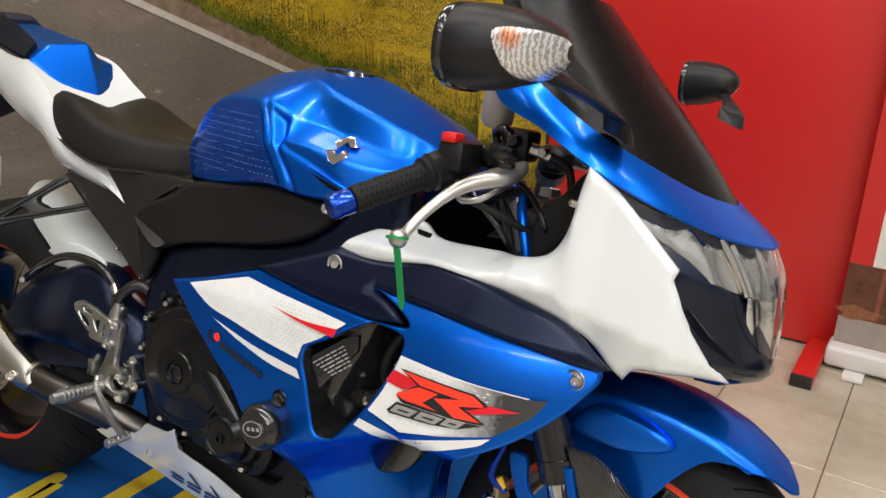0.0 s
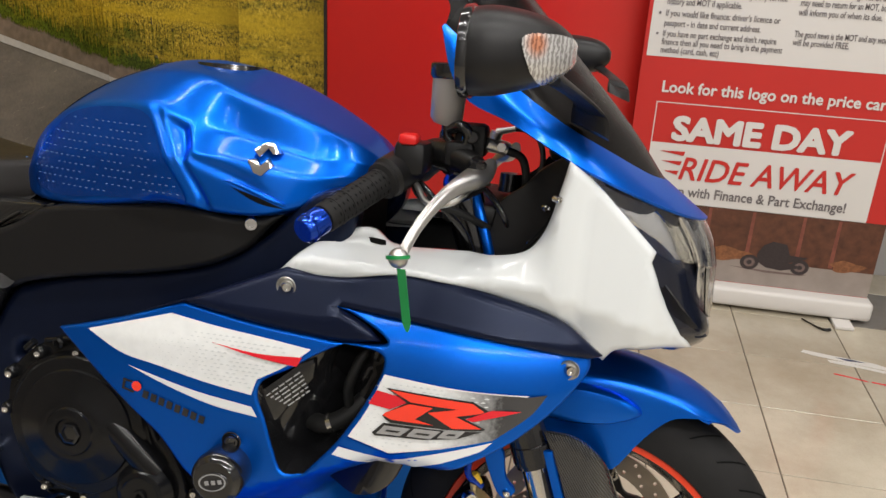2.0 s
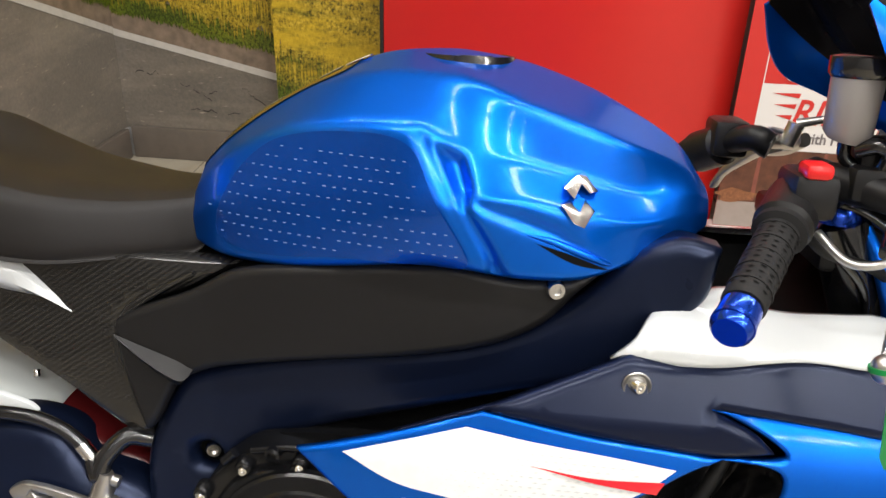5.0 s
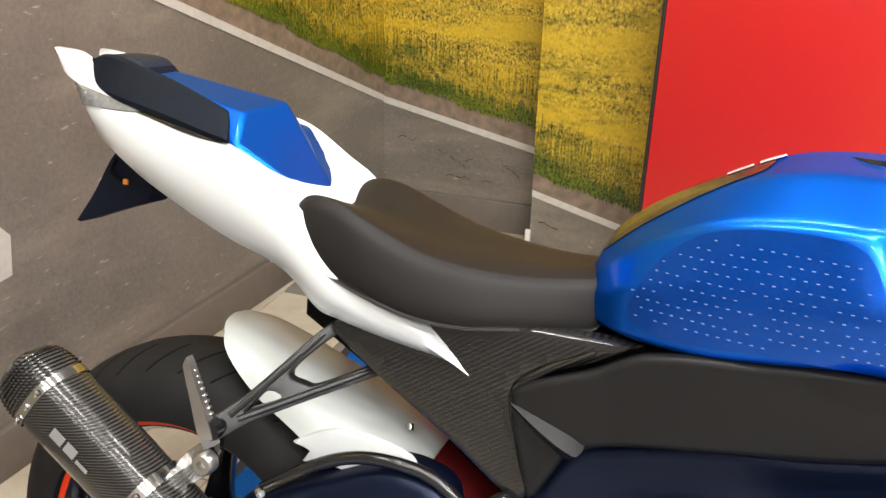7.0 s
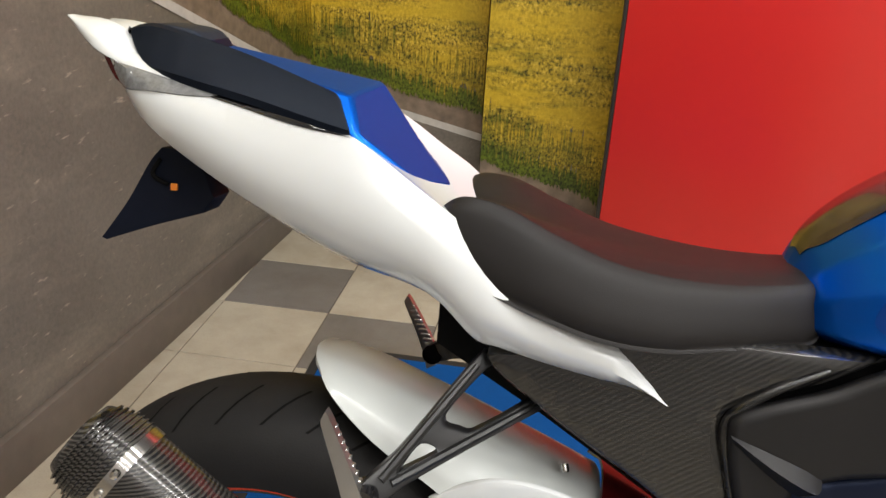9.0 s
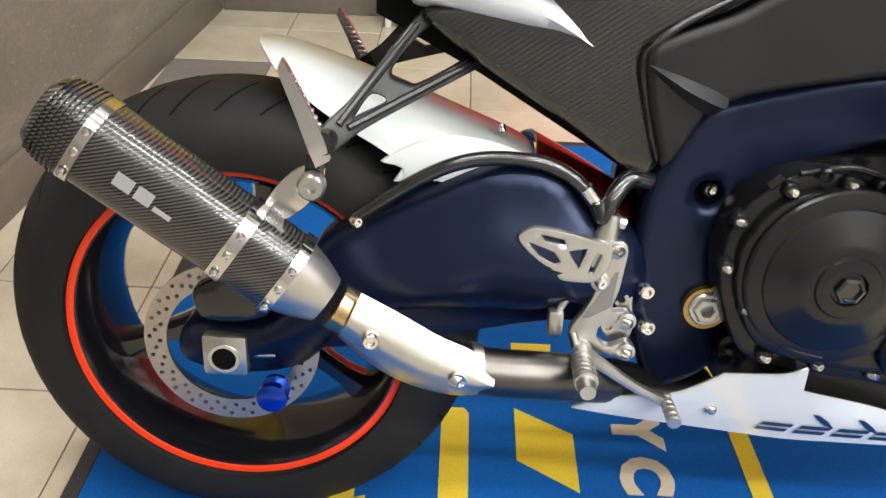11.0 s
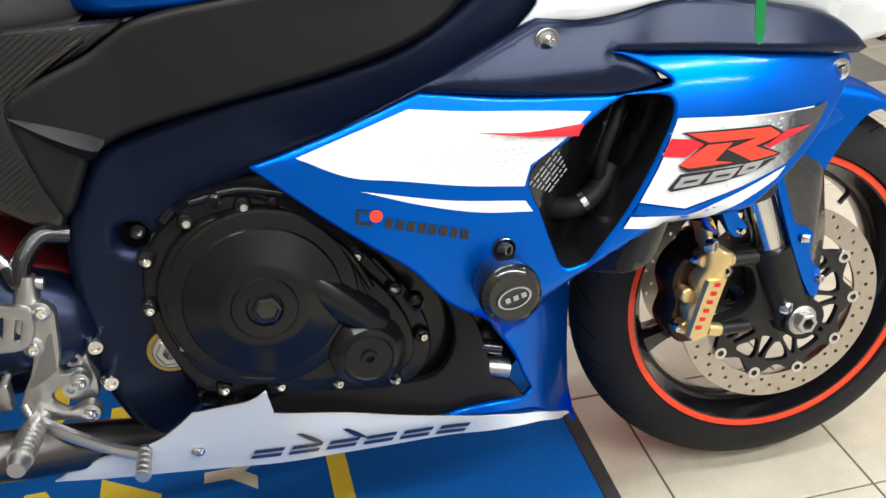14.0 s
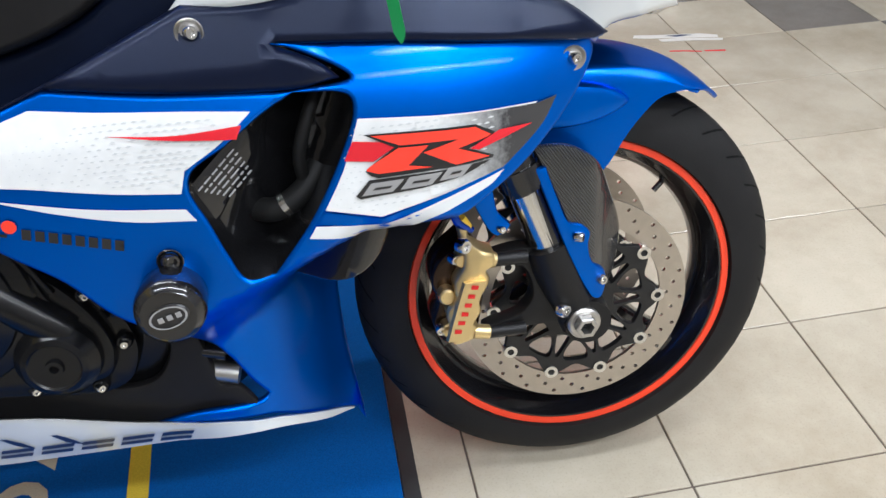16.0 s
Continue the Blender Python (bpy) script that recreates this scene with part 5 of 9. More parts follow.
# the pad wraps the cowl: a bridge behind it and an arm along each side
part("tail_pad", squint(loft([mirrored([(x, 0, zt), (x, -wt * 0.7, zt), (x, -wt, zt - 0.004), (x, -wb, zb + 0.008), (x, -wb * 0.97, zb), (x, 0, zb)]) for x, zt, zb, wt, wb in ((-0.176, 1.011, 1.000, 0.022, 0.028), (-0.160, 1.0185, 0.992, 0.028, 0.046), (-0.130, 1.0185, 0.984, 0.033, 0.056), (-0.108, 1.0145, 0.975, 0.036, 0.060), (-0.096, 1.006, 0.970, 0.037, 0.062))], 3, 2)), PADNAVY, tail, "dark navy tail pad behind the seat cowl", angle=40)
for side_, arm in ((1, "tail_side_pad"), (-1, "tail_side_pad")):
    rows_ = [[(xi, -yi, zi), (xi + (xo - xi) * 0.25, -yi - 0.009, zi - 0.003), (xo, -yo, zo + 0.008), (xo, -yo + 0.003, zo), (xi, -yi + 0.004, zi - 0.016)] for xi, yi, zi, xo, yo, zo in ((-0.184, 0.022, 1.013, -0.184, 0.027, 1.007), (-0.168, 0.026, 1.0185, -0.166, 0.048, 0.988), (-0.145, 0.030, 1.0195, -0.140, 0.068, 0.973), (-0.090, 0.038, 1.0085, -0.082, 0.088, 0.964), (-0.030, 0.047, 0.994, -0.018, 0.099, 0.953), (0.030, 0.060, 0.977, 0.048, 0.105, 0.938), (0.057, 0.066, 0.969, 0.080, 0.106, 0.931), (0.061, 0.068, 0.964, 0.084, 0.104, 0.930))]
    bm = loft(rows_, 3, 1)
    if side_ < 0:
        flip_y(bm)
    part(arm, squint(bm), PADNAVY, tail, "dark navy tail side pad", angle=25)
both("seam_strip", shell([(-0.100, 0.972, 1), (-0.030, 0.956), (0.086, 0.932, 1), (0.030, 0.938), (-0.040, 0.952), (-0.100, 0.964, 1)], lambda x, z: tail_skin(x, z, 0.002), 0.003, 0.001, 0.012), GLOSSBLACK, tail, "black seam under the pad")
# number plate holder, empty and dark
HANG = shell([(-0.150, 0.892, 1), (-0.163, 0.876), (-0.190, 0.828), (-0.222, 0.782, 1), (-0.216, 0.780, 1), (-0.160, 0.802), (-0.100, 0.823, 1), (-0.088, 0.842, 1), (-0.110, 0.895, 1)], lambda x, z: -0.022, 0.044, 0.002, 0.02)
hanger = part("number_plate_hanger", HANG, HANGNAVY, bike, "dark navy number plate hanger below the tail")
part("amber_reflector", box(-0.137, -0.129, -0.026, -0.0225, 0.846, 0.854, 0.001), ORANGE, hanger)
part("plate_bracket", tube([(-0.150, -0.024, 0.880), (-0.158, -0.025, 0.862), (-0.140, -0.025, 0.852)], 0.0025), HOLE, hanger)
# blue seat cowl, faceted
def cowl_mesh():
    """Top plate, a front triangle that runs down to the middle, slanting cheeks and a turned-out foot."""
    bm = bmesh.new()
    V = {}
    for k, (x, y, z) in dict(tbr=(-0.092, -0.030, 1.003), tbl=(-0.092, 0.027, 1.009), tfr=(0.070, -0.047, 0.968), tfl=(0.084, 0.037, 0.983), bbr=(-0.092, -0.060, 0.985), bbl=(-0.092, 0.060, 0.993), b1r=(0.090, -0.096, 0.934), b1l=(0.092, 0.096, 0.946), b2r=(0.148, -0.060, 0.888), b2l=(0.153, 0.060, 0.892), d1r=(0.089, -0.096, 0.924), d1l=(0.091, 0.096, 0.934), d2r=(0.147, -0.060, 0.878), d2l=(0.152, 0.060, 0.882), v=(0.146, 0.020, 0.907), c=(0.174, 0.006, 0.880), e=(0.173, 0.006, 0.870), kl=(0.096, 0.066, 0.944)).items():
        V[k] = bm.verts.new((x, y, z))
    for f in ("tbr tfr tfl tbl", "tfr v tfl", "tbr bbr b1r tfr", "tbl tfl kl bbl", "tfr b1r b2r v", "tfl v kl", "v b2l kl", "kl b2l b1l", "kl b1l bbl", "v b2r c", "v c b2l", "tbr tbl bbl bbr", "b1r d1r d2r b2r", "b1l b2l d2l d1l", "b2r d2r e c", "b2l c e d2l", "bbr d1r b1r", "bbl b1l d1l", "bbr bbl d1l d1r", "d1r d1l d2l d2r", "d2r d2l e"):
        bm.faces.new([V[k] for k in f.split()])
    return bm


cowl = part("seat_cowl", cowl_mesh(), BLUE, tail, "metallic blue faceted seat cowl", angle=8)
bv = cowl.modifiers.new("eased_edges", "BEVEL")
bv.width, bv.segments, bv.limit_method, bv.angle_limit = 0.005, 3, "ANGLE", radians(12)

# ---- frame, side covers, subframe ----
def frame_skin(x, z):
    return -0.112 - 0.125 * max(0.0, x - 0.58) + 0.05 * max(0.0, 0.5 - z)


frame_bm = shell([(0.496, 0.530), (0.512, 0.580), (0.545, 0.636), (0.580, 0.652), (0.680, 0.682), (0.800, 0.705), (0.880, 0.728), (0.950, 0.768), (1.010, 0.828), (1.048, 0.848), (1.086, 0.842, 1), (1.076, 0.790), (1.030, 0.738), (0.985, 0.700), (0.900, 0.668), (0.770, 0.622), (0.713, 0.601), (0.672, 0.584), (0.639, 0.572), (0.607, 0.547), (0.588, 0.502), (0.588, 0.451), (0.599, 0.412), (0.605, 0.360), (0.611, 0.315), (0.583, 0.284), (0.543, 0.272), (0.513, 0.319), (0.494, 0.385), (0.493, 0.446)],
                 frame_skin, 0.03, 0.016, 0.016, holes=[[(0.569 + 0.0165 * math.cos(a), 0.539 + 0.0165 * math.sin(a)) for a in np.linspace(0, 2 * math.pi, 14, endpoint=False)]])
frame_obj = both("frame_beam", frame_bm, FRAMEMAT, bike, "satin navy cast aluminium frame beam")
true_normals(frame_obj, frame_skin)
bolt(0.571, -0.096, 0.543, frame_obj, BOLTBIG)
part("pivot_ring", lathe([(0.01, 0.027), (-0.004, 0.027), (-0.004, 0.021), (0.004, 0.021)], (0.585, -0.113, 0.398), 28, closed=True), mat("brass_pivot_ring", (0.40, 0.27, 0.09), 0.3, 0.9), frame_obj, "brass-coloured ring")
part("pivot_nut", lathe([(0.01, 0.0175), (-0.010, 0.0175), (-0.012, 0.015), (-0.012, 0.009), (0.0, 0.0085), (0.0, 0)], (0.585, -0.113, 0.398), 6), ALU, frame_obj, "silver pivot nut", smooth=False)
part("pivot_washer", lathe([(0.008, 0.0215), (-0.006, 0.0215), (-0.008, 0.0195), (-0.008, 0.012)], (0.585, -0.113, 0.398), 28), ALU, frame_obj)


def cover_skin(x, z):
    return -0.129 - 0.11 * max(0, min(0.30, x - 0.58)) - 0.006 * math.sin((x - 0.5) * 7)


cover_bm = shell([(0.474, 0.695), (0.500, 0.716), (0.560, 0.742), (0.618, 0.774), (0.725, 0.791), (0.830, 0.803), (0.905, 0.797), (0.950, 0.800), (0.982, 0.808, 1), (0.960, 0.786), (0.930, 0.752), (0.880, 0.726), (0.800, 0.704), (0.680, 0.681), (0.590, 0.660), (0.545, 0.640, 1), (0.516, 0.582), (0.505, 0.575)],
                 cover_skin, 0.010, 0.010, 0.015)
cover_cast = caster(cover_bm)
cover = both("side_cover", cover_bm, PLASTIC, bike, "matt black plastic side cover")
true_normals(cover, cover_skin)
bolt(0.938, cover_cast(0.938, 0.790), 0.790, cover, BOLTBIG)
part("cover_ridge", loft([[(0.476, -0.128, 0.688), (0.478, -0.131, 0.686), (0.477, -0.128, 0.683)], [(0.515, -0.131, 0.676), (0.517, -0.141, 0.664), (0.513, -0.130, 0.655)], [(0.548, -0.131, 0.664), (0.553, -0.147, 0.649), (0.545, -0.130, 0.636)], [(0.564, -0.131, 0.656), (0.562, -0.139, 0.651), (0.556, -0.131, 0.645)]], 3, 1), PLASTIC, cover, angle=20)
both("subframe_cover", shell([(0.236, 0.728), (0.300, 0.740), (0.352, 0.756), (0.400, 0.766), (0.450, 0.770), (0.560, 0.772), (0.612, 0.774, 1), (0.560, 0.742), (0.500, 0.715), (0.473, 0.694), (0.486, 0.640), (0.507, 0.572, 1), (0.490, 0.553), (0.400, 0.612), (0.287, 0.684)], lambda x, z: -0.106 - 0.02 * max(0, x - 0.45), 0.02, 0.010, 0.015), CARBONMAT, bike, "dark carbon-look subframe cover")
both("carbon_edge", tube([(0.560, -0.110, 0.757), (0.510, -0.109, 0.728), (0.481, -0.109, 0.702), (0.476, -0.109, 0.680), (0.484, -0.109, 0.645), (0.494, -0.109, 0.605), (0.503, -0.108, 0.578)], [0.003, 0.005, 0.0065, 0.007, 0.006, 0.005, 0.003], 10, 4), CARBONMAT, bike, "glossy rolled edge of the carbon cover")
# added filler block behind the seams, the gaps' shade put into its black
part("inner_filler", loft([mirrored([(x, 0, zt), (x, -w, zt), (x, -w, zb), (x, 0, zb)]) for x, zt, zb, w in ((0.18, 0.80, 0.72, 0.06), (0.30, 0.78, 0.66, 0.075), (0.47, 0.77, 0.56, 0.085), (0.62, 0.77, 0.35, 0.09), (0.80, 0.79, 0.33, 0.10), (0.98, 0.80, 0.34, 0.11), (1.06, 0.82, 0.48, 0.10))], 1, 1), HOLE, bike, "near-black filler block, shade in its colour, under the covers", smooth=False)

# ---- engine ----
engine = part("engine", loft([mirrored([(x, 0, zt), (x, -w * 0.9, zt), (x, -w, zt - 0.03), (x, -w, zb + 0.03), (x, -w * 0.8, zb), (x, 0, zb)]) for x, zt, zb, w in ((0.600, 0.52, 0.32, 0.080), (0.63, 0.56, 0.27, 0.085), (0.66, 0.59, 0.27, 0.130), (0.74, 0.60, 0.27, 0.138), (0.88, 0.60, 0.27, 0.138), (0.95, 0.62, 0.27, 0.13), (1.02, 0.62, 0.32, 0.12))], 2, 2), ENGINE, bike, "black engine block")
COVER = [(0.592, 0.530), (0.606, 0.558), (0.644, 0.590), (0.682, 0.599), (0.719, 0.593), (0.762, 0.570), (0.802, 0.534), (0.847, 0.500), (0.884, 0.445), (0.898, 0.392), (0.882, 0.350), (0.847, 0.336), (0.770, 0.345), (0.687, 0.356), (0.630, 0.376), (0.600, 0.430), (0.588, 0.480)]
part("clutch_cover", shell([(x - 0.012, z - 0.008) for x, z in COVER], lambda x, z: -0.166, 0.05, 0.006, 0.016), ENGINE, engine, "black cast clutch cover")
# raised inner floor of the cover, stepped in from its flange
part("cover_step", shell([(0.594, 0.512), (0.628, 0.558), (0.678, 0.575), (0.733, 0.558), (0.778, 0.518), (0.820, 0.482), (0.854, 0.432), (0.864, 0.390), (0.850, 0.356), (0.788, 0.352), (0.688, 0.364), (0.628, 0.386), (0.600, 0.432), (0.590, 0.472)], lambda x, z: -0.179, 0.015, 0.007, 0.016), ENGINE, engine)
part("clutch_dome", lathe([(0.0, 0.104), (-0.008, 0.1035), (-0.011, 0.101), (-0.0125, 0.094), (-0.0135, 0.086), (-0.0165, 0.084), (-0.0185, 0.078), (-0.0275, 0.050), (-0.029, 0.046), (-0.029, 0.036), (-0.032, 0.034), (-0.033, 0.026), (-0.033, 0.020), (-0.029, 0.018), (-0.029, 0.0)], (0.701, -0.176, 0.474), 72), ENGINE, engine, "round black clutch cover dome", angle=22)
part("oil_cap", lathe([(-0.0, 0.0165), (-0.004, 0.0160), (-0.005, 0.0125), (-0.001, 0.0115), (-0.001, 0.0)], (0.703, -0.2055, 0.472), 6), GLOSSBLACK, engine, "black oil filler plug", smooth=False)
part("starter_dome", lathe([(0.0, 0.046), (-0.014, 0.044), (-0.026, 0.034), (-0.028, 0.028), (-0.026, 0.026), (-0.026, 0.010), (-0.030, 0.009), (-0.030, 0.005), (-0.024, 0.004), (-0.024, 0)], (0.807, -0.176, 0.393), 48), ENGINE, engine, angle=22)
part("cover_strut", tube([(0.736, -0.178, 0.503), (0.752, -0.1785, 0.488), (0.800, -0.1785, 0.443), (0.822, -0.176, 0.421)], [0.0225, 0.0235, 0.0235, 0.0225], 28, 1), ENGINE, engine)
part("cover_plate", shell([(0.722, 0.552, 1), (0.751, 0.539), (0.785, 0.521), (0.802, 0.500), (0.815, 0.461), (0.846, 0.413, 1), (0.840, 0.392), (0.799, 0.420), (0.760, 0.470), (0.730, 0.510)], lambda x, z: -0.1835, 0.010, 0.003, 0.014), ENGINE, engine, "raised black plate beside the dome", angle=30)
for pts, r in (([(0.735, -0.180, 0.561), (0.772, -0.182, 0.540), (0.798, -0.182, 0.514), (0.819, -0.181, 0.470)], 0.0042), ([(0.824, -0.176, 0.503), (0.846, -0.176, 0.473)], 0.004), ([(0.750, -0.190, 0.474), (0.794, -0.186, 0.434)], 0.0038), ([(0.640, -0.168, 0.588), (0.690, -0.169, 0.597), (0.735, -0.168, 0.586)], 0.004), ([(0.610, -0.168, 0.572), (0.622, -0.168, 0.584)], 0.0055), ([(0.640, -0.184, 0.400), (0.668, -0.186, 0.385), (0.700, -0.186, 0.378)], 0.0032)):
    part("cover_rib", tube(pts, r, 10, 4), ENGINE, engine)
for x, z in ((0.633, 0.570), (0.693, 0.580), (0.753, 0.548), (0.806, 0.507), (0.846, 0.460), (0.874, 0.396), (0.837, 0.344), (0.770, 0.352), (0.704, 0.361), (0.642, 0.368), (0.610, 0.428), (0.580, 0.478), (0.586, 0.533)):
    part("bolt_boss", lathe([(0.012, 0.0105), (-0.004, 0.009), (-0.006, 0.0072), (-0.006, 0)], (x, -0.170, z), 18), ENGINE, engine)
    bolt(x, -0.177, z, engine, BOLTSMALL)
for x, z, r in ((0.665, 0.590, 0.008), (0.690, 0.575, 0.006), (0.725, 0.580, 0.007), (0.870, 0.440, 0.010)):
    part("cover_lug", lathe([(0.01, r), (-0.006, r), (-0.008, r * 0.6), (-0.003, r * 0.5), (-0.003, 0)], (x, -0.172, z), 14), ENGINE, engine)
for x, z, r in ((0.622, 0.352, 0.016), (0.640, 0.362, 0.010), (0.618, 0.336, 0.012)):
    part("engine_boss", lathe([(0.05, r), (-0.01, r), (-0.012, r * 0.6), (-0.006, r * 0.5), (-0.006, 0)], (x, -0.115, z), 20), ENGINE, engine)

# ---- right-hand side fairing ----
HOSE = mat("dull_rubber_hose", (0.010, 0.010, 0.010), 0.6, spec=0.3)


def low_half(x):
    """Half width of the lower fairing, which closes towards the middle in front."""
    return sum(float(np.interp(x + 0.01 * d, [0.43, 0.58, 0.70, 0.90, 0.97, 1.02, 1.06, 1.09, 1.122, 1.2], [0.148, 0.150, 0.165, 0.176, 0.184, 0.160, 0.112, 0.065, 0.004, 0.0])) for d in range(-3, 4)) / 7


def ease(t):
    t = max(0.0, min(1.0, t))
    return t * t * (3 - 2 * t)


def fair_skin(x, z):
    w = 0.244 - 1.24 * max(0.0, x - 1.20) ** 2 - 0.25 * max(0.0, z - 0.64) * (1 if x < 1.08 else 0.6) - 0.06 * max(0.0, 0.82 - x) - (4.0 * max(0.0, z - 0.648) ** 2 * min(1.0, max(0.0, x - 1.08) * 20))
    low = low_half(x) - 0.10 * max(0.0, 0.34 - z)
    rim = min(0.53, 0.455 + 0.42 * max(0.0, x - 0.97))
    return -(w + (min(low, w) - w) * ease((rim - z) / 0.085))


FAIR = [(0.706, 0.636, 1), (0.740, 0.645), (0.800, 0.663), (0.878, 0.692, 1), (0.972, 0.678), (1.060, 0.671), (1.092, 0.668, 1), (1.150, 0.675), (1.100, 0.705), (1.078, 0.713, 1), (1.200, 0.704), (1.300, 0.693), (1.386, 0.685), (1.400, 0.668), (1.384, 0.638), (1.358, 0.606), (1.320, 0.571), (1.284, 0.546), (1.215, 0.505), (1.165, 0.482), (1.134, 0.460), (1.118, 0.425), (1.112, 0.360), (1.112, 0.280), (1.118, 0.200), (1.126, 0.125, 1), (1.051, 0.214), (1.006, 0.256), (0.945, 0.270), (0.862, 0.270, 1), (0.945, 0.287), (1.007, 0.280), (1.014, 0.285, 1), (1.000, 0.314), (0.985, 0.351), (0.959, 0.394), (0.938, 0.430), (0.892, 0.466), (0.855, 0.509), (0.815, 0.541), (0.770, 0.578)]
DUCT = [(1.096, 0.668, 1), (1.146, 0.660), (1.146, 0.634), (1.102, 0.549), (1.054, 0.488, 1), (1.026, 0.486), (1.012, 0.515), (1.000, 0.552), (0.988, 0.586), (0.994, 0.605), (1.027, 0.625), (1.060, 0.648)]
fair_bm = shell(FAIR, fair_skin, 0.006, 0.005, 0.012, holes=[DUCT], fine=0.0045)
fair_cast = caster(fair_bm)
fairing = part("side_fairing", fair_bm, BLUE, bike, "metallic blue side fairing with white and red graphics")
true_normals(fairing, fair_skin)
left = [(x, z, *r) for x, z, *r in FAIR]
part("side_fairing", flip_y(shell(left, fair_skin, 0.006, 0.010, 0.03)), BLUE, bike, "metallic blue left side fairing")
# duct walls, turned inwards and dark
dl = spline(DUCT, 0.008, True)
bm = bmesh.new()
cx, cz = np.mean([p[0] for p in dl]), np.mean([p[1] for p in dl])
A = [bm.verts.new((p[0], fair_skin(*p) + 0.003, p[1])) for p in dl]
B_ = [bm.verts.new((p[0] * 0.94 + cx * 0.06, -0.135, p[1] * 0.94 + cz * 0.06)) for p in dl]
for i in range(len(dl)):
    bm.faces.new((A[i - 1], A[i], B_[i], B_[i - 1]))
part("duct_wall", bm, GLOSSBLACK, fairing, "black inside of the side air duct")
part("radiator_shroud", shell([(0.97, 0.47), (1.16, 0.47), (1.16, 0.69), (0.97, 0.69)], lambda x, z: -0.172 + 0.030 * math.sin((x - 0.4 * z) * 38) + 0.05 * (z - 0.58), 0.01, 0.004, 0.012), GLOSSBLACK, fairing, "gloss black liner in the duct")
for pts, r in (([(1.030, -0.160, 0.530), (1.060, -0.180, 0.532), (1.090, -0.178, 0.548), (1.110, -0.165, 0.570)], 0.013), ([(1.120, -0.175, 0.655), (1.105, -0.190, 0.630), (1.092, -0.186, 0.590), (1.094, -0.172, 0.55)], 0.007)):
    part("coolant_hose", tube(pts, r), HOSE, fairing, "dull black coolant hose")
part("hose_clip", tube([(1.068, -0.181, 0.535), (1.074, -0.181, 0.538)], 0.0145, 20, 1), STEEL, fairing, "steel hose clip")
# data plate in the duct: blank bars stand for its print
PLATE = [(0.984, 0.583), (1.030, 0.622), (1.050, 0.630), (1.050, 0.606), (1.004, 0.540)]


def plate_skin(x, z):
    return -0.226 + 0.7 * max(0, x - 0.985) * 0.6


part("data_plate", shell([(*p, 1) for p in PLATE], plate_skin, 0.004, 0.002, 0.01), GLOSSBLACK, fairing, "black data plate with small white print")
e_u, e_v = np.array([0.046, 0.039]) / 0.0603, np.array([0.039, -0.046]) / 0.0603
rng = random.Random(3)
for i in range(6):
    a = np.array([0.988, 0.580]) + e_v * (0.0035 + 0.0055 * i)
    u = 0.003 + 0.0022 * i
    end = 0.054 - 0.0015 * i
    while u < end - 0.003:
        step_ = min(rng.uniform(0.004, 0.013), end - u)
        p, q = a + e_u * u, a + e_u * (u + step_)
        bm = bmesh.new()
        bm.faces.new([bm.verts.new((x, plate_skin(x, z) - 0.0008, z)) for x, z in (p, p + e_v * 0.0019, q + e_v * 0.0019, q)])
        part("plate_print", bm, LABEL, fairing, smooth=False)
        u += step_ + 0.0022


def fade_decal():
    """White vinyl printed with a fade to dark grey towards the front."""
    m = mat("white_to_grey_fade_decal", (0.7, 0.7, 0.7), 0.25, 0, 0.6, 0.05)
    nt = m.node_tree
    co = nt.nodes.new("ShaderNodeTexCoord")
    sx = nt.nodes.new("ShaderNodeSeparateXYZ")
    nt.links.new(co.outputs["Object"], sx.inputs[0])
    n = nt.nodes.new("ShaderNodeTexNoise")
    n.inputs["Scale"].default_value, n.inputs["Detail"].default_value = 190, 2
    nt.links.new(co.outputs["Object"], n.inputs["Vector"])
    a = nt.nodes.new("ShaderNodeMath")
    a.operation = "MULTIPLY_ADD"
    a.inputs[1].default_value = 0.03
    nt.links.new(n.outputs["Fac"], a.inputs[0])
    nt.links.new(sx.outputs["X"], a.inputs[2])
    k = nt.nodes.new("ShaderNodeMapRange")
    k.inputs[1].default_value, k.inputs[2].default_value = 1.240, 1.315
    nt.links.new(a.outputs[0], k.inputs[0])
    r = nt.nodes.new("ShaderNodeValToRGB")
    r.color_ramp.elements[0].color, r.color_ramp.elements[1].color = (0.72, 0.73, 0.72, 1), (0.035, 0.035, 0.038, 1)
    nt.links.new(k.outputs[0], r.inputs[0])
    nt.links.new(r.outputs[0], nt.nodes["Principled BSDF"].inputs["Base Color"])
    return m


def decal(name, pts, material, lift=0.0012, label="", step=0.007):
    return part(name, shell(pts, lambda x, z: fair_cast(x, z, lift), 0, 0, step, fine=0.005), material, fairing, label)


# white and red flashes on the rear panel
FLASHMAT = mat("white_flash_with_scales", (0.74, 0.75, 0.74), 0.25, 0, 0.6, 0.05, 0.10, 70)
decal("white_flash", [(0.752, 0.642, 1), (0.800, 0.657), (0.866, 0.677, 1), (0.926, 0.669), (1.000, 0.662), (1.056, 0.656, 1), (1.024, 0.630), (0.988, 0.608, 1), (0.981, 0.586, 1), (0.920, 0.594), (0.850, 0.608), (0.800, 0.618)], FLASHMAT, 0.002, label="white flash graphic")
decal("thin_white_flash", [(0.810, 0.602, 1), (0.900, 0.581), (0.982, 0.570, 1), (0.990, 0.557, 1), (0.930, 0.564), (0.870, 0.580)], DECALWHITE)
decal("red_flash", [(0.926, 0.6490, 1), (0.985, 0.6432), (1.046, 0.6455, 1), (1.040, 0.6330, 1), (0.985, 0.6385)], DECALRED, 0.0046)
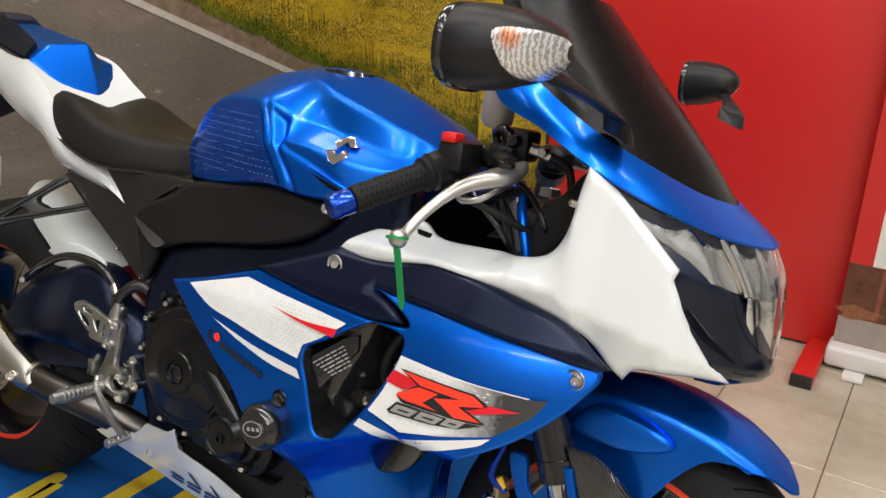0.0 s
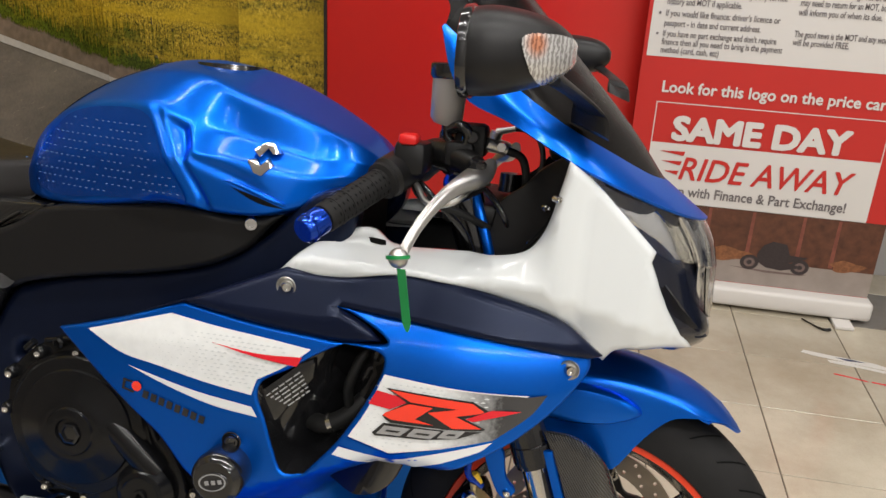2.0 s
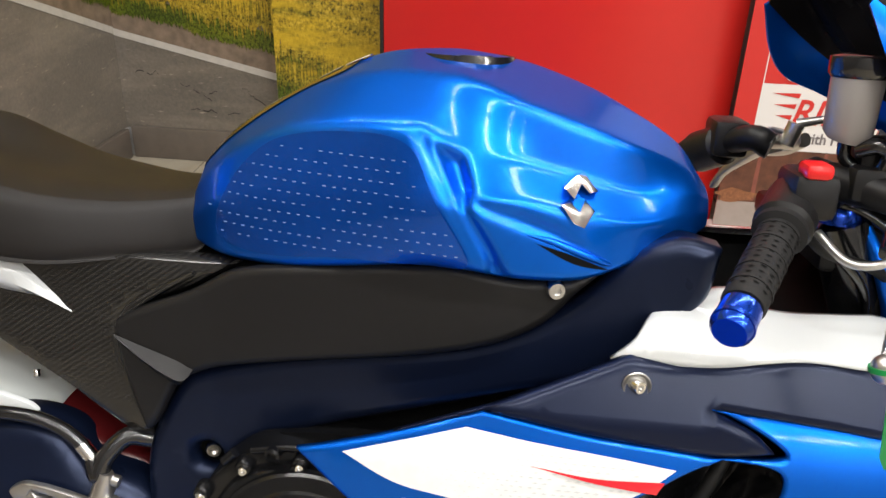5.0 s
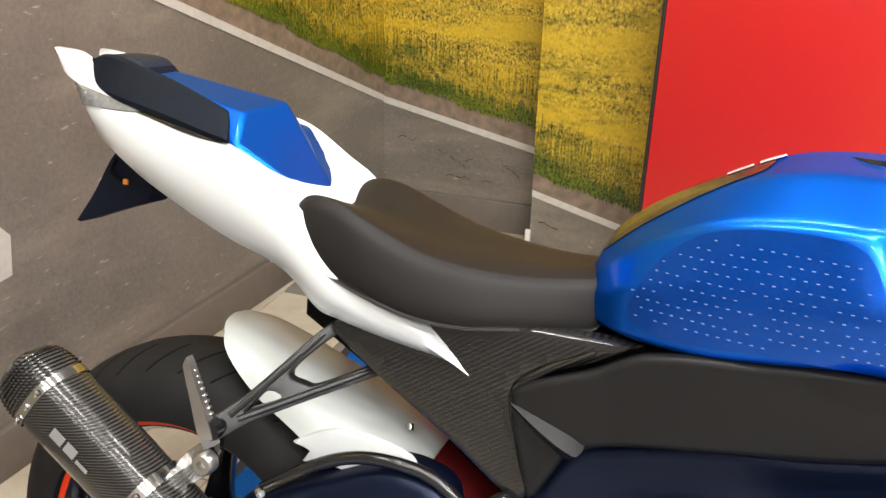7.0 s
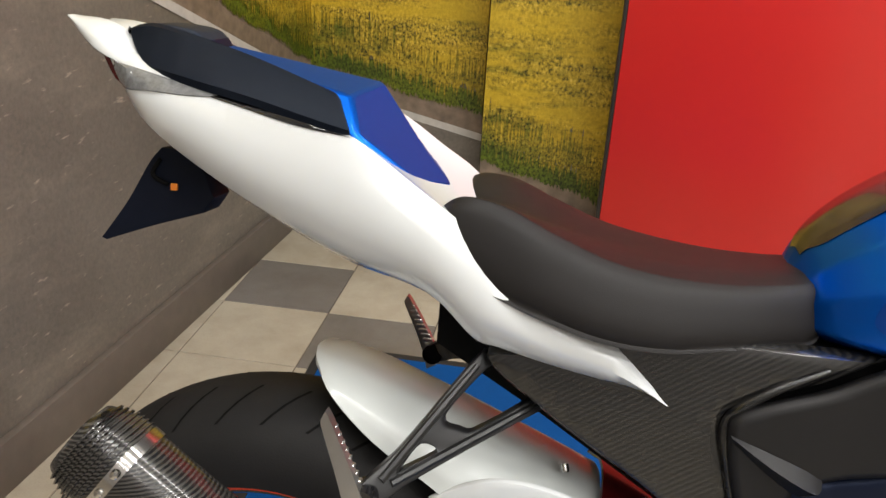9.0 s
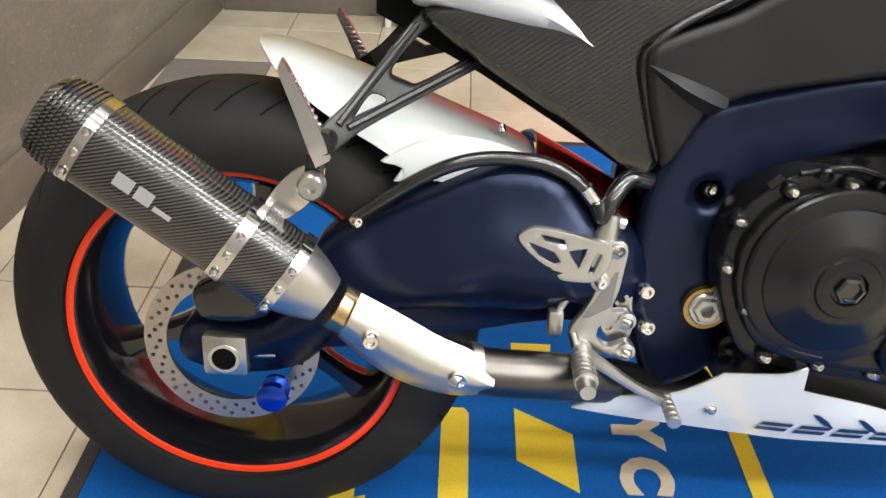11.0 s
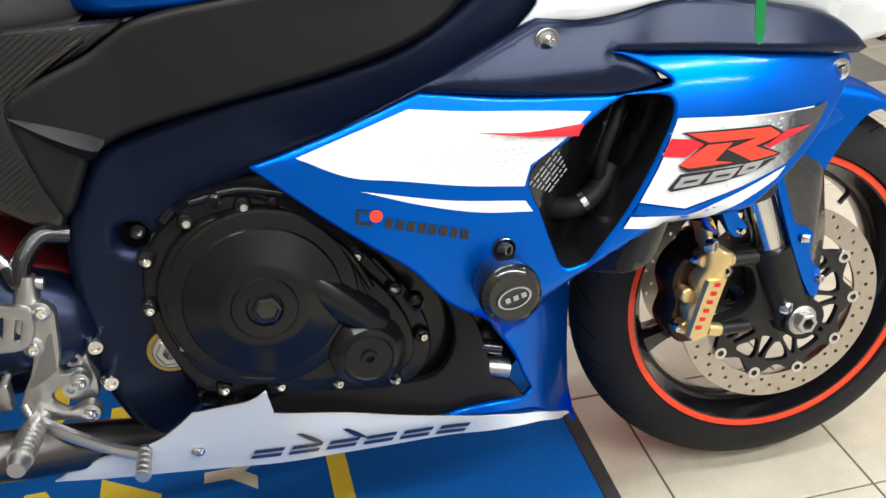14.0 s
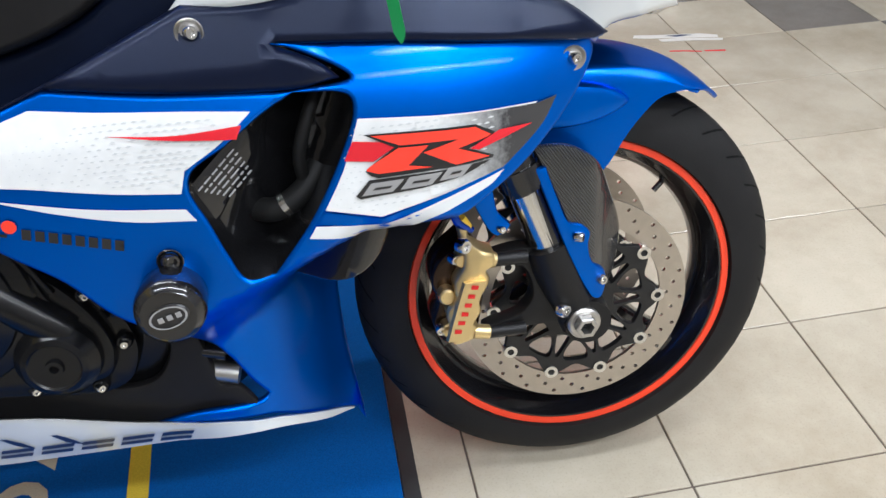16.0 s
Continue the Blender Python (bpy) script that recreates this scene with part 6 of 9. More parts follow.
decal("white_flash", [(1.152, 0.639, 1), (1.250, 0.632), (1.330, 0.630, 1), (1.300, 0.586), (1.286, 0.566, 1), (1.165, 0.537, 1), (1.111, 0.551, 1), (1.133, 0.590)], FLASHMAT, 0.002, label="white flash graphic")
decal("grey_fade", [(1.205, 0.632, 1), (1.330, 0.6285, 1), (1.352, 0.632, 1), (1.335, 0.606), (1.298, 0.575, 1), (1.288, 0.568, 1), (1.215, 0.552, 1)], fade_decal(), 0.0028)
decal("blue_band", [(1.110, 0.549, 1), (1.166, 0.535, 1), (1.290, 0.570, 1), (1.280, 0.560), (1.170, 0.524, 1), (1.103, 0.538, 1)], BLUE, 0.0030)
decal("low_white_flash", [(1.100, 0.536, 1), (1.168, 0.528, 1), (1.292, 0.568, 1), (1.276, 0.554), (1.173, 0.511, 1), (1.092, 0.524, 1)], DECALWHITE, 0.0034)
decal("red_flash", [(1.1445, 0.618, 1), (1.1796, 0.6131, 1), (1.1842, 0.6078, 1), (1.1624, 0.5956, 1), (1.1350, 0.5994, 1)], DECALRED, 0.0034)


def flecks(poly, x0, x1, z0, z1, fade):
    """Rows of small pale grey scale marks that thin out away from the dark end."""
    bm = bmesh.new()
    rng = random.Random(9)
    nx, nz = int((x1 - x0) / 0.0085), int((z1 - z0) / 0.0052)
    for i in range(nx):
        for j in range(nz):
            x, z = x0 + (i + 0.5 * (j % 2)) * 0.0085, z0 + j * 0.0052
            k = fade(x)
            if k < 0.12 or not inside((x, z), poly) or rng.random() < 0.15:
                continue
            w, h = 0.0034 * k, 0.0017 * k
            q = [(x - w, z), (x, z + h), (x + w, z + h * 0.4), (x + w * 0.2, z - h * 0.3)]
            bm.faces.new([bm.verts.new((u, fair_cast(u, v, 0.0029), v)) for u, v in q])
    part("scale_print", bm, FLECK, fairing, "small grey scale pattern on the white flash", kind="stuff")


FLECK = mat("pale_grey_scale_print", (0.60, 0.62, 0.62), 0.25, 0, 0.6)
flecks([(0.80, 0.640), (0.926, 0.662), (1.045, 0.650), (0.985, 0.606), (0.978, 0.590), (0.850, 0.612)], 0.80, 1.05, 0.585, 0.665, lambda x: min(1.0, max(0.0, (x - 0.80) / 0.16)))
flecks([(1.145, 0.632), (1.285, 0.626), (1.27, 0.572), (1.165, 0.543), (1.118, 0.554)], 1.11, 1.29, 0.54, 0.635, lambda x: min(1.0, max(0.2, (x - 1.08) / 0.12)))


# big slanted emblem: plain angular strokes, black edged
EDGE = [(1.1551, 0.6234, 1), (1.2638, 0.6195, 1), (1.2832, 0.6091, 1), (1.2829, 0.6051, 1), (1.2556, 0.5965, 1), (1.2822, 0.585, 1), (1.2793, 0.5829, 1), (1.2416, 0.5792, 1), (1.2252, 0.5800, 1), (1.1652, 0.5785, 1), (1.1588, 0.5816, 1), (1.1535, 0.5869, 1), (1.1612, 0.5932, 1), (1.1833, 0.6078, 1)]
TOPSTROKE = [(1.1616, 0.6218, 1), (1.2634, 0.6173, 1), (1.2785, 0.6077, 1), (1.2760, 0.6057, 1), (1.2451, 0.5985, 1), (1.2768, 0.5854, 1), (1.2417, 0.5824, 1), (1.2105, 0.5994, 1), (1.2463, 0.6078, 1), (1.1886, 0.6094, 1)]
LEGSTROKE = [(1.1868, 0.6071, 1), (1.2163, 0.6063, 1), (1.1953, 0.5884, 1), (1.2184, 0.5839, 1), (1.1655, 0.5833, 1), (1.1543, 0.5879, 1), (1.1569, 0.5911, 1)]
TAILSTROKE = [(1.2874, 0.6104, 1), (1.3239, 0.6106, 1), (1.2654, 0.5937, 1), (1.2567, 0.5965, 1)]
decal("emblem_edge", EDGE, DECALBLACK, 0.0041, step=0.005)
decal("emblem_stroke", TOPSTROKE, DECALORANGE, 0.0052, step=0.005)
decal("emblem_stroke", LEGSTROKE, DECALORANGE, 0.0053, step=0.005)
decal("emblem_stroke", TAILSTROKE, DECALRED, 0.0054, step=0.005)
# smaller grey name: plain slanted lozenges on one black ground
decal("name_edge", [(1.1420, 0.5625, 1), (1.1560, 0.5775, 1), (1.2360, 0.5785, 1), (1.2780, 0.5812, 1), (1.2480, 0.5690, 1), (1.2080, 0.5630, 1), (1.1460, 0.5590, 1)], DECALBLACK, 0.0040, step=0.005)
for x, z, w_ in ((1.1475, 0.5622, 0.034), (1.1855, 0.5642, 0.034), (1.2240, 0.5680, 0.026)):
    decal("name_bar", [(x, z, 1), (x + w_ * 0.9, z + 0.0012, 1), (x + w_ + 0.009, z + 0.0130, 1), (x + 0.010, z + 0.0122, 1)], DECALGREY, 0.0050, step=0.005)
    decal("name_slot", [(x + 0.011, z + 0.0050, 1), (x + w_ * 0.82, z + 0.0054, 1), (x + w_ * 0.9, z + 0.0078, 1), (x + 0.014, z + 0.0074, 1)], DECALBLACK, 0.0056, step=0.005)
# small sponsor mark: red dot, square bracket and bars
decal("red_dot", [(0.824 + 0.0068 * math.cos(a), 0.5745 + 0.0068 * math.sin(a)) for a in np.linspace(0, 2 * math.pi, 14, endpoint=False)], DECALORANGE, 0.0022)
for q in ([(0.8045, 0.5830), (0.8180, 0.5808), (0.8178, 0.5780), (0.8078, 0.5796), (0.8062, 0.5702), (0.8200, 0.5672), (0.8195, 0.5642), (0.8025, 0.5680)],):
    decal("mark_bracket", [(*p, 1) for p in q], DECALBLACK, 0.0016)
for i in range(8):
    x, z = 0.8315 + i * 0.0112, 0.5604 - i * 0.0032
    decal("mark_bar", [(x, z, 1), (x + 0.0078, z - 0.0022, 1), (x + 0.0100, z + 0.0082, 1), (x + 0.0022, z + 0.0104, 1)], DECALBLACK, 0.0016)
# bolts
for x, z, m in ((1.374, 0.663, BOLT), (0.957, 0.519, BOLTBLACK)):
    part("bolt_recess", lathe([(-0.002, 0.013), (-0.003, 0.012), (0.0, 0.009), (0.0, 0)], (x, fair_cast(x, z), z), 24), GLOSSBLACK if m is BOLTBLACK else ALU, fairing)
    bolt(x, fair_cast(x, z) - 0.002, z, fairing, m)
# crash bobbin
bob = part("crash_bobbin", lathe([(0.03, 0.022), (0.0, 0.026), (-0.010, 0.0325), (-0.046, 0.0345), (-0.055, 0.032), (-0.060, 0.026), (-0.060, 0.0)], (0.953, -0.228, 0.482), 40), GLOSSBLACK, bike, "gloss black crash bobbin")
BADGE = Matrix.Translation((0.953, -0.289, 0.482)) @ pose(0, 0, 0, 0, -14, 0) @ Matrix.Diagonal((1.25, 1, 0.78, 1)) @ Matrix.Translation((-0.957, 0.2885, -0.478))
part("bobbin_badge", lathe([(0, 0.0), (-0.0010, 0.0145), (0.001, 0.016)], (0.957, -0.2885, 0.478), 30), DECALBLACK, bob, "oval badge with a pale rim").matrix_basis = BADGE
part("badge_rim", lathe([(-0.0020, 0.0130), (-0.0020, 0.0148)], (0.957, -0.2885, 0.478), 30), DECALGREY, bob).matrix_basis = BADGE
for u in (-0.008, -0.001, 0.006):
    part("badge_bar", box(0.957 + u, 0.957 + u + 0.0042, -0.2908, -0.2902, 0.4745, 0.4815), DECALGREY, bob).matrix_basis = BADGE
part("bobbin_boss", lathe([(0.04, 0.03), (-0.012, 0.030), (-0.016, 0.026)], (0.948, -0.222, 0.492), 30), GLOSSBLACK, bob)

# belly pan
def belly_skin(x, z):
    """The pan's side: upright above its crease, turning under below it."""
    under = 0.279 - 0.05 * max(0.0, x - 0.90) - z
    return -low_half(x) - 0.003 + 0.5 * (under + math.sqrt(under * under + 0.00004)) * 0.45 * ease((1.02 - x) / 0.12) - 0.32 * max(0.0, -under) * ease((0.80 - x) / 0.1) - 0.10 * max(0.0, -under) * ease((x - 0.70) / 0.1) * ease((1.0 - x) / 0.1)


belly_bm = shell([(0.433, 0.266, 1), (0.472, 0.287), (0.520, 0.297), (0.555, 0.304), (0.582, 0.323), (0.602, 0.342, 1), (0.640, 0.347), (0.668, 0.352), (0.688, 0.364, 1), (0.693, 0.328, 1), (0.770, 0.309), (0.855, 0.288), (0.915, 0.277), (0.975, 0.267), (1.031, 0.240), (1.112, 0.155, 1), (1.090, 0.172), (1.031, 0.228), (0.985, 0.247), (0.900, 0.245), (0.829, 0.242), (0.759, 0.240), (0.691, 0.238), (0.640, 0.240), (0.572, 0.244), (0.497, 0.254)], belly_skin, 0.006, 0.003, 0.010, fine=0.007)
belly_cast = caster(belly_bm)
belly = both("belly_pan", belly_bm, WHITE, bike, "pearl white belly pan")
true_normals(belly, belly_skin, 0.0032)
bolt(0.599, belly_cast(0.599, 0.282), 0.282, belly, BOLT)
for i in range(6):
    x, z = 0.656 + i * 0.0452, 0.2560 - i * 0.0006
    for d, e in ((0.0, 0.0062), (0.0098, 0.016)):
        part("name_bar", shell([(x + d * 0.47, z + d, 1), (x + 0.036 + d * 0.47, z + d, 1), (x + 0.036 + e * 0.47, z + e, 1), (x + e * 0.47, z + e, 1)], lambda x_, z_: belly_cast(x_, z_, 0.0022), 0, 0, 0.006, fine=0.005), DECALNAVY, belly)
for x, z in ((0.714, 0.293), (0.768, 0.289)):
    part("belly_slot", shell([(x, z, 1), (x + 0.008, z - 0.001, 1), (x + 0.022, z - 0.012), (x + 0.032, z - 0.024, 1), (x + 0.016, z - 0.016)], lambda x_, z_: belly_cast(x_, z_, 0.002), 0, 0, 0.006, fine=0.005), DECALNAVY, belly)
both("inner_belly_panel", shell([(0.660, 0.322), (0.700, 0.334), (0.722, 0.339), (0.800, 0.333), (0.860, 0.325), (0.893, 0.332), (0.914, 0.365), (0.914, 0.403), (0.900, 0.440), (0.890, 0.470), (0.915, 0.452), (0.948, 0.385), (0.958, 0.340), (0.964, 0.312), (0.985, 0.306), (1.000, 0.266), (0.867, 0.258), (0.780, 0.278), (0.690, 0.300)], lambda x, z: -0.150 - 0.05 * max(0, x - 0.75), 0.006, 0.006, 0.014), PLASTIC, bike, "matt black inner belly panel")
part("coolant_pipe", tube([(0.93, -0.142, 0.330), (0.985, -0.150, 0.318)], 0.013), ALU, engine, "silver coolant pipe end")
part("coolant_pipe", tube([(0.93, -0.148, 0.362), (0.975, -0.155, 0.352)], 0.009), GLOSSBLACK, engine)

# ---- upper fairing ----
def mid_skin(x, z):
    w = 0.240 - 1.0 * max(0.0, x - 1.22) ** 2 - 0.45 * max(0.0, z - 0.70)
    return -w


mid_bm = shell([(0.798, 0.663, 1), (0.900, 0.704), (1.008, 0.750, 1), (1.080, 0.748), (1.167, 0.762), (1.291, 0.742), (1.360, 0.722), (1.412, 0.684, 1), (1.396, 0.680), (1.300, 0.692), (1.200, 0.703), (1.080, 0.712, 1), (1.120, 0.694), (1.140, 0.676, 1), (1.090, 0.669), (0.972, 0.679), (0.880, 0.693, 1)], mid_skin, 0.006, 0.010, 0.013)
mid_cast = caster(mid_bm)
mid = both("mid_fairing", mid_bm, NAVY, bike, "satin navy middle fairing panel")
true_normals(mid, mid_skin)
part("bolt_recess", lathe([(-0.002, 0.013), (-0.003, 0.012), (0, 0.009), (0, 0)], (1.014, mid_cast(1.014, 0.729), 0.729), 24), ALU, mid)
bolt(1.014, mid_cast(1.014, 0.729) - 0.002, 0.729, mid, BOLT)


def nose_half(x):
    return np.interp(x, [0.95, 1.05, 1.2, 1.355, 1.38, 1.46, 1.53, 1.56], [0.20, 0.218, 0.222, 0.207, 0.190, 0.174, 0.112, 0.05])


def white_skin(x, z):
    shelf = max(0.0, z - 0.765) * (1.4 if x < 1.24 else max(0, 1.4 - (x - 1.24) * 14))
    fold = 1.275 + (z - 0.755) * 0.42 - x
    turn_in = min(0.055, 0.95 * max(0.0, fold)) * ease((z - 0.758) / 0.03)
    keel = 0.38 * max(0.0, 0.772 - 0.30 * max(0.0, x - 1.28) - z) * ease((x - 1.16) / 0.12)
    return -nose_half(x) + max(shelf, turn_in) + keel


white_bm = shell([(0.992, 0.740, 1), (1.030, 0.777), (1.080, 0.800), (1.105, 0.802), (1.130, 0.786), (1.200, 0.786), (1.262, 0.790), (1.305, 0.802), (1.325, 0.830), (1.338, 0.880), (1.346, 0.918, 1), (1.372, 0.900), (1.415, 0.860), (1.462, 0.815, 1), (1.458, 0.802, 1), (1.478, 0.760), (1.505, 0.715), (1.530, 0.682, 1), (1.480, 0.686), (1.430, 0.682), (1.415, 0.664, 1), (1.400, 0.675), (1.360, 0.716), (1.290, 0.738), (1.168, 0.758), (1.080, 0.744)], white_skin, 0.006, 0.010, 0.013)
white_cast = caster(white_bm)
white = both("upper_fairing", white_bm, WHITE, bike, "pearl white upper fairing")
true_normals(white, white_skin)
for x, z in ((1.336, 0.872),):
    bolt(x, white_cast(x, z) - 0.001, z, white, BOLTSMALL)
part("mirror_slot", shell([(1.100, 0.792), (1.122, 0.789), (1.124, 0.784), (1.104, 0.786)], lambda x, z: white_cast(x, z, 0.001), 0, 0, 0.02), HOLE, white)
# nose: dark housing, lens, blue top, screen
CHIN = mat("gloss_navy_chin", (0.003, 0.005, 0.014), 0.16, 0.1, 0.5, 0.05, 0.1, 60)
LENSROWS = [
    [(1.362, -0.190, 0.907), (1.430, -0.166, 0.878), (1.495, -0.105, 0.855), (1.525, -0.050, 0.846), (1.533, 0.0, 0.844)],
    [(1.415, -0.175, 0.862), (1.465, -0.150, 0.842), (1.515, -0.095, 0.825), (1.543, -0.045, 0.815), (1.550, 0.0, 0.812)],
    [(1.460, -0.152, 0.812), (1.498, -0.124, 0.802), (1.532, -0.080, 0.790), (1.552, -0.040, 0.782), (1.558, 0.0, 0.780)]]
MIDROWS = [
    [(1.535, -0.074, 0.786), (1.546, -0.050, 0.782), (1.554, -0.026, 0.779), (1.558, 0.0, 0.778)],
    [(1.540, -0.066, 0.752), (1.550, -0.045, 0.750), (1.557, -0.024, 0.748), (1.561, 0.0, 0.746)],
    [(1.548, -0.042, 0.712), (1.554, -0.028, 0.709), (1.559, -0.014, 0.706), (1.561, 0.0, 0.704)]]


def inset(rows, dx, ky, dz=0.0):
    return [[(x - dx, y * ky, z + dz) for x, y, z in r] for r in rows]


housing = part("headlight_housing", sheet([
    inset(LENSROWS[:1], 0.010, 0.975)[0],
    inset(LENSROWS[1:2], 0.022, 0.965)[0],
    [(1.452, -0.162, 0.806), (1.484, -0.128, 0.796), (1.512, -0.080, 0.785), (1.528, -0.040, 0.777), (1.532, 0.0, 0.775)],
    [(1.476, -0.150, 0.752), (1.505, -0.112, 0.744), (1.528, -0.068, 0.738), (1.540, -0.034, 0.734), (1.544, 0.0, 0.732)],
    [(1.508, -0.122, 0.700), (1.534, -0.086, 0.692), (1.550, -0.050, 0.688), (1.557, -0.025, 0.686), (1.559, 0.0, 0.685)],
    [(1.490, -0.110, 0.682), (1.512, -0.078, 0.674), (1.524, -0.045, 0.672), (1.530, -0.02, 0.671), (1.532, 0.0, 0.671)]], 0.004), CHIN, bike, "gloss navy headlight surround")
def bowls(rows):
    """A reflector skin pressed into upright flutes and shallow steps."""
    bm = sheet(rows, 0, 12, 12)
    for v in bm.verts:
        v.co.x -= 0.007 * abs(math.sin(v.co.y * 70 + v.co.z * 22))
    bm.normal_update()
    bmesh.ops.solidify(bm, geom=list(bm.faces), thickness=0.002)
    return bm


head = part("headlight", bowls(inset(LENSROWS, 0.008, 0.965, -0.001)), REFLECTOR, bike, "wide headlight with bright reflectors")
both("lamp_bezel", loft([[(1.366, -0.188, 0.902), (1.374, -0.186, 0.896), (1.364, -0.180, 0.896)], [(1.414, -0.174, 0.858), (1.424, -0.170, 0.850), (1.412, -0.166, 0.850)], [(1.452, -0.156, 0.816), (1.464, -0.150, 0.810), (1.452, -0.146, 0.808)]], 3, 1), GLOSSBLACK, head, "black lamp bezel")
part("lens", sheet(LENSROWS, 0.002), GLASSY, head, "clear curved lens").visible_shadow = False
for j, r in ((2, 0.004), (3, 0.0025)):
    both("reflector_divider", tube([tuple(np.array(LENSROWS[i][j]) - np.array((0.006, 0, 0.001))) for i in range(3)], r), STEEL, head, "bright divider between the reflectors")
part("middle_reflector", bowls(inset(MIDROWS, 0.008, 0.95)), REFLECTOR, head, "bright middle lamp reflector")
part("middle_lens", sheet(MIDROWS, 0.002), GLASSY, head, "clear middle lens").visible_shadow = False
both("intake_blade", loft([[(1.478, -0.164, 0.776), (1.484, -0.160, 0.770), (1.476, -0.150, 0.768)], [(1.508, -0.136, 0.738), (1.516, -0.130, 0.732), (1.506, -0.120, 0.730)], [(1.530, -0.104, 0.712), (1.536, -0.098, 0.708), (1.526, -0.092, 0.704)]], 3, 1), CHIN, housing)
both("intake_blade", loft([[(1.500, -0.128, 0.714), (1.504, -0.124, 0.706), (1.498, -0.116, 0.704)], [(1.530, -0.098, 0.700), (1.536, -0.092, 0.694), (1.526, -0.086, 0.690)], [(1.550, -0.058, 0.694), (1.555, -0.054, 0.688), (1.544, -0.05, 0.684)]], 3, 1), CHIN, housing)
nosetop = part("nose_cowl", sheet([
    [(1.173, -0.168, 1.062), (1.192, -0.190, 1.010), (1.219, -0.199, 0.976), (1.275, -0.205, 0.954), (1.352, -0.200, 0.915), (1.430, -0.170, 0.882), (1.495, -0.112, 0.858), (1.530, -0.050, 0.848), (1.538, 0.0, 0.846)],
    [(1.175, -0.167, 1.064), (1.198, -0.188, 1.028), (1.228, -0.198, 0.998), (1.278, -0.200, 0.972), (1.345, -0.190, 0.935), (1.415, -0.156, 0.902), (1.475, -0.100, 0.876), (1.510, -0.045, 0.864), (1.518, 0.0, 0.861)],
    [(1.177, -0.166, 1.066), (1.206, -0.182, 1.044), (1.240, -0.186, 1.020), (1.280, -0.182, 0.992), (1.335, -0.168, 0.958), (1.395, -0.132, 0.928), (1.445, -0.082, 0.903), (1.472, -0.035, 0.893), (1.478, 0.0, 0.890)]], 0.004), BLUE, bike, "metallic blue nose cowl")
bolt(1.452, -0.112, 0.880, nosetop, BOLTSMALL)
part("windscreen", sheet([
    [(1.177, -0.166, 1.064), (1.240, -0.185, 1.018), (1.333, -0.168, 0.958), (1.393, -0.132, 0.928), (1.443, -0.082, 0.903), (1.470, -0.035, 0.893), (1.476, 0.0, 0.890)],
    [(1.179, -0.162, 1.074), (1.236, -0.172, 1.048), (1.285, -0.158, 1.010), (1.340, -0.125, 0.990), (1.385, -0.080, 0.972), (1.412, -0.035, 0.963), (1.420, 0.0, 0.960)],
    [(1.178, -0.152, 1.090), (1.205, -0.152, 1.090), (1.230, -0.143, 1.075), (1.270, -0.114, 1.066), (1.305, -0.076, 1.058), (1.326, -0.035, 1.053), (1.332, 0.0, 1.052)],
    [(1.160, -0.136, 1.114), (1.172, -0.132, 1.124), (1.185, -0.120, 1.130), (1.215, -0.094, 1.132), (1.240, -0.062, 1.132), (1.252, -0.03, 1.132), (1.256, 0.0, 1.132)]], 0.003), SMOKE, bike, "dark smoked double-bubble windscreen")
# plain sheet whose near-black colour carries the cockpit's shade
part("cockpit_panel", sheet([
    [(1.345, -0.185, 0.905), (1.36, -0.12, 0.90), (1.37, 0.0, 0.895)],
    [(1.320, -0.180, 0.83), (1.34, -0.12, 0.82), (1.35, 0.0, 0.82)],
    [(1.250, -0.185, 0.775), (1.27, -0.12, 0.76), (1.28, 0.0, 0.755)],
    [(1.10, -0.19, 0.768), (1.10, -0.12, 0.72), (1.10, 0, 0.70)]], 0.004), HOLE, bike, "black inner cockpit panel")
both("cockpit_side", shell([(1.240, 0.776), (1.252, 0.815), (1.262, 0.852), (1.289, 0.874), (1.312, 0.900), (1.345, 0.920), (1.352, 0.904), (1.338, 0.846), (1.326, 0.800), (1.290, 0.772)], lambda x, z: -0.13 - 0.6 * max(0, x - 1.30), 0.006, 0.004, 0.014), PLASTIC, bike, "black inner cockpit side panel")
for x, z in ((1.322, 0.852), (1.306, 0.806)):
    bolt(x, -0.152, z, white, BOLTSMALL)
part("instrument_cluster", box(1.315, 1.345, -0.09, 0.09, 0.905, 0.985, 0.012), PLASTIC, bike, "black instrument cluster")

# ---- front end ----
fork = part("front_fork", join(
    tube([(1.300, -0.105, 0.600), (1.345, -0.105, 0.490)], 0.0275, 24, 1),
    tube([(1.205, -0.105, 0.862), (1.305, -0.105, 0.595)], 0.0265, 20, 1)), GLOSSBLACK, bike, "front fork leg with black outer tube")
part("fork_slider", tube([(1.338, -0.105, 0.512), (1.385, -0.105, 0.372)], 0.0215, 24, 1), STEEL, fork, "chromed fork slider")
part("fork_seal", tube([(1.335, -0.105, 0.520), (1.343, -0.105, 0.496)], 0.0300, 24, 1), GLOSSBLACK, fork)
part("fork_bottom", join(tube([(1.372, -0.105, 0.412), (1.384, -0.105, 0.376), (1.404, -0.105, 0.330), (1.420, -0.105, 0.296)], [0.029, 0.031, 0.029, 0.032], 20, 3), lathe([(-0.03, 0.0), (-0.03, 0.030), (0.0, 0.033), (0.03, 0.030), (0.03, 0)], (1.420, -0.100, 0.303), 28)), PLASTIC, fork, "black cast fork bottom")
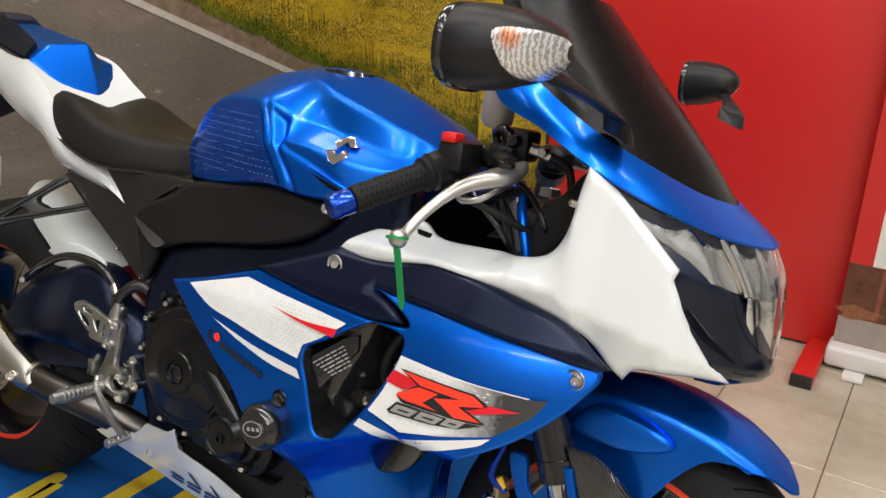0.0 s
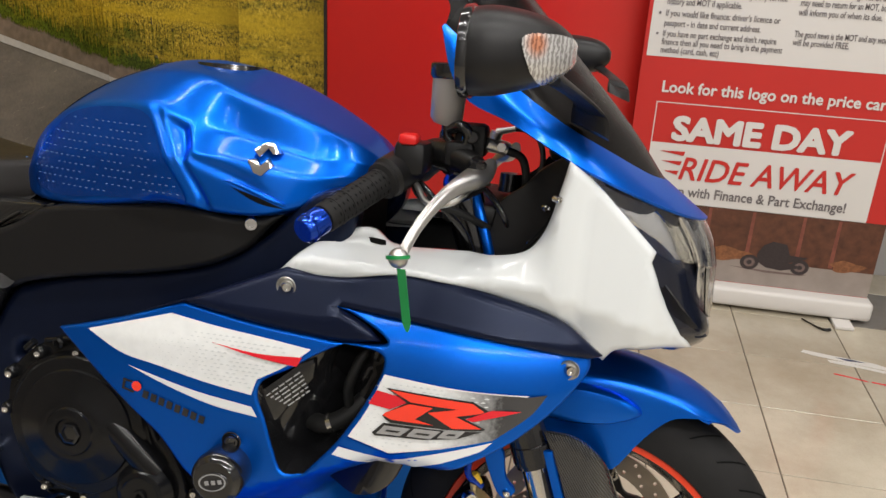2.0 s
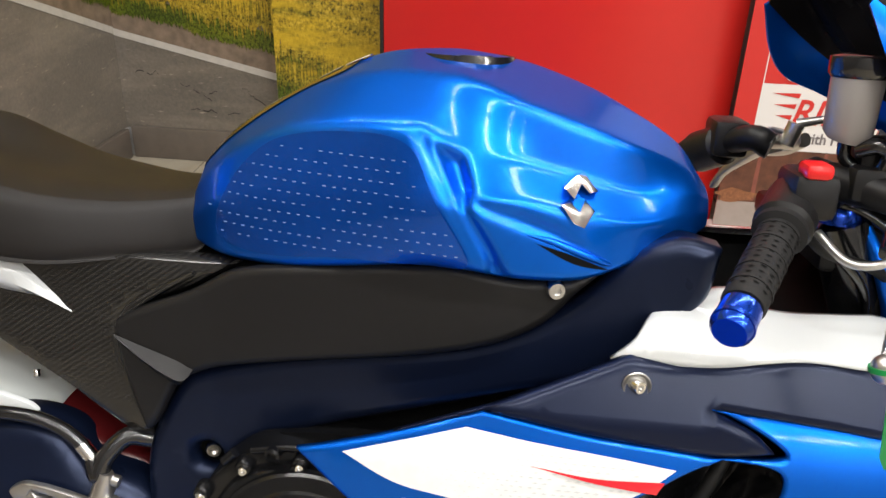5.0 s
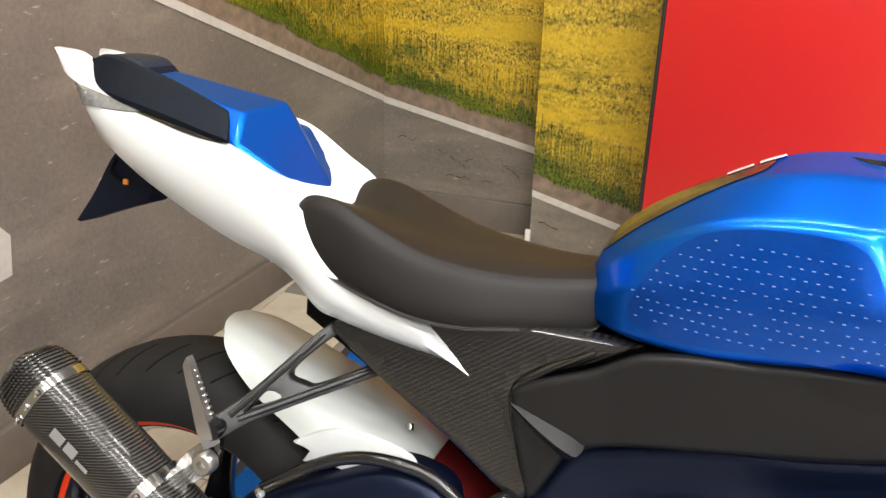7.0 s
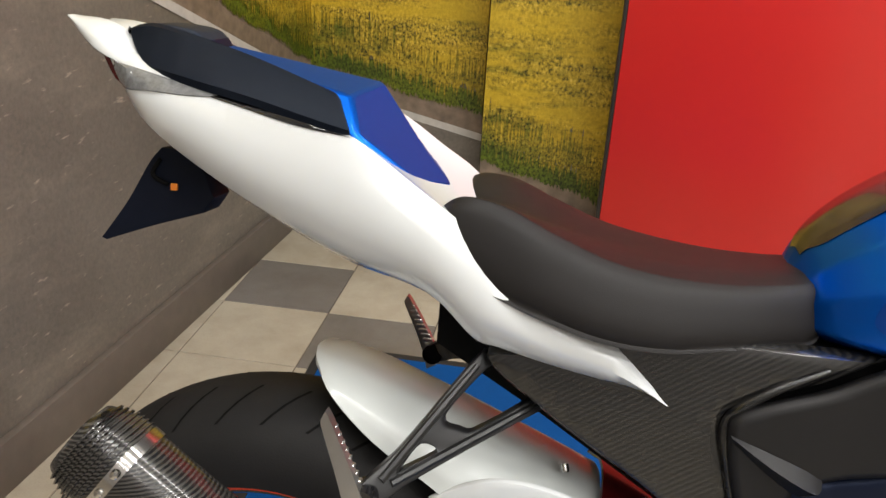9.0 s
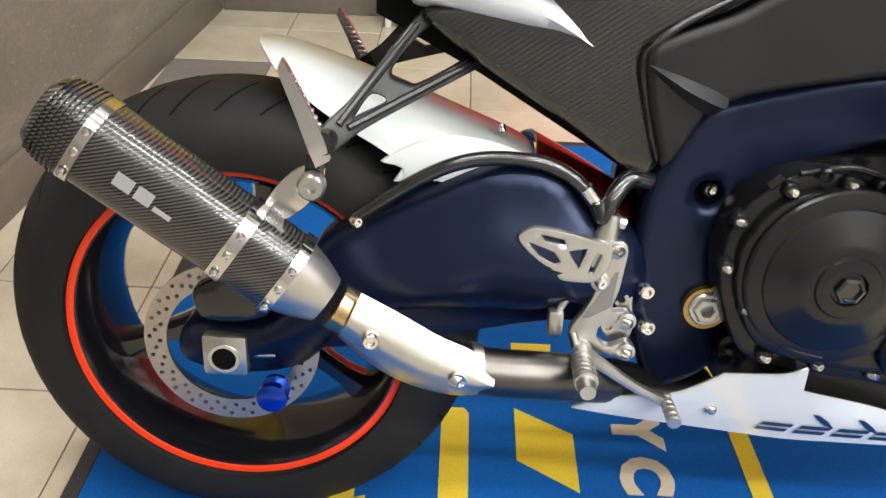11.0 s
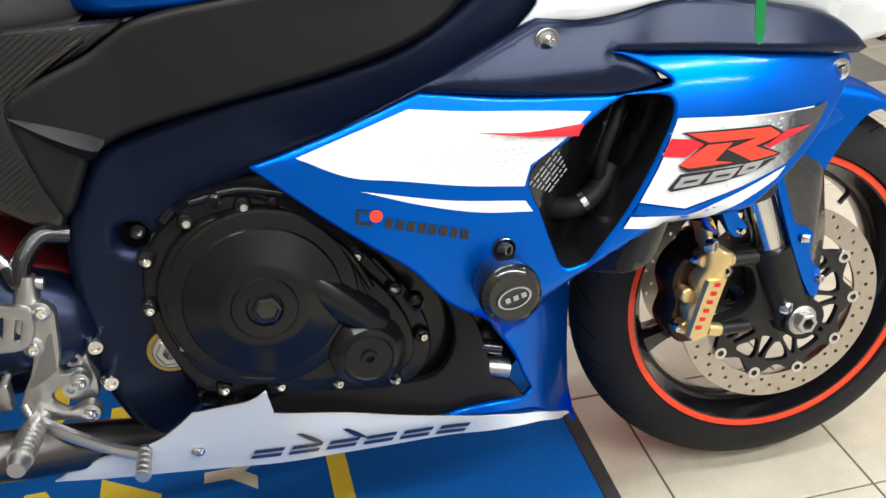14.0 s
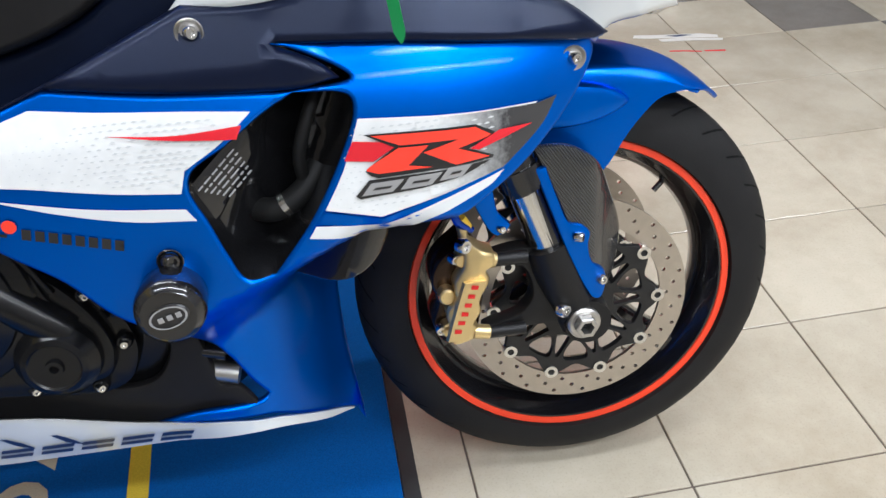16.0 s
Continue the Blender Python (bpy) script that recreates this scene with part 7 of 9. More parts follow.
part("caliper_arm", shell([(1.398, 0.368), (1.412, 0.322), (1.390, 0.300), (1.315, 0.298), (1.292, 0.290), (1.288, 0.304), (1.336, 0.320), (1.352, 0.345), (1.340, 0.385), (1.305, 0.392), (1.306, 0.408), (1.368, 0.408)], lambda x, z: -0.112, 0.02, 0.005, 0.015), PLASTIC, fork, "black caliper mounting arm")
part("axle_nut", lathe([(0.0, 0.0215), (-0.008, 0.0215), (-0.010, 0.019), (-0.010, 0.014)], (1.412, -0.128, 0.306), 28), ALU, fork)
part("axle_end", lathe([(0.0, 0.0150), (-0.016, 0.0150), (-0.017, 0.013), (-0.017, 0.0090), (0.0, 0.0088), (0.0, 0)], (1.412, -0.132, 0.306), 6), ALU, fork, smooth=False)
bolt(1.384, -0.135, 0.330, fork, BOLTBIG)
both("fork_leg", join(tube([(1.300, -0.105, 0.600), (1.345, -0.105, 0.490)], 0.024, 16, 1), tube([(1.338, -0.105, 0.512), (1.420, -0.105, 0.296)], 0.0212, 16, 1)), GLOSSBLACK, fork, "inner black tube of the fork leg")
part("triple_clamp", box(1.185, 1.265, -0.125, 0.125, 0.815, 0.845, 0.008), PLASTIC, bike, "black top fork clamp")
both("fork_cap", lathe([(0, 0.0), (-0.012, 0.018), (-0.004, 0.022), (0.004, 0.022)], (0, 0, 0), 20), BLUEANO, bike, "blue anodised fork cap").matrix_basis = pose(1.203, -0.105, 0.866, -90, 0, 0)
part("blue_cable_stay", tube([(1.265, -0.128, 0.72), (1.255, -0.135, 0.78), (1.238, -0.130, 0.83), (1.225, -0.115, 0.86)], 0.007), BLUE, fork, "blue cable guide")

# caliper: two bridged halves
cal = part("brake_caliper", shell([(1.257, 0.461, 1), (1.270, 0.459, 1), (1.270, 0.444), (1.286, 0.428), (1.300, 0.422, 1), (1.301, 0.402, 1), (1.289, 0.401), (1.293, 0.388), (1.288, 0.375), (1.279, 0.360), (1.281, 0.344), (1.271, 0.328), (1.277, 0.322, 1), (1.276, 0.306, 1), (1.244, 0.304), (1.240, 0.331), (1.239, 0.349), (1.250, 0.364), (1.250, 0.387), (1.262, 0.408), (1.262, 0.440)], lambda x, z: -0.140 + 0.5 * abs((x - 1.262) - (z - 0.36) * 0.40) * 0.35, 0.030, 0.005, 0.008, fine=0.005), GOLD, bike, "gold anodised radial brake caliper")
part("caliper_bridge", loft([[(x + dx, y, z) for dx, y in ((-0.013, -0.1455), (0.012, -0.1455), (0.014, -0.139), (-0.015, -0.139))] for x, z in ((1.249, 0.314), (1.263, 0.360), (1.274, 0.392))], 2, 1), GOLD, cal, "raised diagonal bar", angle=20)
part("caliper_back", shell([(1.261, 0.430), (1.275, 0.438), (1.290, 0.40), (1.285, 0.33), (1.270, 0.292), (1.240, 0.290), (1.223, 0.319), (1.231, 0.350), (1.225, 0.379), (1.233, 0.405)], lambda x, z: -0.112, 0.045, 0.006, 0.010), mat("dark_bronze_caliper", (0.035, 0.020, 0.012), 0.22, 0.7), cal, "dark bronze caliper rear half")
for x, z, r in ((1.262, 0.414, 0.0095), (1.241, 0.367, 0.0105), (1.240, 0.320, 0.0095)):
    part("caliper_boss", lathe([(0.012, r), (-0.010, r), (-0.012, r * 0.8), (-0.012, 0)], (x, -0.118, z), 20), GOLD, cal)
for x, z in ((1.252, 0.416), (1.230, 0.321)):
    bolt(x, -0.124, z, cal, BOLT)
bolt(1.261, -0.142, 0.441, cal, BOLTBIG)
for a, b in (((1.288, 0.414), (1.322, 0.404)), ((1.270, 0.314), (1.318, 0.303))):
    part("mount_stud", tube([(a[0], -0.128, a[1]), ((a[0] + b[0]) / 2 - 0.004, -0.126, (a[1] + b[1]) / 2)], 0.0095, 16, 1), GOLD, cal)
    part("mount_sleeve", tube([((a[0] + b[0]) / 2 - 0.006, -0.126, (a[1] + b[1]) / 2), (b[0] + 0.02, -0.120, b[1])], 0.0085, 16, 1), PLASTIC, cal)
for i in range(6):
    u = i / 5
    x, z = 1.2475 + 0.0235 * u, 0.328 + 0.058 * u
    bm = bmesh.new()
    bm.faces.new([bm.verts.new((x + dx, -0.1462, z + dz)) for dx, dz in ((-0.0035, -0.0026), (0.0050, -0.0038), (0.0062, 0.0016), (-0.0022, 0.0030))])
    part("caliper_mark", bm, REDPLASTIC, cal, smooth=False)
part("brake_hose", tube([(1.275, -0.125, 0.452), (1.255, -0.135, 0.475), (1.262, -0.120, 0.52), (1.27, -0.10, 0.58)], 0.005), BLUEANO, cal, "blue brake hose end")
part("brake_banjo", tube([(1.263, -0.128, 0.470), (1.271, -0.126, 0.456)], 0.006), mat("yellow_hose_sleeve", (0.65, 0.42, 0.03), 0.4), cal)

# carbon fork guard and its blue brackets
guard = part("fork_guard", shell([(1.350, 0.545, 1), (1.395, 0.542), (1.432, 0.516), (1.455, 0.470), (1.478, 0.405), (1.470, 0.360), (1.452, 0.332), (1.432, 0.360), (1.400, 0.425), (1.375, 0.490)], lambda x, z: -0.126 + 0.9 * max(0, x - 1.425), 0.004, 0.006, 0.012), CARBON, bike, "carbon fork guard")
part("guard_bracket", shell([(1.352, 0.520, 1), (1.376, 0.451), (1.395, 0.399), (1.423, 0.340), (1.437, 0.335), (1.444, 0.354), (1.440, 0.374), (1.424, 0.388), (1.418, 0.412), (1.420, 0.430), (1.408, 0.442), (1.394, 0.446), (1.383, 0.470), (1.366, 0.520, 1)], lambda x, z: -0.130 + 0.5 * max(0, x - 1.43), 0.006, 0.003, 0.012, fine=0.005), BLUE, guard, "blue fork guard bracket")
bolt(1.405, -0.132, 0.427, guard, BOLT)
bolt(1.435, -0.129, 0.363, guard, BOLT)
part("caliper_bracket", shell([(1.274, 0.510), (1.298, 0.512), (1.308, 0.470), (1.322, 0.452), (1.306, 0.440), (1.292, 0.456)], lambda x, z: -0.128, 0.006, 0.003, 0.012), BLUE, guard)
bolt(1.310, -0.130, 0.450, guard, BOLTSMALL)

# front mudguard, following the wheel
def arc_pt(th, r, y):
    return (1.424 + r * math.cos(radians(th)), y, 0.300 + r * math.sin(radians(th)))


FEND = []
for th, re, rm, rs, rc, w in ((50, 0.315, 0.316, 0.317, 0.318, 0.060), (57, 0.306, 0.312, 0.318, 0.324, 0.066), (66, 0.288, 0.303, 0.319, 0.330, 0.070), (74, 0.246, 0.290, 0.318, 0.332, 0.072), (80, 0.190, 0.280, 0.318, 0.333, 0.075), (87, 0.196, 0.280, 0.318, 0.333, 0.077), (96, 0.216, 0.280, 0.318, 0.332, 0.078), (106, 0.226, 0.280, 0.316, 0.330, 0.078), (118, 0.245, 0.285, 0.313, 0.326, 0.078), (132, 0.280, 0.295, 0.310, 0.320, 0.074)):
    d = max(0.0, 74 - th) * 0.45
    FEND.append([arc_pt(th + d, re, -w - 0.004), arc_pt(th + d, rm, -w - 0.003), arc_pt(th + d * 0.96, rs - 0.004, -w), arc_pt(th + d * 0.6, rs + 0.004, -w * 0.72), arc_pt(th, rc, 0)])
fender = part("front_mudguard", turn_bm(sheet(FEND, 0.004, 4, 3), Matrix.Translation((1.424, 0, 0)) @ pose(0, 0, 0, 0, 0, -4.0) @ Matrix.Translation((-1.424, 0, 0))), BLUE, bike, "metallic blue front mudguard")
part("mudguard_mount", shell([(1.336, 0.560), (1.420, 0.556), (1.480, 0.575), (1.44, 0.600), (1.370, 0.602)], lambda x, z: -0.094 - 0.01 * math.cos((x - 1.41) * 25), 0.018, 0.008, 0.012), BLUE, fender)

# ---- handlebar, lever, reservoir ----
bar = part("handlebar", tube([(1.075, -0.292, 0.830), (1.118, -0.208, 0.867), (1.160, -0.126, 0.904), (1.190, -0.105, 0.900)], 0.011), GLOSSBLACK, bike, "clip-on handlebar")
bar_way = np.array([0.061, 0.118, 0.053]) / 0.143
def along(s):
    return tuple(np.array([1.062, -0.317, 0.819]) + bar_way * s)


part("bar_end", join(tube([along(0.0), along(0.004), along(0.030), along(0.032)], [0.0135, 0.0165, 0.0165, 0.014], 20, 1), tube([along(0.008), along(0.012)], 0.0175, 20, 1)), BLUEANO, bar, "blue anodised bar end")
part("grip", tube([along(0.033), along(0.036), along(0.060), along(0.085), along(0.110), along(0.135), along(0.138), along(0.144)], [0.0165, 0.018, 0.0175, 0.0182, 0.0178, 0.018, 0.0235, 0.0235], 24, 1), RUBBER, bar, "black rubber throttle grip")
bm = bmesh.new()
for k in range(26):
    for j in range(6):
        a = j * math.pi / 3 + (k % 2) * 0.5
        c = Vector(along(0.042 + k * 0.0036))
        t = Vector(bar_way)
        u = t.orthogonal().normalized()
        w = t.cross(u)
        n = (u * math.cos(a) + w * math.sin(a))
        e = (u * -math.sin(a) + w * math.cos(a))
        p = c + n * 0.0184
        bm.faces.new([bm.verts.new(p + e * x + t * y) for x, y in ((-0.003, 0), (0, -0.0012), (0.003, 0), (0, 0.0012))])
part("grip_pattern", bm, HOLE, bar, kind="stuff")
part("switch_housing", join(tube([along(0.146), along(0.150), along(0.195), along(0.200)], [0.022, 0.026, 0.025, 0.021], 18, 1), box(1.130, 1.170, -0.195, -0.135, 0.880, 0.921, 0.008)), PLASTIC, bar, "black switch housing")
part("kill_switch", box(1.136, 1.160, -0.200, -0.172, 0.917, 0.931, 0.005), REDPLASTIC, bar, "red kill switch")
part("brake_master_cylinder", join(tube([(1.165, -0.115, 0.905), (1.200, -0.145, 0.905), (1.232, -0.178, 0.898)], [0.017, 0.018, 0.014], 16, 4), box(1.188, 1.225, -0.165, -0.125, 0.893, 0.925, 0.007)), PLASTIC, bar, "black brake master cylinder")
part("brake_lever", loft([[(x + dx, y + dy, z + dz) for dx, dy, dz in ((-h, 0, -v), (-h * 0.6, 0, v), (h * 0.6, 0, v), (h, 0, -v * 0.3), (h * 0.5, 0, -v))] for x, y, z, h, v in ((1.250, -0.178, 0.900, 0.008, 0.008), (1.240, -0.192, 0.891, 0.016, 0.010), (1.232, -0.212, 0.884, 0.017, 0.010), (1.218, -0.244, 0.876, 0.010, 0.008), (1.204, -0.270, 0.862, 0.0068, 0.0068), (1.188, -0.297, 0.836, 0.006, 0.006), (1.178, -0.318, 0.810, 0.006, 0.006))], 5, 3), ALU, bar, "bright aluminium brake lever")
bmb = bmesh.new()
bmesh.ops.create_uvsphere(bmb, u_segments=20, v_segments=12, radius=0.0115)
part("lever_ball", turn_bm(bmb, Matrix.Translation((1.175, -0.325, 0.804))), ALU, bar)
part("lever_adjuster", lathe([(0, 0.0), (-0.004, 0.009), (-0.002, 0.0115), (0.006, 0.0115)], (0, 0, 0), 12), GLOSSBLACK, bar, smooth=False).matrix_basis = pose(1.236, -0.197, 0.903, -86, 6, 0)
part("lever_switch_cable", tube([(1.235, -0.165, 0.882), (1.222, -0.20, 0.862), (1.205, -0.212, 0.852), (1.18, -0.205, 0.85), (1.160, -0.18, 0.868)], 0.004), ALU, bar)
part("cable_sleeve", tube([(1.236, -0.150, 0.868), (1.214, -0.198, 0.858)], 0.007), GLOSSBLACK, bar)
res = part("brake_reservoir", tube([(1.183, -0.140, 0.945), (1.184, -0.141, 0.952), (1.185, -0.141, 0.996), (1.185, -0.141, 1.000)], [0.016, 0.021, 0.0225, 0.0225], 28, 1), MILKY, bike, "milky brake fluid reservoir")
part("reservoir_cap", tube([(1.185, -0.141, 1.000), (1.185, -0.141, 1.004), (1.185, -0.141, 1.018), (1.185, -0.141, 1.020)], [0.023, 0.026, 0.026, 0.023], 28, 1), GLOSSBLACK, res, "black cap")
part("reservoir_hose", tube([(1.184, -0.140, 0.946), (1.186, -0.138, 0.93), (1.196, -0.142, 0.92), (1.200, -0.145, 0.912)], 0.006), GLOSSBLACK, res)
part("reservoir_bracket", tube([(1.192, -0.150, 0.938), (1.206, -0.160, 0.944), (1.216, -0.160, 0.936), (1.212, -0.152, 0.915)], 0.0075), GLOSSBLACK, res)
for i, pts in enumerate(([(1.17, -0.12, 0.89), (1.23, -0.12, 0.87), (1.27, -0.13, 0.83), (1.28, -0.10, 0.78)], [(1.15, -0.15, 0.875), (1.18, -0.16, 0.85), (1.22, -0.15, 0.81), (1.24, -0.12, 0.76)])):
    part("control_cable", tube(pts, 0.0045), GLOSSBLACK, bar)
both("clip_on_bar", tube([(1.190, -0.105, 0.900), (1.160, -0.126, 0.904), (1.08, -0.28, 0.835)], 0.016), PLASTIC, bar)
far = lambda q: (q[0], -q[1], q[2])
part("grip", tube([far(along(d)) for d in (0.033, 0.036, 0.060, 0.110, 0.138, 0.144)], [0.0165, 0.018, 0.0175, 0.0178, 0.0235, 0.0235], 20, 1), RUBBER, bar, "black rubber left grip")
part("switch_housing", join(tube([far(along(d)) for d in (0.146, 0.150, 0.195, 0.200)], [0.022, 0.027, 0.026, 0.021], 18, 1), box(1.128, 1.172, 0.130, 0.195, 0.878, 0.924, 0.008)), PLASTIC, bar, "black left switch housing")
part("clutch_perch", join(tube([(1.165, 0.120, 0.905), (1.200, 0.145, 0.905), (1.236, 0.176, 0.898)], [0.013, 0.014, 0.011], 14, 4), tube([(1.214, 0.130, 0.900), (1.222, 0.128, 0.926)], 0.010, 12, 1), tube([(1.222, 0.128, 0.926), (1.252, 0.120, 0.934)], [0.006, 0.0045], 10, 1)), ALU, bar, "silver clutch lever perch")
part("clutch_lever", loft([[(x + dx, -y, z + dz) for dx, dz in ((-h, -v), (-h * 0.6, v), (h * 0.6, v), (h, -v * 0.3), (h * 0.5, -v))] for x, y, z, h, v in ((1.250, -0.178, 0.900, 0.008, 0.008), (1.232, -0.212, 0.884, 0.015, 0.010), (1.218, -0.244, 0.876, 0.010, 0.008), (1.188, -0.297, 0.836, 0.006, 0.006), (1.178, -0.318, 0.810, 0.006, 0.006))], 5, 3), ALU, bar, "aluminium clutch lever")
part("clutch_cable", tube([(1.252, 0.120, 0.934), (1.285, 0.105, 0.930), (1.300, 0.085, 0.880), (1.270, 0.070, 0.800)], 0.0045), HOSE, bar)
part("steering_stem", lathe([(0, 0.0), (-0.008, 0.016), (0.004, 0.018)], (0, 0, 0), 6), ALU, bike, "steering stem nut", smooth=False).matrix_basis = pose(1.215, 0, 0.858, -90, 0, 0)

# switch gear clutter round the right-hand bar
part("clamp_ring", tube([(1.176, -0.118, 0.892), (1.190, -0.110, 0.905)], 0.024, 18, 1), PLASTIC, bar, "black bar clamp")
part("switch_block", box(1.196, 1.238, -0.150, -0.105, 0.905, 0.948, 0.008), PLASTIC, bar, "black brake switch block")
part("switch_knob", lathe([(-0.010, 0.0), (-0.010, 0.007), (0.010, 0.009), (0.010, 0)], (1.222, -0.155, 0.932), 14), GLOSSBLACK, bar)
part("hose_union", tube([(1.238, -0.140, 0.925), (1.262, -0.128, 0.918)], 0.008, 12, 1), ALU, bar, "silver hose union")
part("banjo_bolt", lathe([(-0.010, 0.0), (-0.010, 0.006), (0.008, 0.006), (0.008, 0)], (1.258, -0.138, 0.922), 6), STEEL, bar, smooth=False)
part("brake_hose_top", tube([(1.262, -0.128, 0.918), (1.285, -0.115, 0.905), (1.290, -0.105, 0.860), (1.275, -0.095, 0.790)], 0.0055), HOSE, bar)
part("throttle_cable", tube([(1.150, -0.165, 0.872), (1.170, -0.175, 0.850), (1.215, -0.165, 0.836), (1.250, -0.130, 0.815)], 0.0050), HOSE, bar)
part("ignition_barrel", lathe([(-0.014, 0.0), (-0.014, 0.016), (0.012, 0.018), (0.012, 0)], (0, 0, 0), 20), GLOSSBLACK, bike, "black ignition barrel").matrix_basis = pose(1.262, 0.0, 0.862, -90, 0, 0)
for k in range(5):
    part("grip_ridge", tube([along(0.050 + 0.020 * k), along(0.0535 + 0.020 * k)], 0.0186, 20, 1), RUBBER, bar)

# ---- mirrors ----
def mirror_rows(g=0.0):
    R = []
    for x, yc, zc, hy, hz in ((1.231, -0.328, 1.031, 0.060, 0.037), (1.234, -0.328, 1.031, 0.065, 0.0415), (1.258, -0.328, 1.033, 0.067, 0.043), (1.288, -0.322, 1.036, 0.062, 0.038), (1.315, -0.312, 1.038, 0.048, 0.030), (1.334, -0.302, 1.040, 0.026, 0.017), (1.341, -0.298, 1.040, 0.008, 0.006)):
        ring = []
        for a in np.linspace(0, 2 * math.pi, 16, endpoint=False):
            c, s = math.cos(a), math.sin(a)
            k = (abs(c) ** 2.8 + abs(s) ** 2.8) ** (-1 / 2.8)
            up = 1.0 if s < 0 else 1.0 + 0.10 * (1 - abs(c))
            ring.append((x + g * 0.3, yc + (hy + g) * k * c, zc - 0.004 + (hz + g) * k * s * up))
        R.append(ring)
    return R


INDIC = mat("indicator_lens", (0.80, 0.74, 0.68), 0.10, 0.5, 0.8, 0.03, 0.1, 60, 0.8, 260)
nt = INDIC.node_tree
c_ = nt.nodes.new("ShaderNodeTexCoord")
v_ = nt.nodes.new("ShaderNodeTexWave")
v_.bands_direction = "X"
v_.inputs["Scale"].default_value, v_.inputs["Distortion"].default_value, v_.inputs["Detail"].default_value, v_.inputs["Detail Scale"].default_value = 80, 5.0, 4, 2.5
nt.links.new(c_.outputs["Object"], v_.inputs["Vector"])
r_ = nt.nodes.new("ShaderNodeValToRGB")
e_ = r_.color_ramp.elements
e_[0].position, e_[0].color = 0.15, (0.36, 0.345, 0.335, 1)
e_[1].position, e_[1].color = 0.80, (0.72, 0.71, 0.70, 1)
nt.links.new(v_.outputs["Fac"], r_.inputs[0])
# the amber bulb showing through the clear lens
d_ = nt.nodes.new("ShaderNodeVectorMath")
d_.operation = "DISTANCE"
d_.inputs[1].default_value = (1.302, -0.370, 1.040)
nt.links.new(c_.outputs["Object"], d_.inputs[0])
m_ = nt.nodes.new("ShaderNodeMapRange")
m_.inputs[1].default_value, m_.inputs[2].default_value, m_.inputs[3].default_value, m_.inputs[4].default_value = 0.007, 0.017, 0.9, 0.0
nt.links.new(d_.outputs["Value"], m_.inputs[0])
x_ = nt.nodes.new("ShaderNodeMix")
x_.data_type, x_.blend_type = "RGBA", "MULTIPLY"
x_.inputs[7].default_value = (0.95, 0.33, 0.14, 1)
nt.links.new(m_.outputs[0], x_.inputs[0])
nt.links.new(r_.outputs[0], x_.inputs[6])
for l in list(nt.nodes["Principled BSDF"].inputs["Base Color"].links):
    nt.links.remove(l)
nt.links.new(x_.outputs[2], nt.nodes["Principled BSDF"].inputs["Base Color"])

FAR = Matrix.Translation((0.045, -0.012, 0.030)) @ Matrix.Translation((1.340, 0.298, 1.020)) @ Matrix.Diagonal((0.80, 0.70, 0.80, 1)) @ Matrix.Translation((-1.340, -0.298, -1.020))
mir = both("mirror", loft(mirror_rows(), 4, 2), PLASTIC, bike, "black rear-view mirror housing", twin=FAR)
bezel = [[(x, y, z) for _, y, z in mirror_rows(g)[1]] for x, g in ((1.2300, 0.0006), (1.2300, 0.0030), (1.2370, 0.0036), (1.2400, 0.0012))]
both("mirror_bezel", loft(bezel, 2, 2, caps=False), GLOSSBLACK, mir, "gloss black mirror rim", twin=FAR)
bm = loft(mirror_rows(0.0016), 26, 12, caps=False)
LENSEDGE = [tuple(p) for p in spline([(1.1330, 1.0674), (1.1680, 1.0728), (1.2000, 1.0690), (1.2065, 1.057), (1.2000, 1.0365), (1.1740, 1.0228), (1.1530, 1.0270), (1.1380, 1.0461)], 0.003, True)]
drop_ = []
for f in bm.faces:
    c = f.calc_center_median()
    if c.y > -0.295 or not inside((0.9602 * c.x + 0.2793 * c.y, 0.0089 * c.x - 0.0305 * c.y + 0.9995 * c.z), LENSEDGE):
        drop_.append(f)
bmesh.ops.delete(bm, geom=drop_, context="FACES")
both("mirror_indicator", bm, INDIC, mir, "clear and orange indicator lens in the mirror", twin=FAR)
both("mirror_stem", loft([[(1.316, -0.300, 1.022), (1.328, -0.295, 1.008), (1.316, -0.282, 1.002), (1.302, -0.290, 1.014)], [(1.340, -0.248, 1.006), (1.352, -0.243, 0.993), (1.340, -0.231, 0.989), (1.326, -0.236, 1.001)], [(1.368, -0.202, 0.984), (1.380, -0.197, 0.972), (1.358, -0.176, 0.972), (1.340, -0.184, 0.988)], [(1.374, -0.194, 0.970), (1.386, -0.186, 0.958), (1.362, -0.160, 0.962), (1.340, -0.170, 0.976)], [(1.376, -0.190, 0.952), (1.388, -0.180, 0.944), (1.364, -0.150, 0.952), (1.340, -0.164, 0.962)]], 4, 3), PLASTIC, mir, "black mirror stem", twin=FAR)

# ---- rear end ----
def swing_skin(x, z):
    mid = 0.312 + 0.41 * max(0.0, x) - 0.55 * max(0.0, x - 0.33)
    return -0.116 + 0.30 * max(0, x - 0.43) - 0.010 * math.cos((x - 0.3) * 6) - 0.026 * math.exp(-((z - mid - 0.012) / 0.055) ** 2)


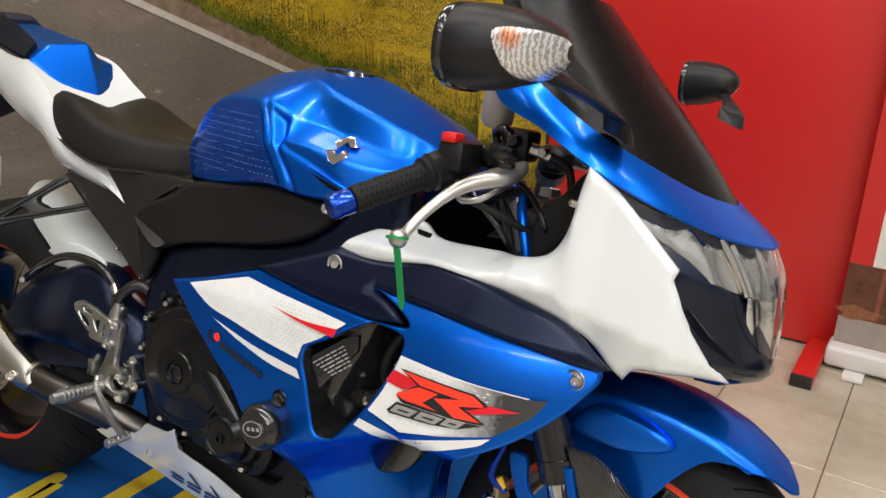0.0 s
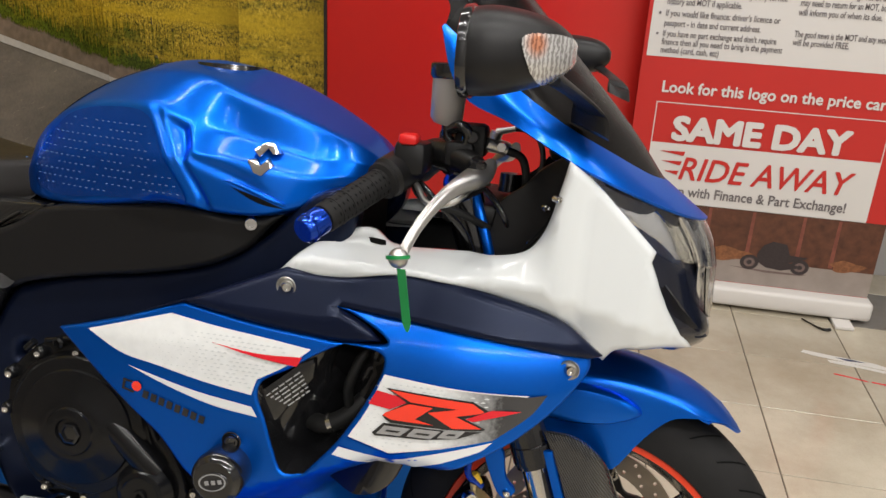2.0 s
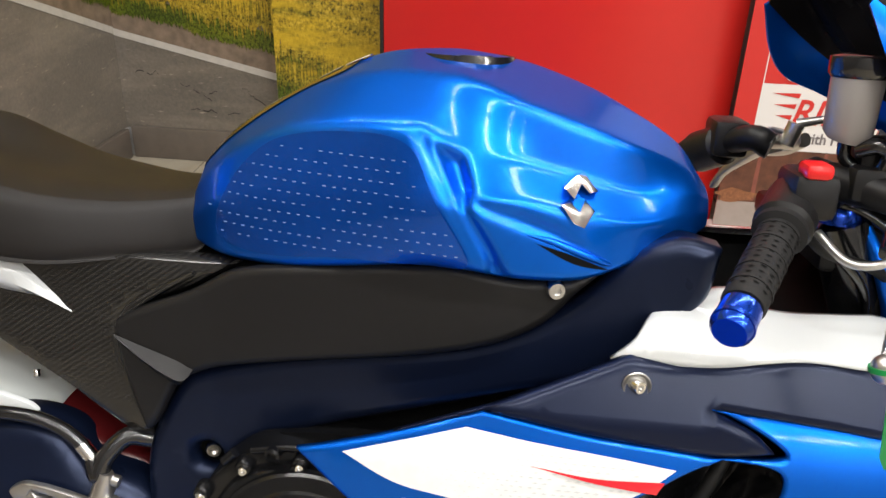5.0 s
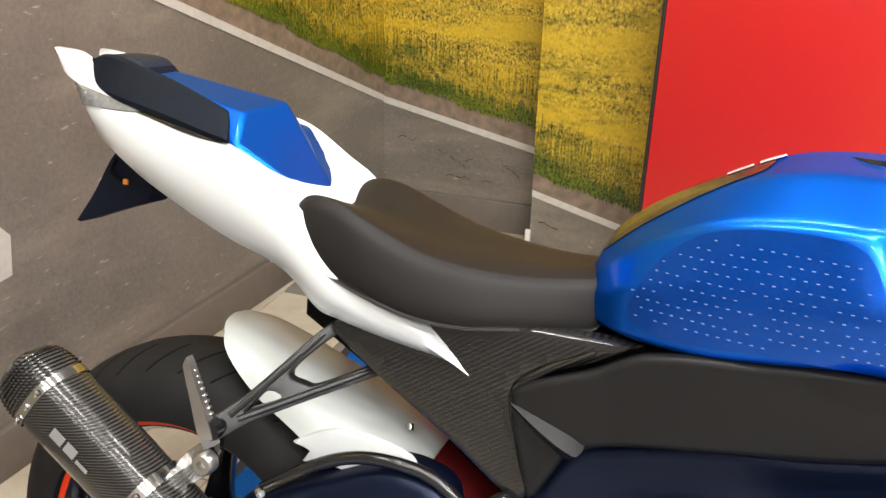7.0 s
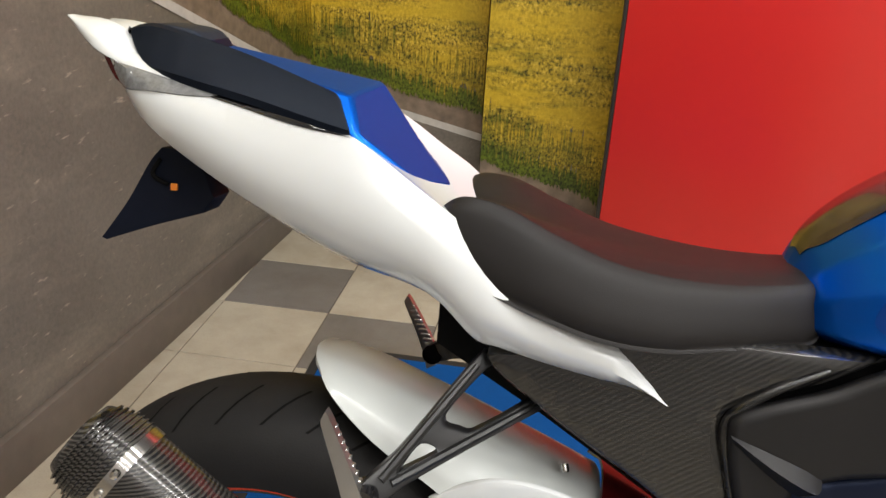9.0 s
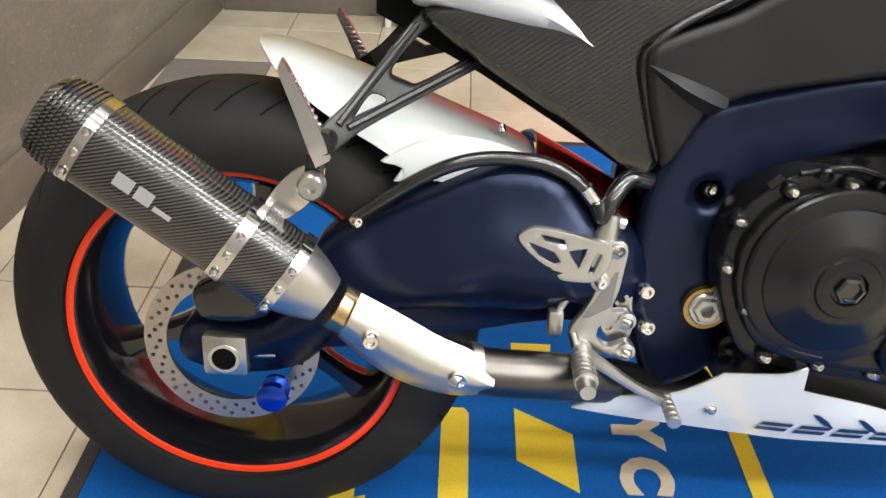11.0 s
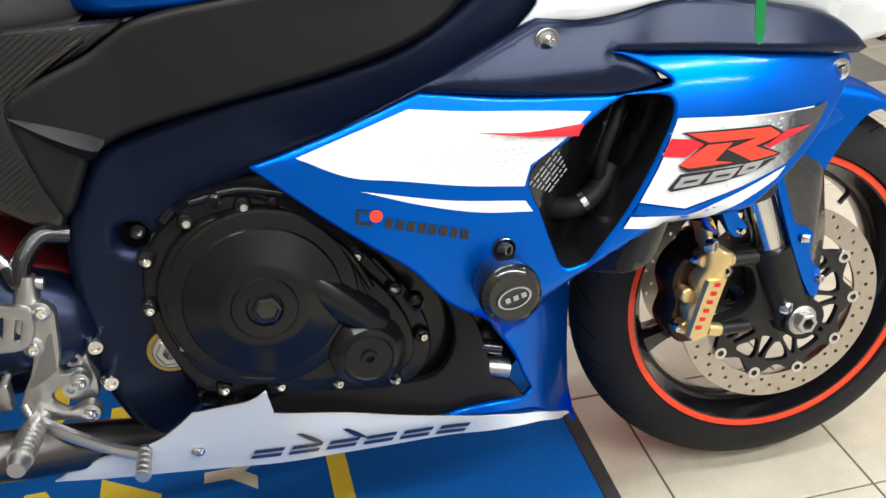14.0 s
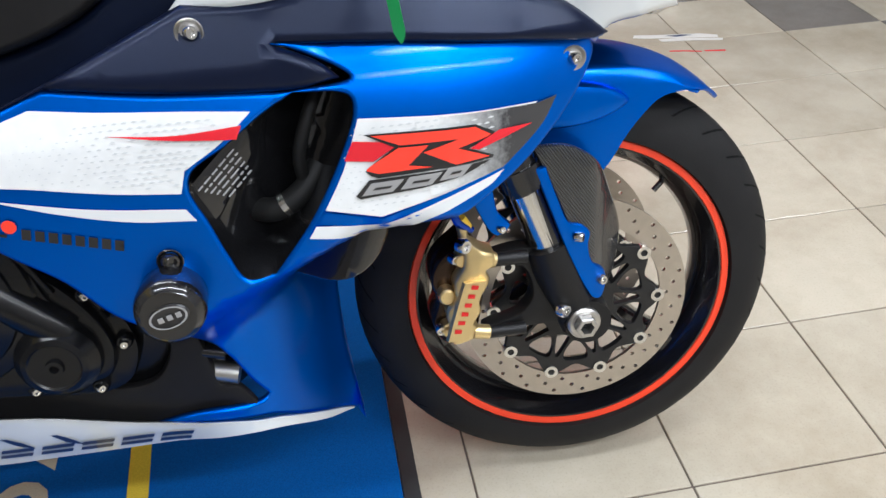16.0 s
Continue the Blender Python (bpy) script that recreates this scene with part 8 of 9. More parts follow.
swing = part("swingarm", shell([(-0.052, 0.298), (-0.046, 0.346), (0.050, 0.356), (0.096, 0.400), (0.118, 0.458), (0.185, 0.502), (0.248, 0.532), (0.330, 0.565), (0.395, 0.556), (0.430, 0.520), (0.480, 0.495), (0.505, 0.470), (0.512, 0.420), (0.505, 0.375), (0.480, 0.368), (0.430, 0.400), (0.377, 0.386), (0.238, 0.386), (0.165, 0.372), (0.095, 0.292), (0.020, 0.276)], swing_skin, 0.045, 0.022, 0.016), FRAMEMAT, bike, "satin navy aluminium swingarm")
both("swingarm_inner", shell([(-0.04, 0.30), (0.10, 0.35), (0.30, 0.48), (0.42, 0.50), (0.50, 0.46), (0.50, 0.37), (0.40, 0.36), (0.15, 0.31)], lambda x, z: -0.100 + 0.1 * max(0, x - 0.42), 0.03, 0.01, 0.03), FRAMEMAT, swing)
part("axle_block", join(box(-0.022, 0.034, -0.146, -0.118, 0.290, 0.345, 0.006)), ALU, swing, "silver chain adjuster block")
part("axle_hole", lathe([(0.0, 0.019), (-0.004, 0.019), (-0.004, 0.015), (0.01, 0.014), (0.01, 0)], (0.006, -0.145, 0.316), 28), STEEL, swing)
part("axle_bore", lathe([(0.0, 0.0145), (0.0, 0.0)], (0.006, -0.1475, 0.316), 20), HOLE, swing)
part("adjuster_bolt", tube([(0.034, -0.132, 0.316), (0.066, -0.132, 0.316)], 0.005), STEEL, swing)
part("paddock_spool", lathe([(0.0, 0.010), (-0.006, 0.018), (-0.012, 0.018), (-0.016, 0.012), (-0.024, 0.012), (-0.028, 0.019), (-0.036, 0.019), (-0.038, 0.015), (-0.038, 0)], (0.064, -0.122, 0.268), 28), BLUEANO, swing, "blue anodised paddock stand spool")
part("rear_brake_caliper", shell([(-0.03, 0.40), (0.05, 0.42), (0.06, 0.37), (-0.02, 0.36)], lambda x, z: -0.132, 0.04, 0.006, 0.012), GLOSSBLACK, swing, "black rear brake caliper")
part("brake_pipe", tube([(0.165, -0.128, 0.500), (0.240, -0.128, 0.552), (0.298, -0.124, 0.574), (0.362, -0.120, 0.574), (0.402, -0.118, 0.560), (0.430, -0.118, 0.536), (0.440, -0.12, 0.52)], 0.0085), GLOSSBLACK, swing, "black rear brake pipe")
part("pipe_fitting", tube([(0.424, -0.120, 0.545), (0.438, -0.121, 0.528)], 0.009), STEEL, swing)
part("breather_hose", tube([(0.440, -0.125, 0.530), (0.448, -0.130, 0.512), (0.455, -0.125, 0.535), (0.475, -0.11, 0.555), (0.50, -0.10, 0.55)], 0.011), GLOSSBLACK, swing)
bolt(0.165, -0.135, 0.498, swing, BOLT)

hug = part("rear_hugger", turn_bm(sheet([
    [(0.050, -0.040, 0.680), (0.046, -0.028, 0.683), (0.043, -0.014, 0.685), (0.042, 0.0, 0.686)],
    [(0.080, -0.074, 0.656), (0.076, -0.058, 0.670), (0.074, -0.030, 0.680), (0.073, 0.0, 0.683)],
    [(0.130, -0.090, 0.620), (0.128, -0.076, 0.644), (0.125, -0.042, 0.662), (0.122, 0.0, 0.669)],
    [(0.190, -0.096, 0.586), (0.192, -0.084, 0.610), (0.194, -0.046, 0.636), (0.195, 0.0, 0.644)],
    [(0.250, -0.098, 0.552), (0.262, -0.088, 0.580), (0.268, -0.048, 0.606), (0.270, 0.0, 0.613)],
    [(0.330, -0.094, 0.538), (0.340, -0.082, 0.556), (0.345, -0.045, 0.576), (0.348, 0.0, 0.582)],
    [(0.365, -0.090, 0.545), (0.372, -0.078, 0.550), (0.376, -0.04, 0.562), (0.378, 0.0, 0.566)]], 0.004), Matrix.Translation((-0.006, 0, -0.010))), HUGWHITE, bike, "pearl white rear hugger")
part("hugger_side", shell([(0.190, 0.560), (0.215, 0.552), (0.205, 0.536), (0.290, 0.542), (0.360, 0.548), (0.350, 0.575), (0.260, 0.592)], lambda x, z: -0.102 + 0.08 * max(0, x - 0.26), 0.004, 0.004, 0.012), WHITE, hug)
# the dark red here is a reflection put into the base colour
part("hugger_front", sheet([
    [(0.362, -0.090, 0.548), (0.368, -0.075, 0.555), (0.372, -0.04, 0.565), (0.374, 0.0, 0.568)],
    [(0.430, -0.080, 0.515), (0.434, -0.068, 0.522), (0.437, -0.035, 0.532), (0.44, 0.0, 0.535)],
    [(0.485, -0.068, 0.485), (0.49, -0.058, 0.492), (0.492, -0.03, 0.50), (0.494, 0.0, 0.503)]], 0.004), DARKRED, hug, "front of the hugger, a red reflection put into its colour")
bolt(0.330, -0.045, 0.590, hug, BOLTSMALL, 60)

# pillion hangers and pegs
def bar_box(a, b, w, h):
    """A flat forged arm from a to b."""
    a, b = Vector(a), Vector(b)
    t = (b - a).normalized()
    s = Vector((0, 1, 0))
    u = t.cross(s).normalized()
    s = u.cross(t)
    return loft([[tuple(p + u * w * i + s * h * j) for i, j in ((-1, -0.6), (-0.6, -1), (0.6, -1), (1, -0.6), (1, 0.6), (0.6, 1), (-0.6, 1), (-1, 0.6))] for p in (a, b)], 1, 1)


def hanger_skin(x, z):
    return -0.208 + 0.118 * ((x - 0.147) * 0.116 + (z - 0.614) * 0.081) / 0.0200


def fork_at(k, far, off):
    """A point along one of the hanger's two arms, off to its upper side."""
    d, n = ((0.153, 0.062), (-0.376, 0.927)) if far else ((0.081, 0.099), (-0.774, 0.633))
    return (0.147 + d[0] * k + n[0] * off, 0.614 + d[1] * k + n[1] * off)


HANGER = [fork_at(-0.02, 0, 0.013), fork_at(0.3, 0, 0.0075), fork_at(0.98, 0, 0.0075), (*fork_at(1.12, 0, 0.006), 1), (*fork_at(1.14, 0, -0.012), 1), fork_at(0.96, 0, -0.0075), fork_at(0.66, 0, -0.0065), fork_at(0.60, 0, -0.012), fork_at(0.50, 1, 0.016), fork_at(0.56, 1, 0.0075), fork_at(0.96, 1, 0.0085), (*fork_at(1.10, 1, 0.014), 1), (*fork_at(1.10, 1, -0.009), 1), fork_at(0.9, 1, -0.0075), fork_at(0.2, 1, -0.008), fork_at(-0.04, 1, -0.014), (0.134, 0.606)]
WINDOW = [fork_at(0.20, 0, -0.0075), fork_at(0.42, 0, -0.0065), fork_at(0.37, 1, 0.0065), fork_at(0.18, 1, 0.0065)]
hang = both("pillion_hanger", shell(HANGER, hanger_skin, 0.010, 0.0035, 0.010, holes=[WINDOW], fine=0.005), SATINBLACK, bike, "black forged pillion footrest hanger", angle=30)
for far in (0, 1):
    both("hanger_ridge", tube([(x, hanger_skin(x, z) - 0.0005, z) for x, z in (fork_at(k, far, 0.001) for k in (0.12, 0.4, 0.7, 1.02))], [0.004, 0.0045, 0.0045, 0.003], 8, 3), SATINBLACK, hang)
both("hanger_clevis", lathe([(-0.012, 0.0), (-0.012, 0.012), (0.014, 0.014), (0.014, 0)], (0.143, -0.206, 0.612), 20), GLOSSBLACK, hang)
both("pillion_peg", loft([[(x - h, y - 0.004, z - 0.004), (x + h, y - 0.004, z + 0.004), (x + h, y + 0.008, z + 0.004), (x - h, y + 0.008, z - 0.004)] for x, y, z, h in ((0.142, -0.212, 0.590, 0.007), (0.136, -0.216, 0.612, 0.0085), (0.122, -0.212, 0.644, 0.0065), (0.104, -0.205, 0.680, 0.004), (0.100, -0.203, 0.688, 0.0018))], 3, 1), ALU, hang, "ribbed aluminium pillion peg")
for k in range(9):
    both("peg_rib", box(0.130 - k * 0.0034, 0.144 - k * 0.0039, -0.212 + k * 0.0008, -0.204 + k * 0.0008, 0.620 + k * 0.0068, 0.6240 + k * 0.0068, 0.001, 1), ALU, hang)
part("helmet_hook", tube([(0.215, 0.12, 0.70), (0.19, 0.125, 0.71), (0.175, 0.125, 0.735), (0.165, 0.125, 0.745), (0.158, 0.125, 0.735)], 0.005), GLOSSBLACK, hang)

# ---- exhaust ----
pipe_path = [(0.620, -0.030, 0.235), (0.540, -0.080, 0.262), (0.470, -0.130, 0.300), (0.400, -0.172, 0.328), (0.300, -0.190, 0.344), (0.225, -0.196, 0.376), (0.160, -0.200, 0.418), (0.120, -0.202, 0.446)]
exh = part("exhaust", tube(pipe_path[:6], [0.030, 0.029, 0.0285, 0.0285, 0.028, 0.027], 24, 6), BURNT, bike, "aftermarket exhaust with carbon silencer")
part("link_pipe", tube([(0.240, -0.196, 0.366), (0.200, -0.198, 0.392), (0.165, -0.200, 0.415), (0.150, -0.201, 0.425)], [0.0282, 0.0275, 0.027, 0.0275], 24, 4), mat("gold_tinted_titanium", (0.55, 0.38, 0.20), 0.2, 1.0, 0, 0.1, 0.25, 20), exh, "heat-tinted titanium link pipe")
part("collector_ring", tube([(0.312, -0.188, 0.343), (0.300, -0.190, 0.345)], 0.0305, 24, 1), BRUSHED, exh)
ax = Vector((-0.206, -0.006, 0.152)).normalized()
e1 = Vector((0, -1, 0))
e2 = ax.cross(e1).normalized()
c0 = Vector((0.108, -0.203, 0.455))


def can_ring(s, hw, hh, n=24, p=3.2):
    out = []
    for a in np.linspace(0, 2 * math.pi, n, endpoint=False):
        c, q = math.cos(a), math.sin(a)
        k = (abs(c) ** p + abs(q) ** p) ** (-1 / p)
        out.append(tuple(c0 + ax * s + e1 * hw * k * c + e2 * hh * k * q))
    return out


part("silencer_cone", loft([can_ring(-0.040, 0.028, 0.028, p=2), can_ring(-0.020, 0.034, 0.036, p=2.2), can_ring(0.008, 0.040, 0.043, p=2.6)], 4, 1), BRUSHED, exh, "brushed titanium cone")
part("silencer_sleeve", loft([can_ring(0.006, 0.0405,0.0435), can_ring(0.10, 0.0412, 0.0442), can_ring(0.246, 0.0412, 0.0442)], 3, 1), CARBONPIPE, exh, "twill carbon silencer sleeve")
for s, w in ((0.012, 0.012), (0.075, 0.016), (0.250, 0.012)):
    part("silencer_strap", loft([can_ring(s - w / 2, 0.0417, 0.0447), can_ring(s - w / 2, 0.0433, 0.0463), can_ring(s + w / 2, 0.0433, 0.0463), can_ring(s + w / 2, 0.0417, 0.0447)], 1, 1, caps=False), STEEL, exh, "polished strap")
    for k in range(3):
        p = c0 + ax * s + e1 * 0.044 + e2 * (-0.026 + 0.026 * k)
        part("strap_rivet", turn_bm(lathe([(0.001, 0.0045), (-0.002, 0.004), (-0.0028, 0.002), (-0.0028, 0)], (0, 0, 0), 12), Matrix.Translation(p)), STEEL, exh)
part("silencer_end_cap", loft([can_ring(0.252, 0.0420, 0.0450), can_ring(0.272, 0.041, 0.044), can_ring(0.292, 0.036, 0.039), can_ring(0.304, 0.030, 0.033), can_ring(0.300, 0.022, 0.024)], 3, 1), CARBONPIPE, exh, "ribbed carbon end cap")
for k in range(7):
    s = 0.260 + k * 0.0055
    f = 1 - 0.0028 * k * k * 1.2
    part("end_cap_rib", loft([can_ring(s, 0.0420 * f, 0.0450 * f), can_ring(s + 0.0006, 0.0436 * f, 0.0466 * f), can_ring(s + 0.0020, 0.0436 * f, 0.0466 * f), can_ring(s + 0.0026, 0.0420 * f, 0.0450 * f)], 1, 1, caps=False), CARBONPIPE, exh)
# maker's mark on the sleeve: plain pale bars
for i, (s0, s1, t0, t1) in enumerate(((0.186, 0.206, -0.006, 0.010), (0.164, 0.182, -0.006, 0.010), (0.140, 0.160, -0.006, 0.000))):
    bm = bmesh.new()
    bm.faces.new([bm.verts.new(c0 + ax * s + e2 * t + e1 * 0.0424) for s, t in ((s0, t0), (s1, t0), (s1, t1), (s0, t1))])
    part("silencer_mark", bm, DECALGREY, exh, smooth=False)
# heat shield over the pipe
rows = []
for p, w in zip([(0.330, -0.196, 0.340), (0.300, -0.200, 0.346), (0.250, -0.205, 0.364), (0.205, -0.208, 0.392), (0.168, -0.210, 0.420)], (0.010, 0.030, 0.036, 0.036, 0.030)):
    t = Vector((-0.16, -0.01, 0.08 if p[0] < 0.29 else 0.03)).normalized()
    u = t.cross(Vector((0, -1, 0))).normalized()
    rows.append([tuple(Vector(p) + u * (w * c) + Vector((0, 1, 0)) * (-0.028 * math.cos(c * 1.25) + 0.004)) for c in (-1, -0.6, 0, 0.6, 1)])
shield = part("heat_shield", sheet(rows, 0.003, 4, 4, mirror=False), BRUSHED, exh, "brushed steel heat shield")
bolt(0.193, -0.236, 0.402, exh, BOLTBIG)
bolt(0.289, -0.229, 0.350, exh, BOLTBIG)
part("silencer_bracket", shell([(0.110, 0.575), (0.140, 0.575), (0.120, 0.535), (0.085, 0.515), (0.075, 0.535)], lambda x, z: -0.190, 0.006, 0.002, 0.015), STEEL, exh, "steel silencer bracket")
part("bracket_bolt", lathe([(0.0, 0.015), (-0.012, 0.015), (-0.016, 0.012), (-0.016, 0.006), (-0.008, 0.005), (-0.008, 0)], (0.128, -0.196, 0.562), 28), ALU, exh)
part("bracket_arm", bar_box((0.130, -0.185, 0.592), (0.128, -0.186, 0.560), 0.010, 0.008), GLOSSBLACK, exh)

# ---- rear set ----
rs = part("rearset_plate", shell([(0.452, 0.490), (0.464, 0.491), (0.477, 0.481), (0.476, 0.454), (0.473, 0.427), (0.468, 0.402), (0.487, 0.401), (0.498, 0.389), (0.493, 0.379), (0.472, 0.386), (0.456, 0.380), (0.454, 0.366), (0.468, 0.354), (0.490, 0.361), (0.501, 0.352), (0.499, 0.340), (0.490, 0.335), (0.478, 0.339), (0.452, 0.344), (0.441, 0.338), (0.428, 0.346), (0.420, 0.370), (0.437, 0.405), (0.446, 0.432), (0.446, 0.452)], lambda x, z: -0.142, 0.010, 0.003, 0.012, fine=0.005), ALU, bike, "machined aluminium rearset plate")
# flat patch on the plate; its darker tone paints the recess's shade
part("milled_recess", shell([(0.466, 0.452, 1), (0.470, 0.453, 1), (0.466, 0.407, 1), (0.440, 0.391, 1), (0.433, 0.391, 1)], lambda x, z: -0.1425, 0.001, 0.0005, 0.02, fine=0.006), mat("shaded_milled_aluminium", (0.30, 0.295, 0.28), 0.4, 0.95), rs)
part("heel_guard", shell([(0.350, 0.494), (0.365, 0.505), (0.385, 0.505), (0.412, 0.500), (0.439, 0.493), (0.456, 0.488), (0.456, 0.461), (0.443, 0.442), (0.420, 0.440), (0.401, 0.443), (0.386, 0.456), (0.361, 0.477)], lambda x, z: -0.150, 0.006, 0.003, 0.012, fine=0.005, holes=[[(0.376, 0.497, 1), (0.402, 0.492, 1), (0.405, 0.486, 1), (0.382, 0.490, 1)], [(0.363, 0.487, 1), (0.392, 0.476, 1), (0.400, 0.465, 1), (0.394, 0.463, 1), (0.376, 0.472, 1)], [(0.409, 0.478, 1), (0.429, 0.482, 1), (0.422, 0.458, 1)], [(0.441, 0.477, 1), (0.446, 0.476, 1), (0.439, 0.453, 1), (0.433, 0.453, 1)]]), ALU, rs, "slotted aluminium heel guard")
for x, z in ((0.465, 0.481), (0.449, 0.440), (0.486, 0.390), (0.490, 0.349)):
    part("bolt_boss", lathe([(0.004, 0.0115), (-0.003, 0.0110), (-0.004, 0.009), (-0.004, 0)], (x, -0.1425, z), 18), ALU, rs)
    bolt(x, -0.147, z, rs, BOLT)
part("frame_bracket", shell([(0.472, 0.424), (0.492, 0.434), (0.496, 0.400), (0.500, 0.372), (0.494, 0.352), (0.470, 0.352), (0.462, 0.385)], lambda x, z: -0.122, 0.015, 0.004, 0.012), ALU, rs)
for x, z in ((0.481, 0.409), (0.470, 0.372)):
    part("bracket_eye", lathe([(0.004, 0.009), (-0.003, 0.009), (-0.003, 0.0045), (0.002, 0.004), (0.002, 0)], (x, -0.123, z), 18), ALU, rs)
for x, z in ((0.507, 0.424), (0.514, 0.376)):
    part("spacer", lathe([(0.014, 0.008), (-0.010, 0.008)], (x, -0.118, z), 16), STEEL, rs)
    bolt(x, -0.128, z, rs, BOLTBIG)
peg = part("footpeg", tube([(0.438, -0.142, 0.352), (0.434, -0.165, 0.352), (0.432, -0.225, 0.350), (0.432, -0.240, 0.350)], [0.011, 0.0125, 0.0115, 0.009], 12, 1), ALU, rs, "knurled aluminium footpeg")
for k in range(7):
    part("knurl_ring", tube([(0.4335 - 0.0002 * k, -0.168 - k * 0.0085, 0.3515), (0.4335 - 0.0002 * k, -0.171 - k * 0.0085, 0.3515)], 0.0138, 10, 1), ALU, rs)
part("brake_pedal", loft([[(x, y - 0.005, z - h), (x, y + 0.005, z - h), (x, y + 0.005, z + h), (x, y - 0.005, z + h)] for x, y, z, h in ((0.436, -0.152, 0.352, 0.012), (0.455, -0.160, 0.343, 0.008), (0.500, -0.164, 0.315, 0.006), (0.530, -0.165, 0.300, 0.006), (0.540, -0.165, 0.296, 0.006))], 4, 2), ALU, rs, "aluminium rear brake pedal")
part("pedal_tip", join(tube([(0.541, -0.155, 0.296), (0.543, -0.205, 0.292)], 0.0075, 12, 1), *[tube([(0.5412 + k * 0.0004, -0.160 - k * 0.010, 0.296 - k * 0.0008), (0.5412 + k * 0.0004, -0.1635 - k * 0.010, 0.296 - k * 0.0008)], 0.0088, 10, 1) for k in range(5)]), ALU, rs)
part("rear_master_cylinder", join(tube([(0.458, -0.132, 0.520), (0.454, -0.132, 0.500), (0.432, -0.132, 0.445), (0.424, -0.132, 0.428)], [0.008, 0.013, 0.012, 0.010], 16, 1), tube([(0.424, -0.132, 0.43), (0.404, -0.134, 0.392)], 0.005, 10, 1), tube([(0.455, -0.13, 0.512), (0.472, -0.13, 0.508)], 0.007, 10, 1)), ALU, rs, "silver rear brake master cylinder")
part("push_rod_fork", box(0.394, 0.412, -0.144, -0.124, 0.366, 0.398, 0.003), ALU, rs)
part("pedal_spring", tube([(0.424, -0.142, 0.372), (0.432, -0.150, 0.348)], 0.006), STEEL, rs)

# side stand on the far side
part("side_stand", tube([(0.600, 0.110, 0.270), (0.625, 0.165, 0.150), (0.640, 0.205, 0.052)], [0.014, 0.012, 0.011]), GLOSSBLACK, bike, "black side stand holding the motorcycle up")

# green tie hanging from the lever ball
ball = bike.matrix_basis @ Vector((1.175, -0.325, 0.804))
tie = tagged(new("cable_tie"), "green plastic tie hanging from the brake lever ball", "cable tie")
rows = []
for k in range(9):
    s = k / 8
    p = ball + Vector((0.006 + 0.010 * s, -0.010 - 0.002 * s, -0.008 - 0.074 * s))
    w = 0.0048 if k < 8 else 0.001
    rows.append([tuple(p + Vector((-w, 0.0015 * math.sin(s * 3), 0))), tuple(p + Vector((w, 0, 0)))])
part("strap", sheet(rows, 0.0016, 2, 1, mirror=False), GREENTAG, tie)
part("loop", turn_bm(lathe([(-0.002, 0.0122), (0.002, 0.0122), (0.002, 0.0136), (-0.002, 0.0136)], (0, 0, 0), 24, closed=True), Matrix.Translation(ball + Vector((0, -0.002, 0.002))) @ pose(0, 0, 0, 70, 0, 20)), GREENTAG, tie)


DARKCLOTH = mat("dark_navy_cloth", (0.008, 0.012, 0.030), 0.6, 0, 0, 0.1, 0.2, 40, 0.3, 500)


# ---- small things on the floor ----
def scrap(name, label, category, pieces):
    t = tagged(new(name), label, category)
    for nm, pts, material, z in pieces:
        bm = bmesh.new()
        hi = [bm.verts.new((x, y, z)) for x, y in pts]
        lo = [bm.verts.new((x, y, 0.0002)) for x, y in pts]
        bm.faces.new(hi)
        for i in range(len(pts)):
            bm.faces.new((lo[i - 1], lo[i], hi[i], hi[i - 1]))
        part(nm, bm, material, t, smooth=False)
    return t


scrap("floor_sticker", "torn white paper sticker stuck to the floor tiles", "sticker", [
    ("paper_strip", [(2.10, 1.475), (2.16, 1.462), (2.30, 1.440), (2.345, 1.418), (2.34, 1.402), (2.25, 1.420), (2.17, 1.436), (2.12, 1.446), (2.09, 1.458)], PAPER, 0.0012),
    ("paper_strip", [(2.16, 1.428), (2.22, 1.424), (2.35, 1.392), (2.345, 1.380), (2.24, 1.402), (2.165, 1.412)], PAPER, 0.0012),
    ("printed_mark", [(2.19, 1.448), (2.24, 1.446), (2.27, 1.436), (2.22, 1.434)], DECALNAVY, 0.0018),
    ("red_print", [(2.16, 1.346), (2.20, 1.338), (2.25, 1.322), (2.25, 1.317), (2.20, 1.331), (2.16, 1.339)], DECALRED, 0.0010),
    ("red_print", [(2.26, 1.324), (2.32, 1.314), (2.32, 1.306), (2.26, 1.317)], DECALRED, 0.0010)])
hook = tagged(new("metal_hook"), "small black metal rod lying by the banner foot", "hook")
part("rod", tube([(2.14, 1.700, 0.004), (2.165, 1.665, 0.004), (2.185, 1.640, 0.004), (2.205, 1.634, 0.004), (2.215, 1.640, 0.004)], [0.003, 0.003, 0.004, 0.006, 0.006], 8, 3), GLOSSBLACK, hook)


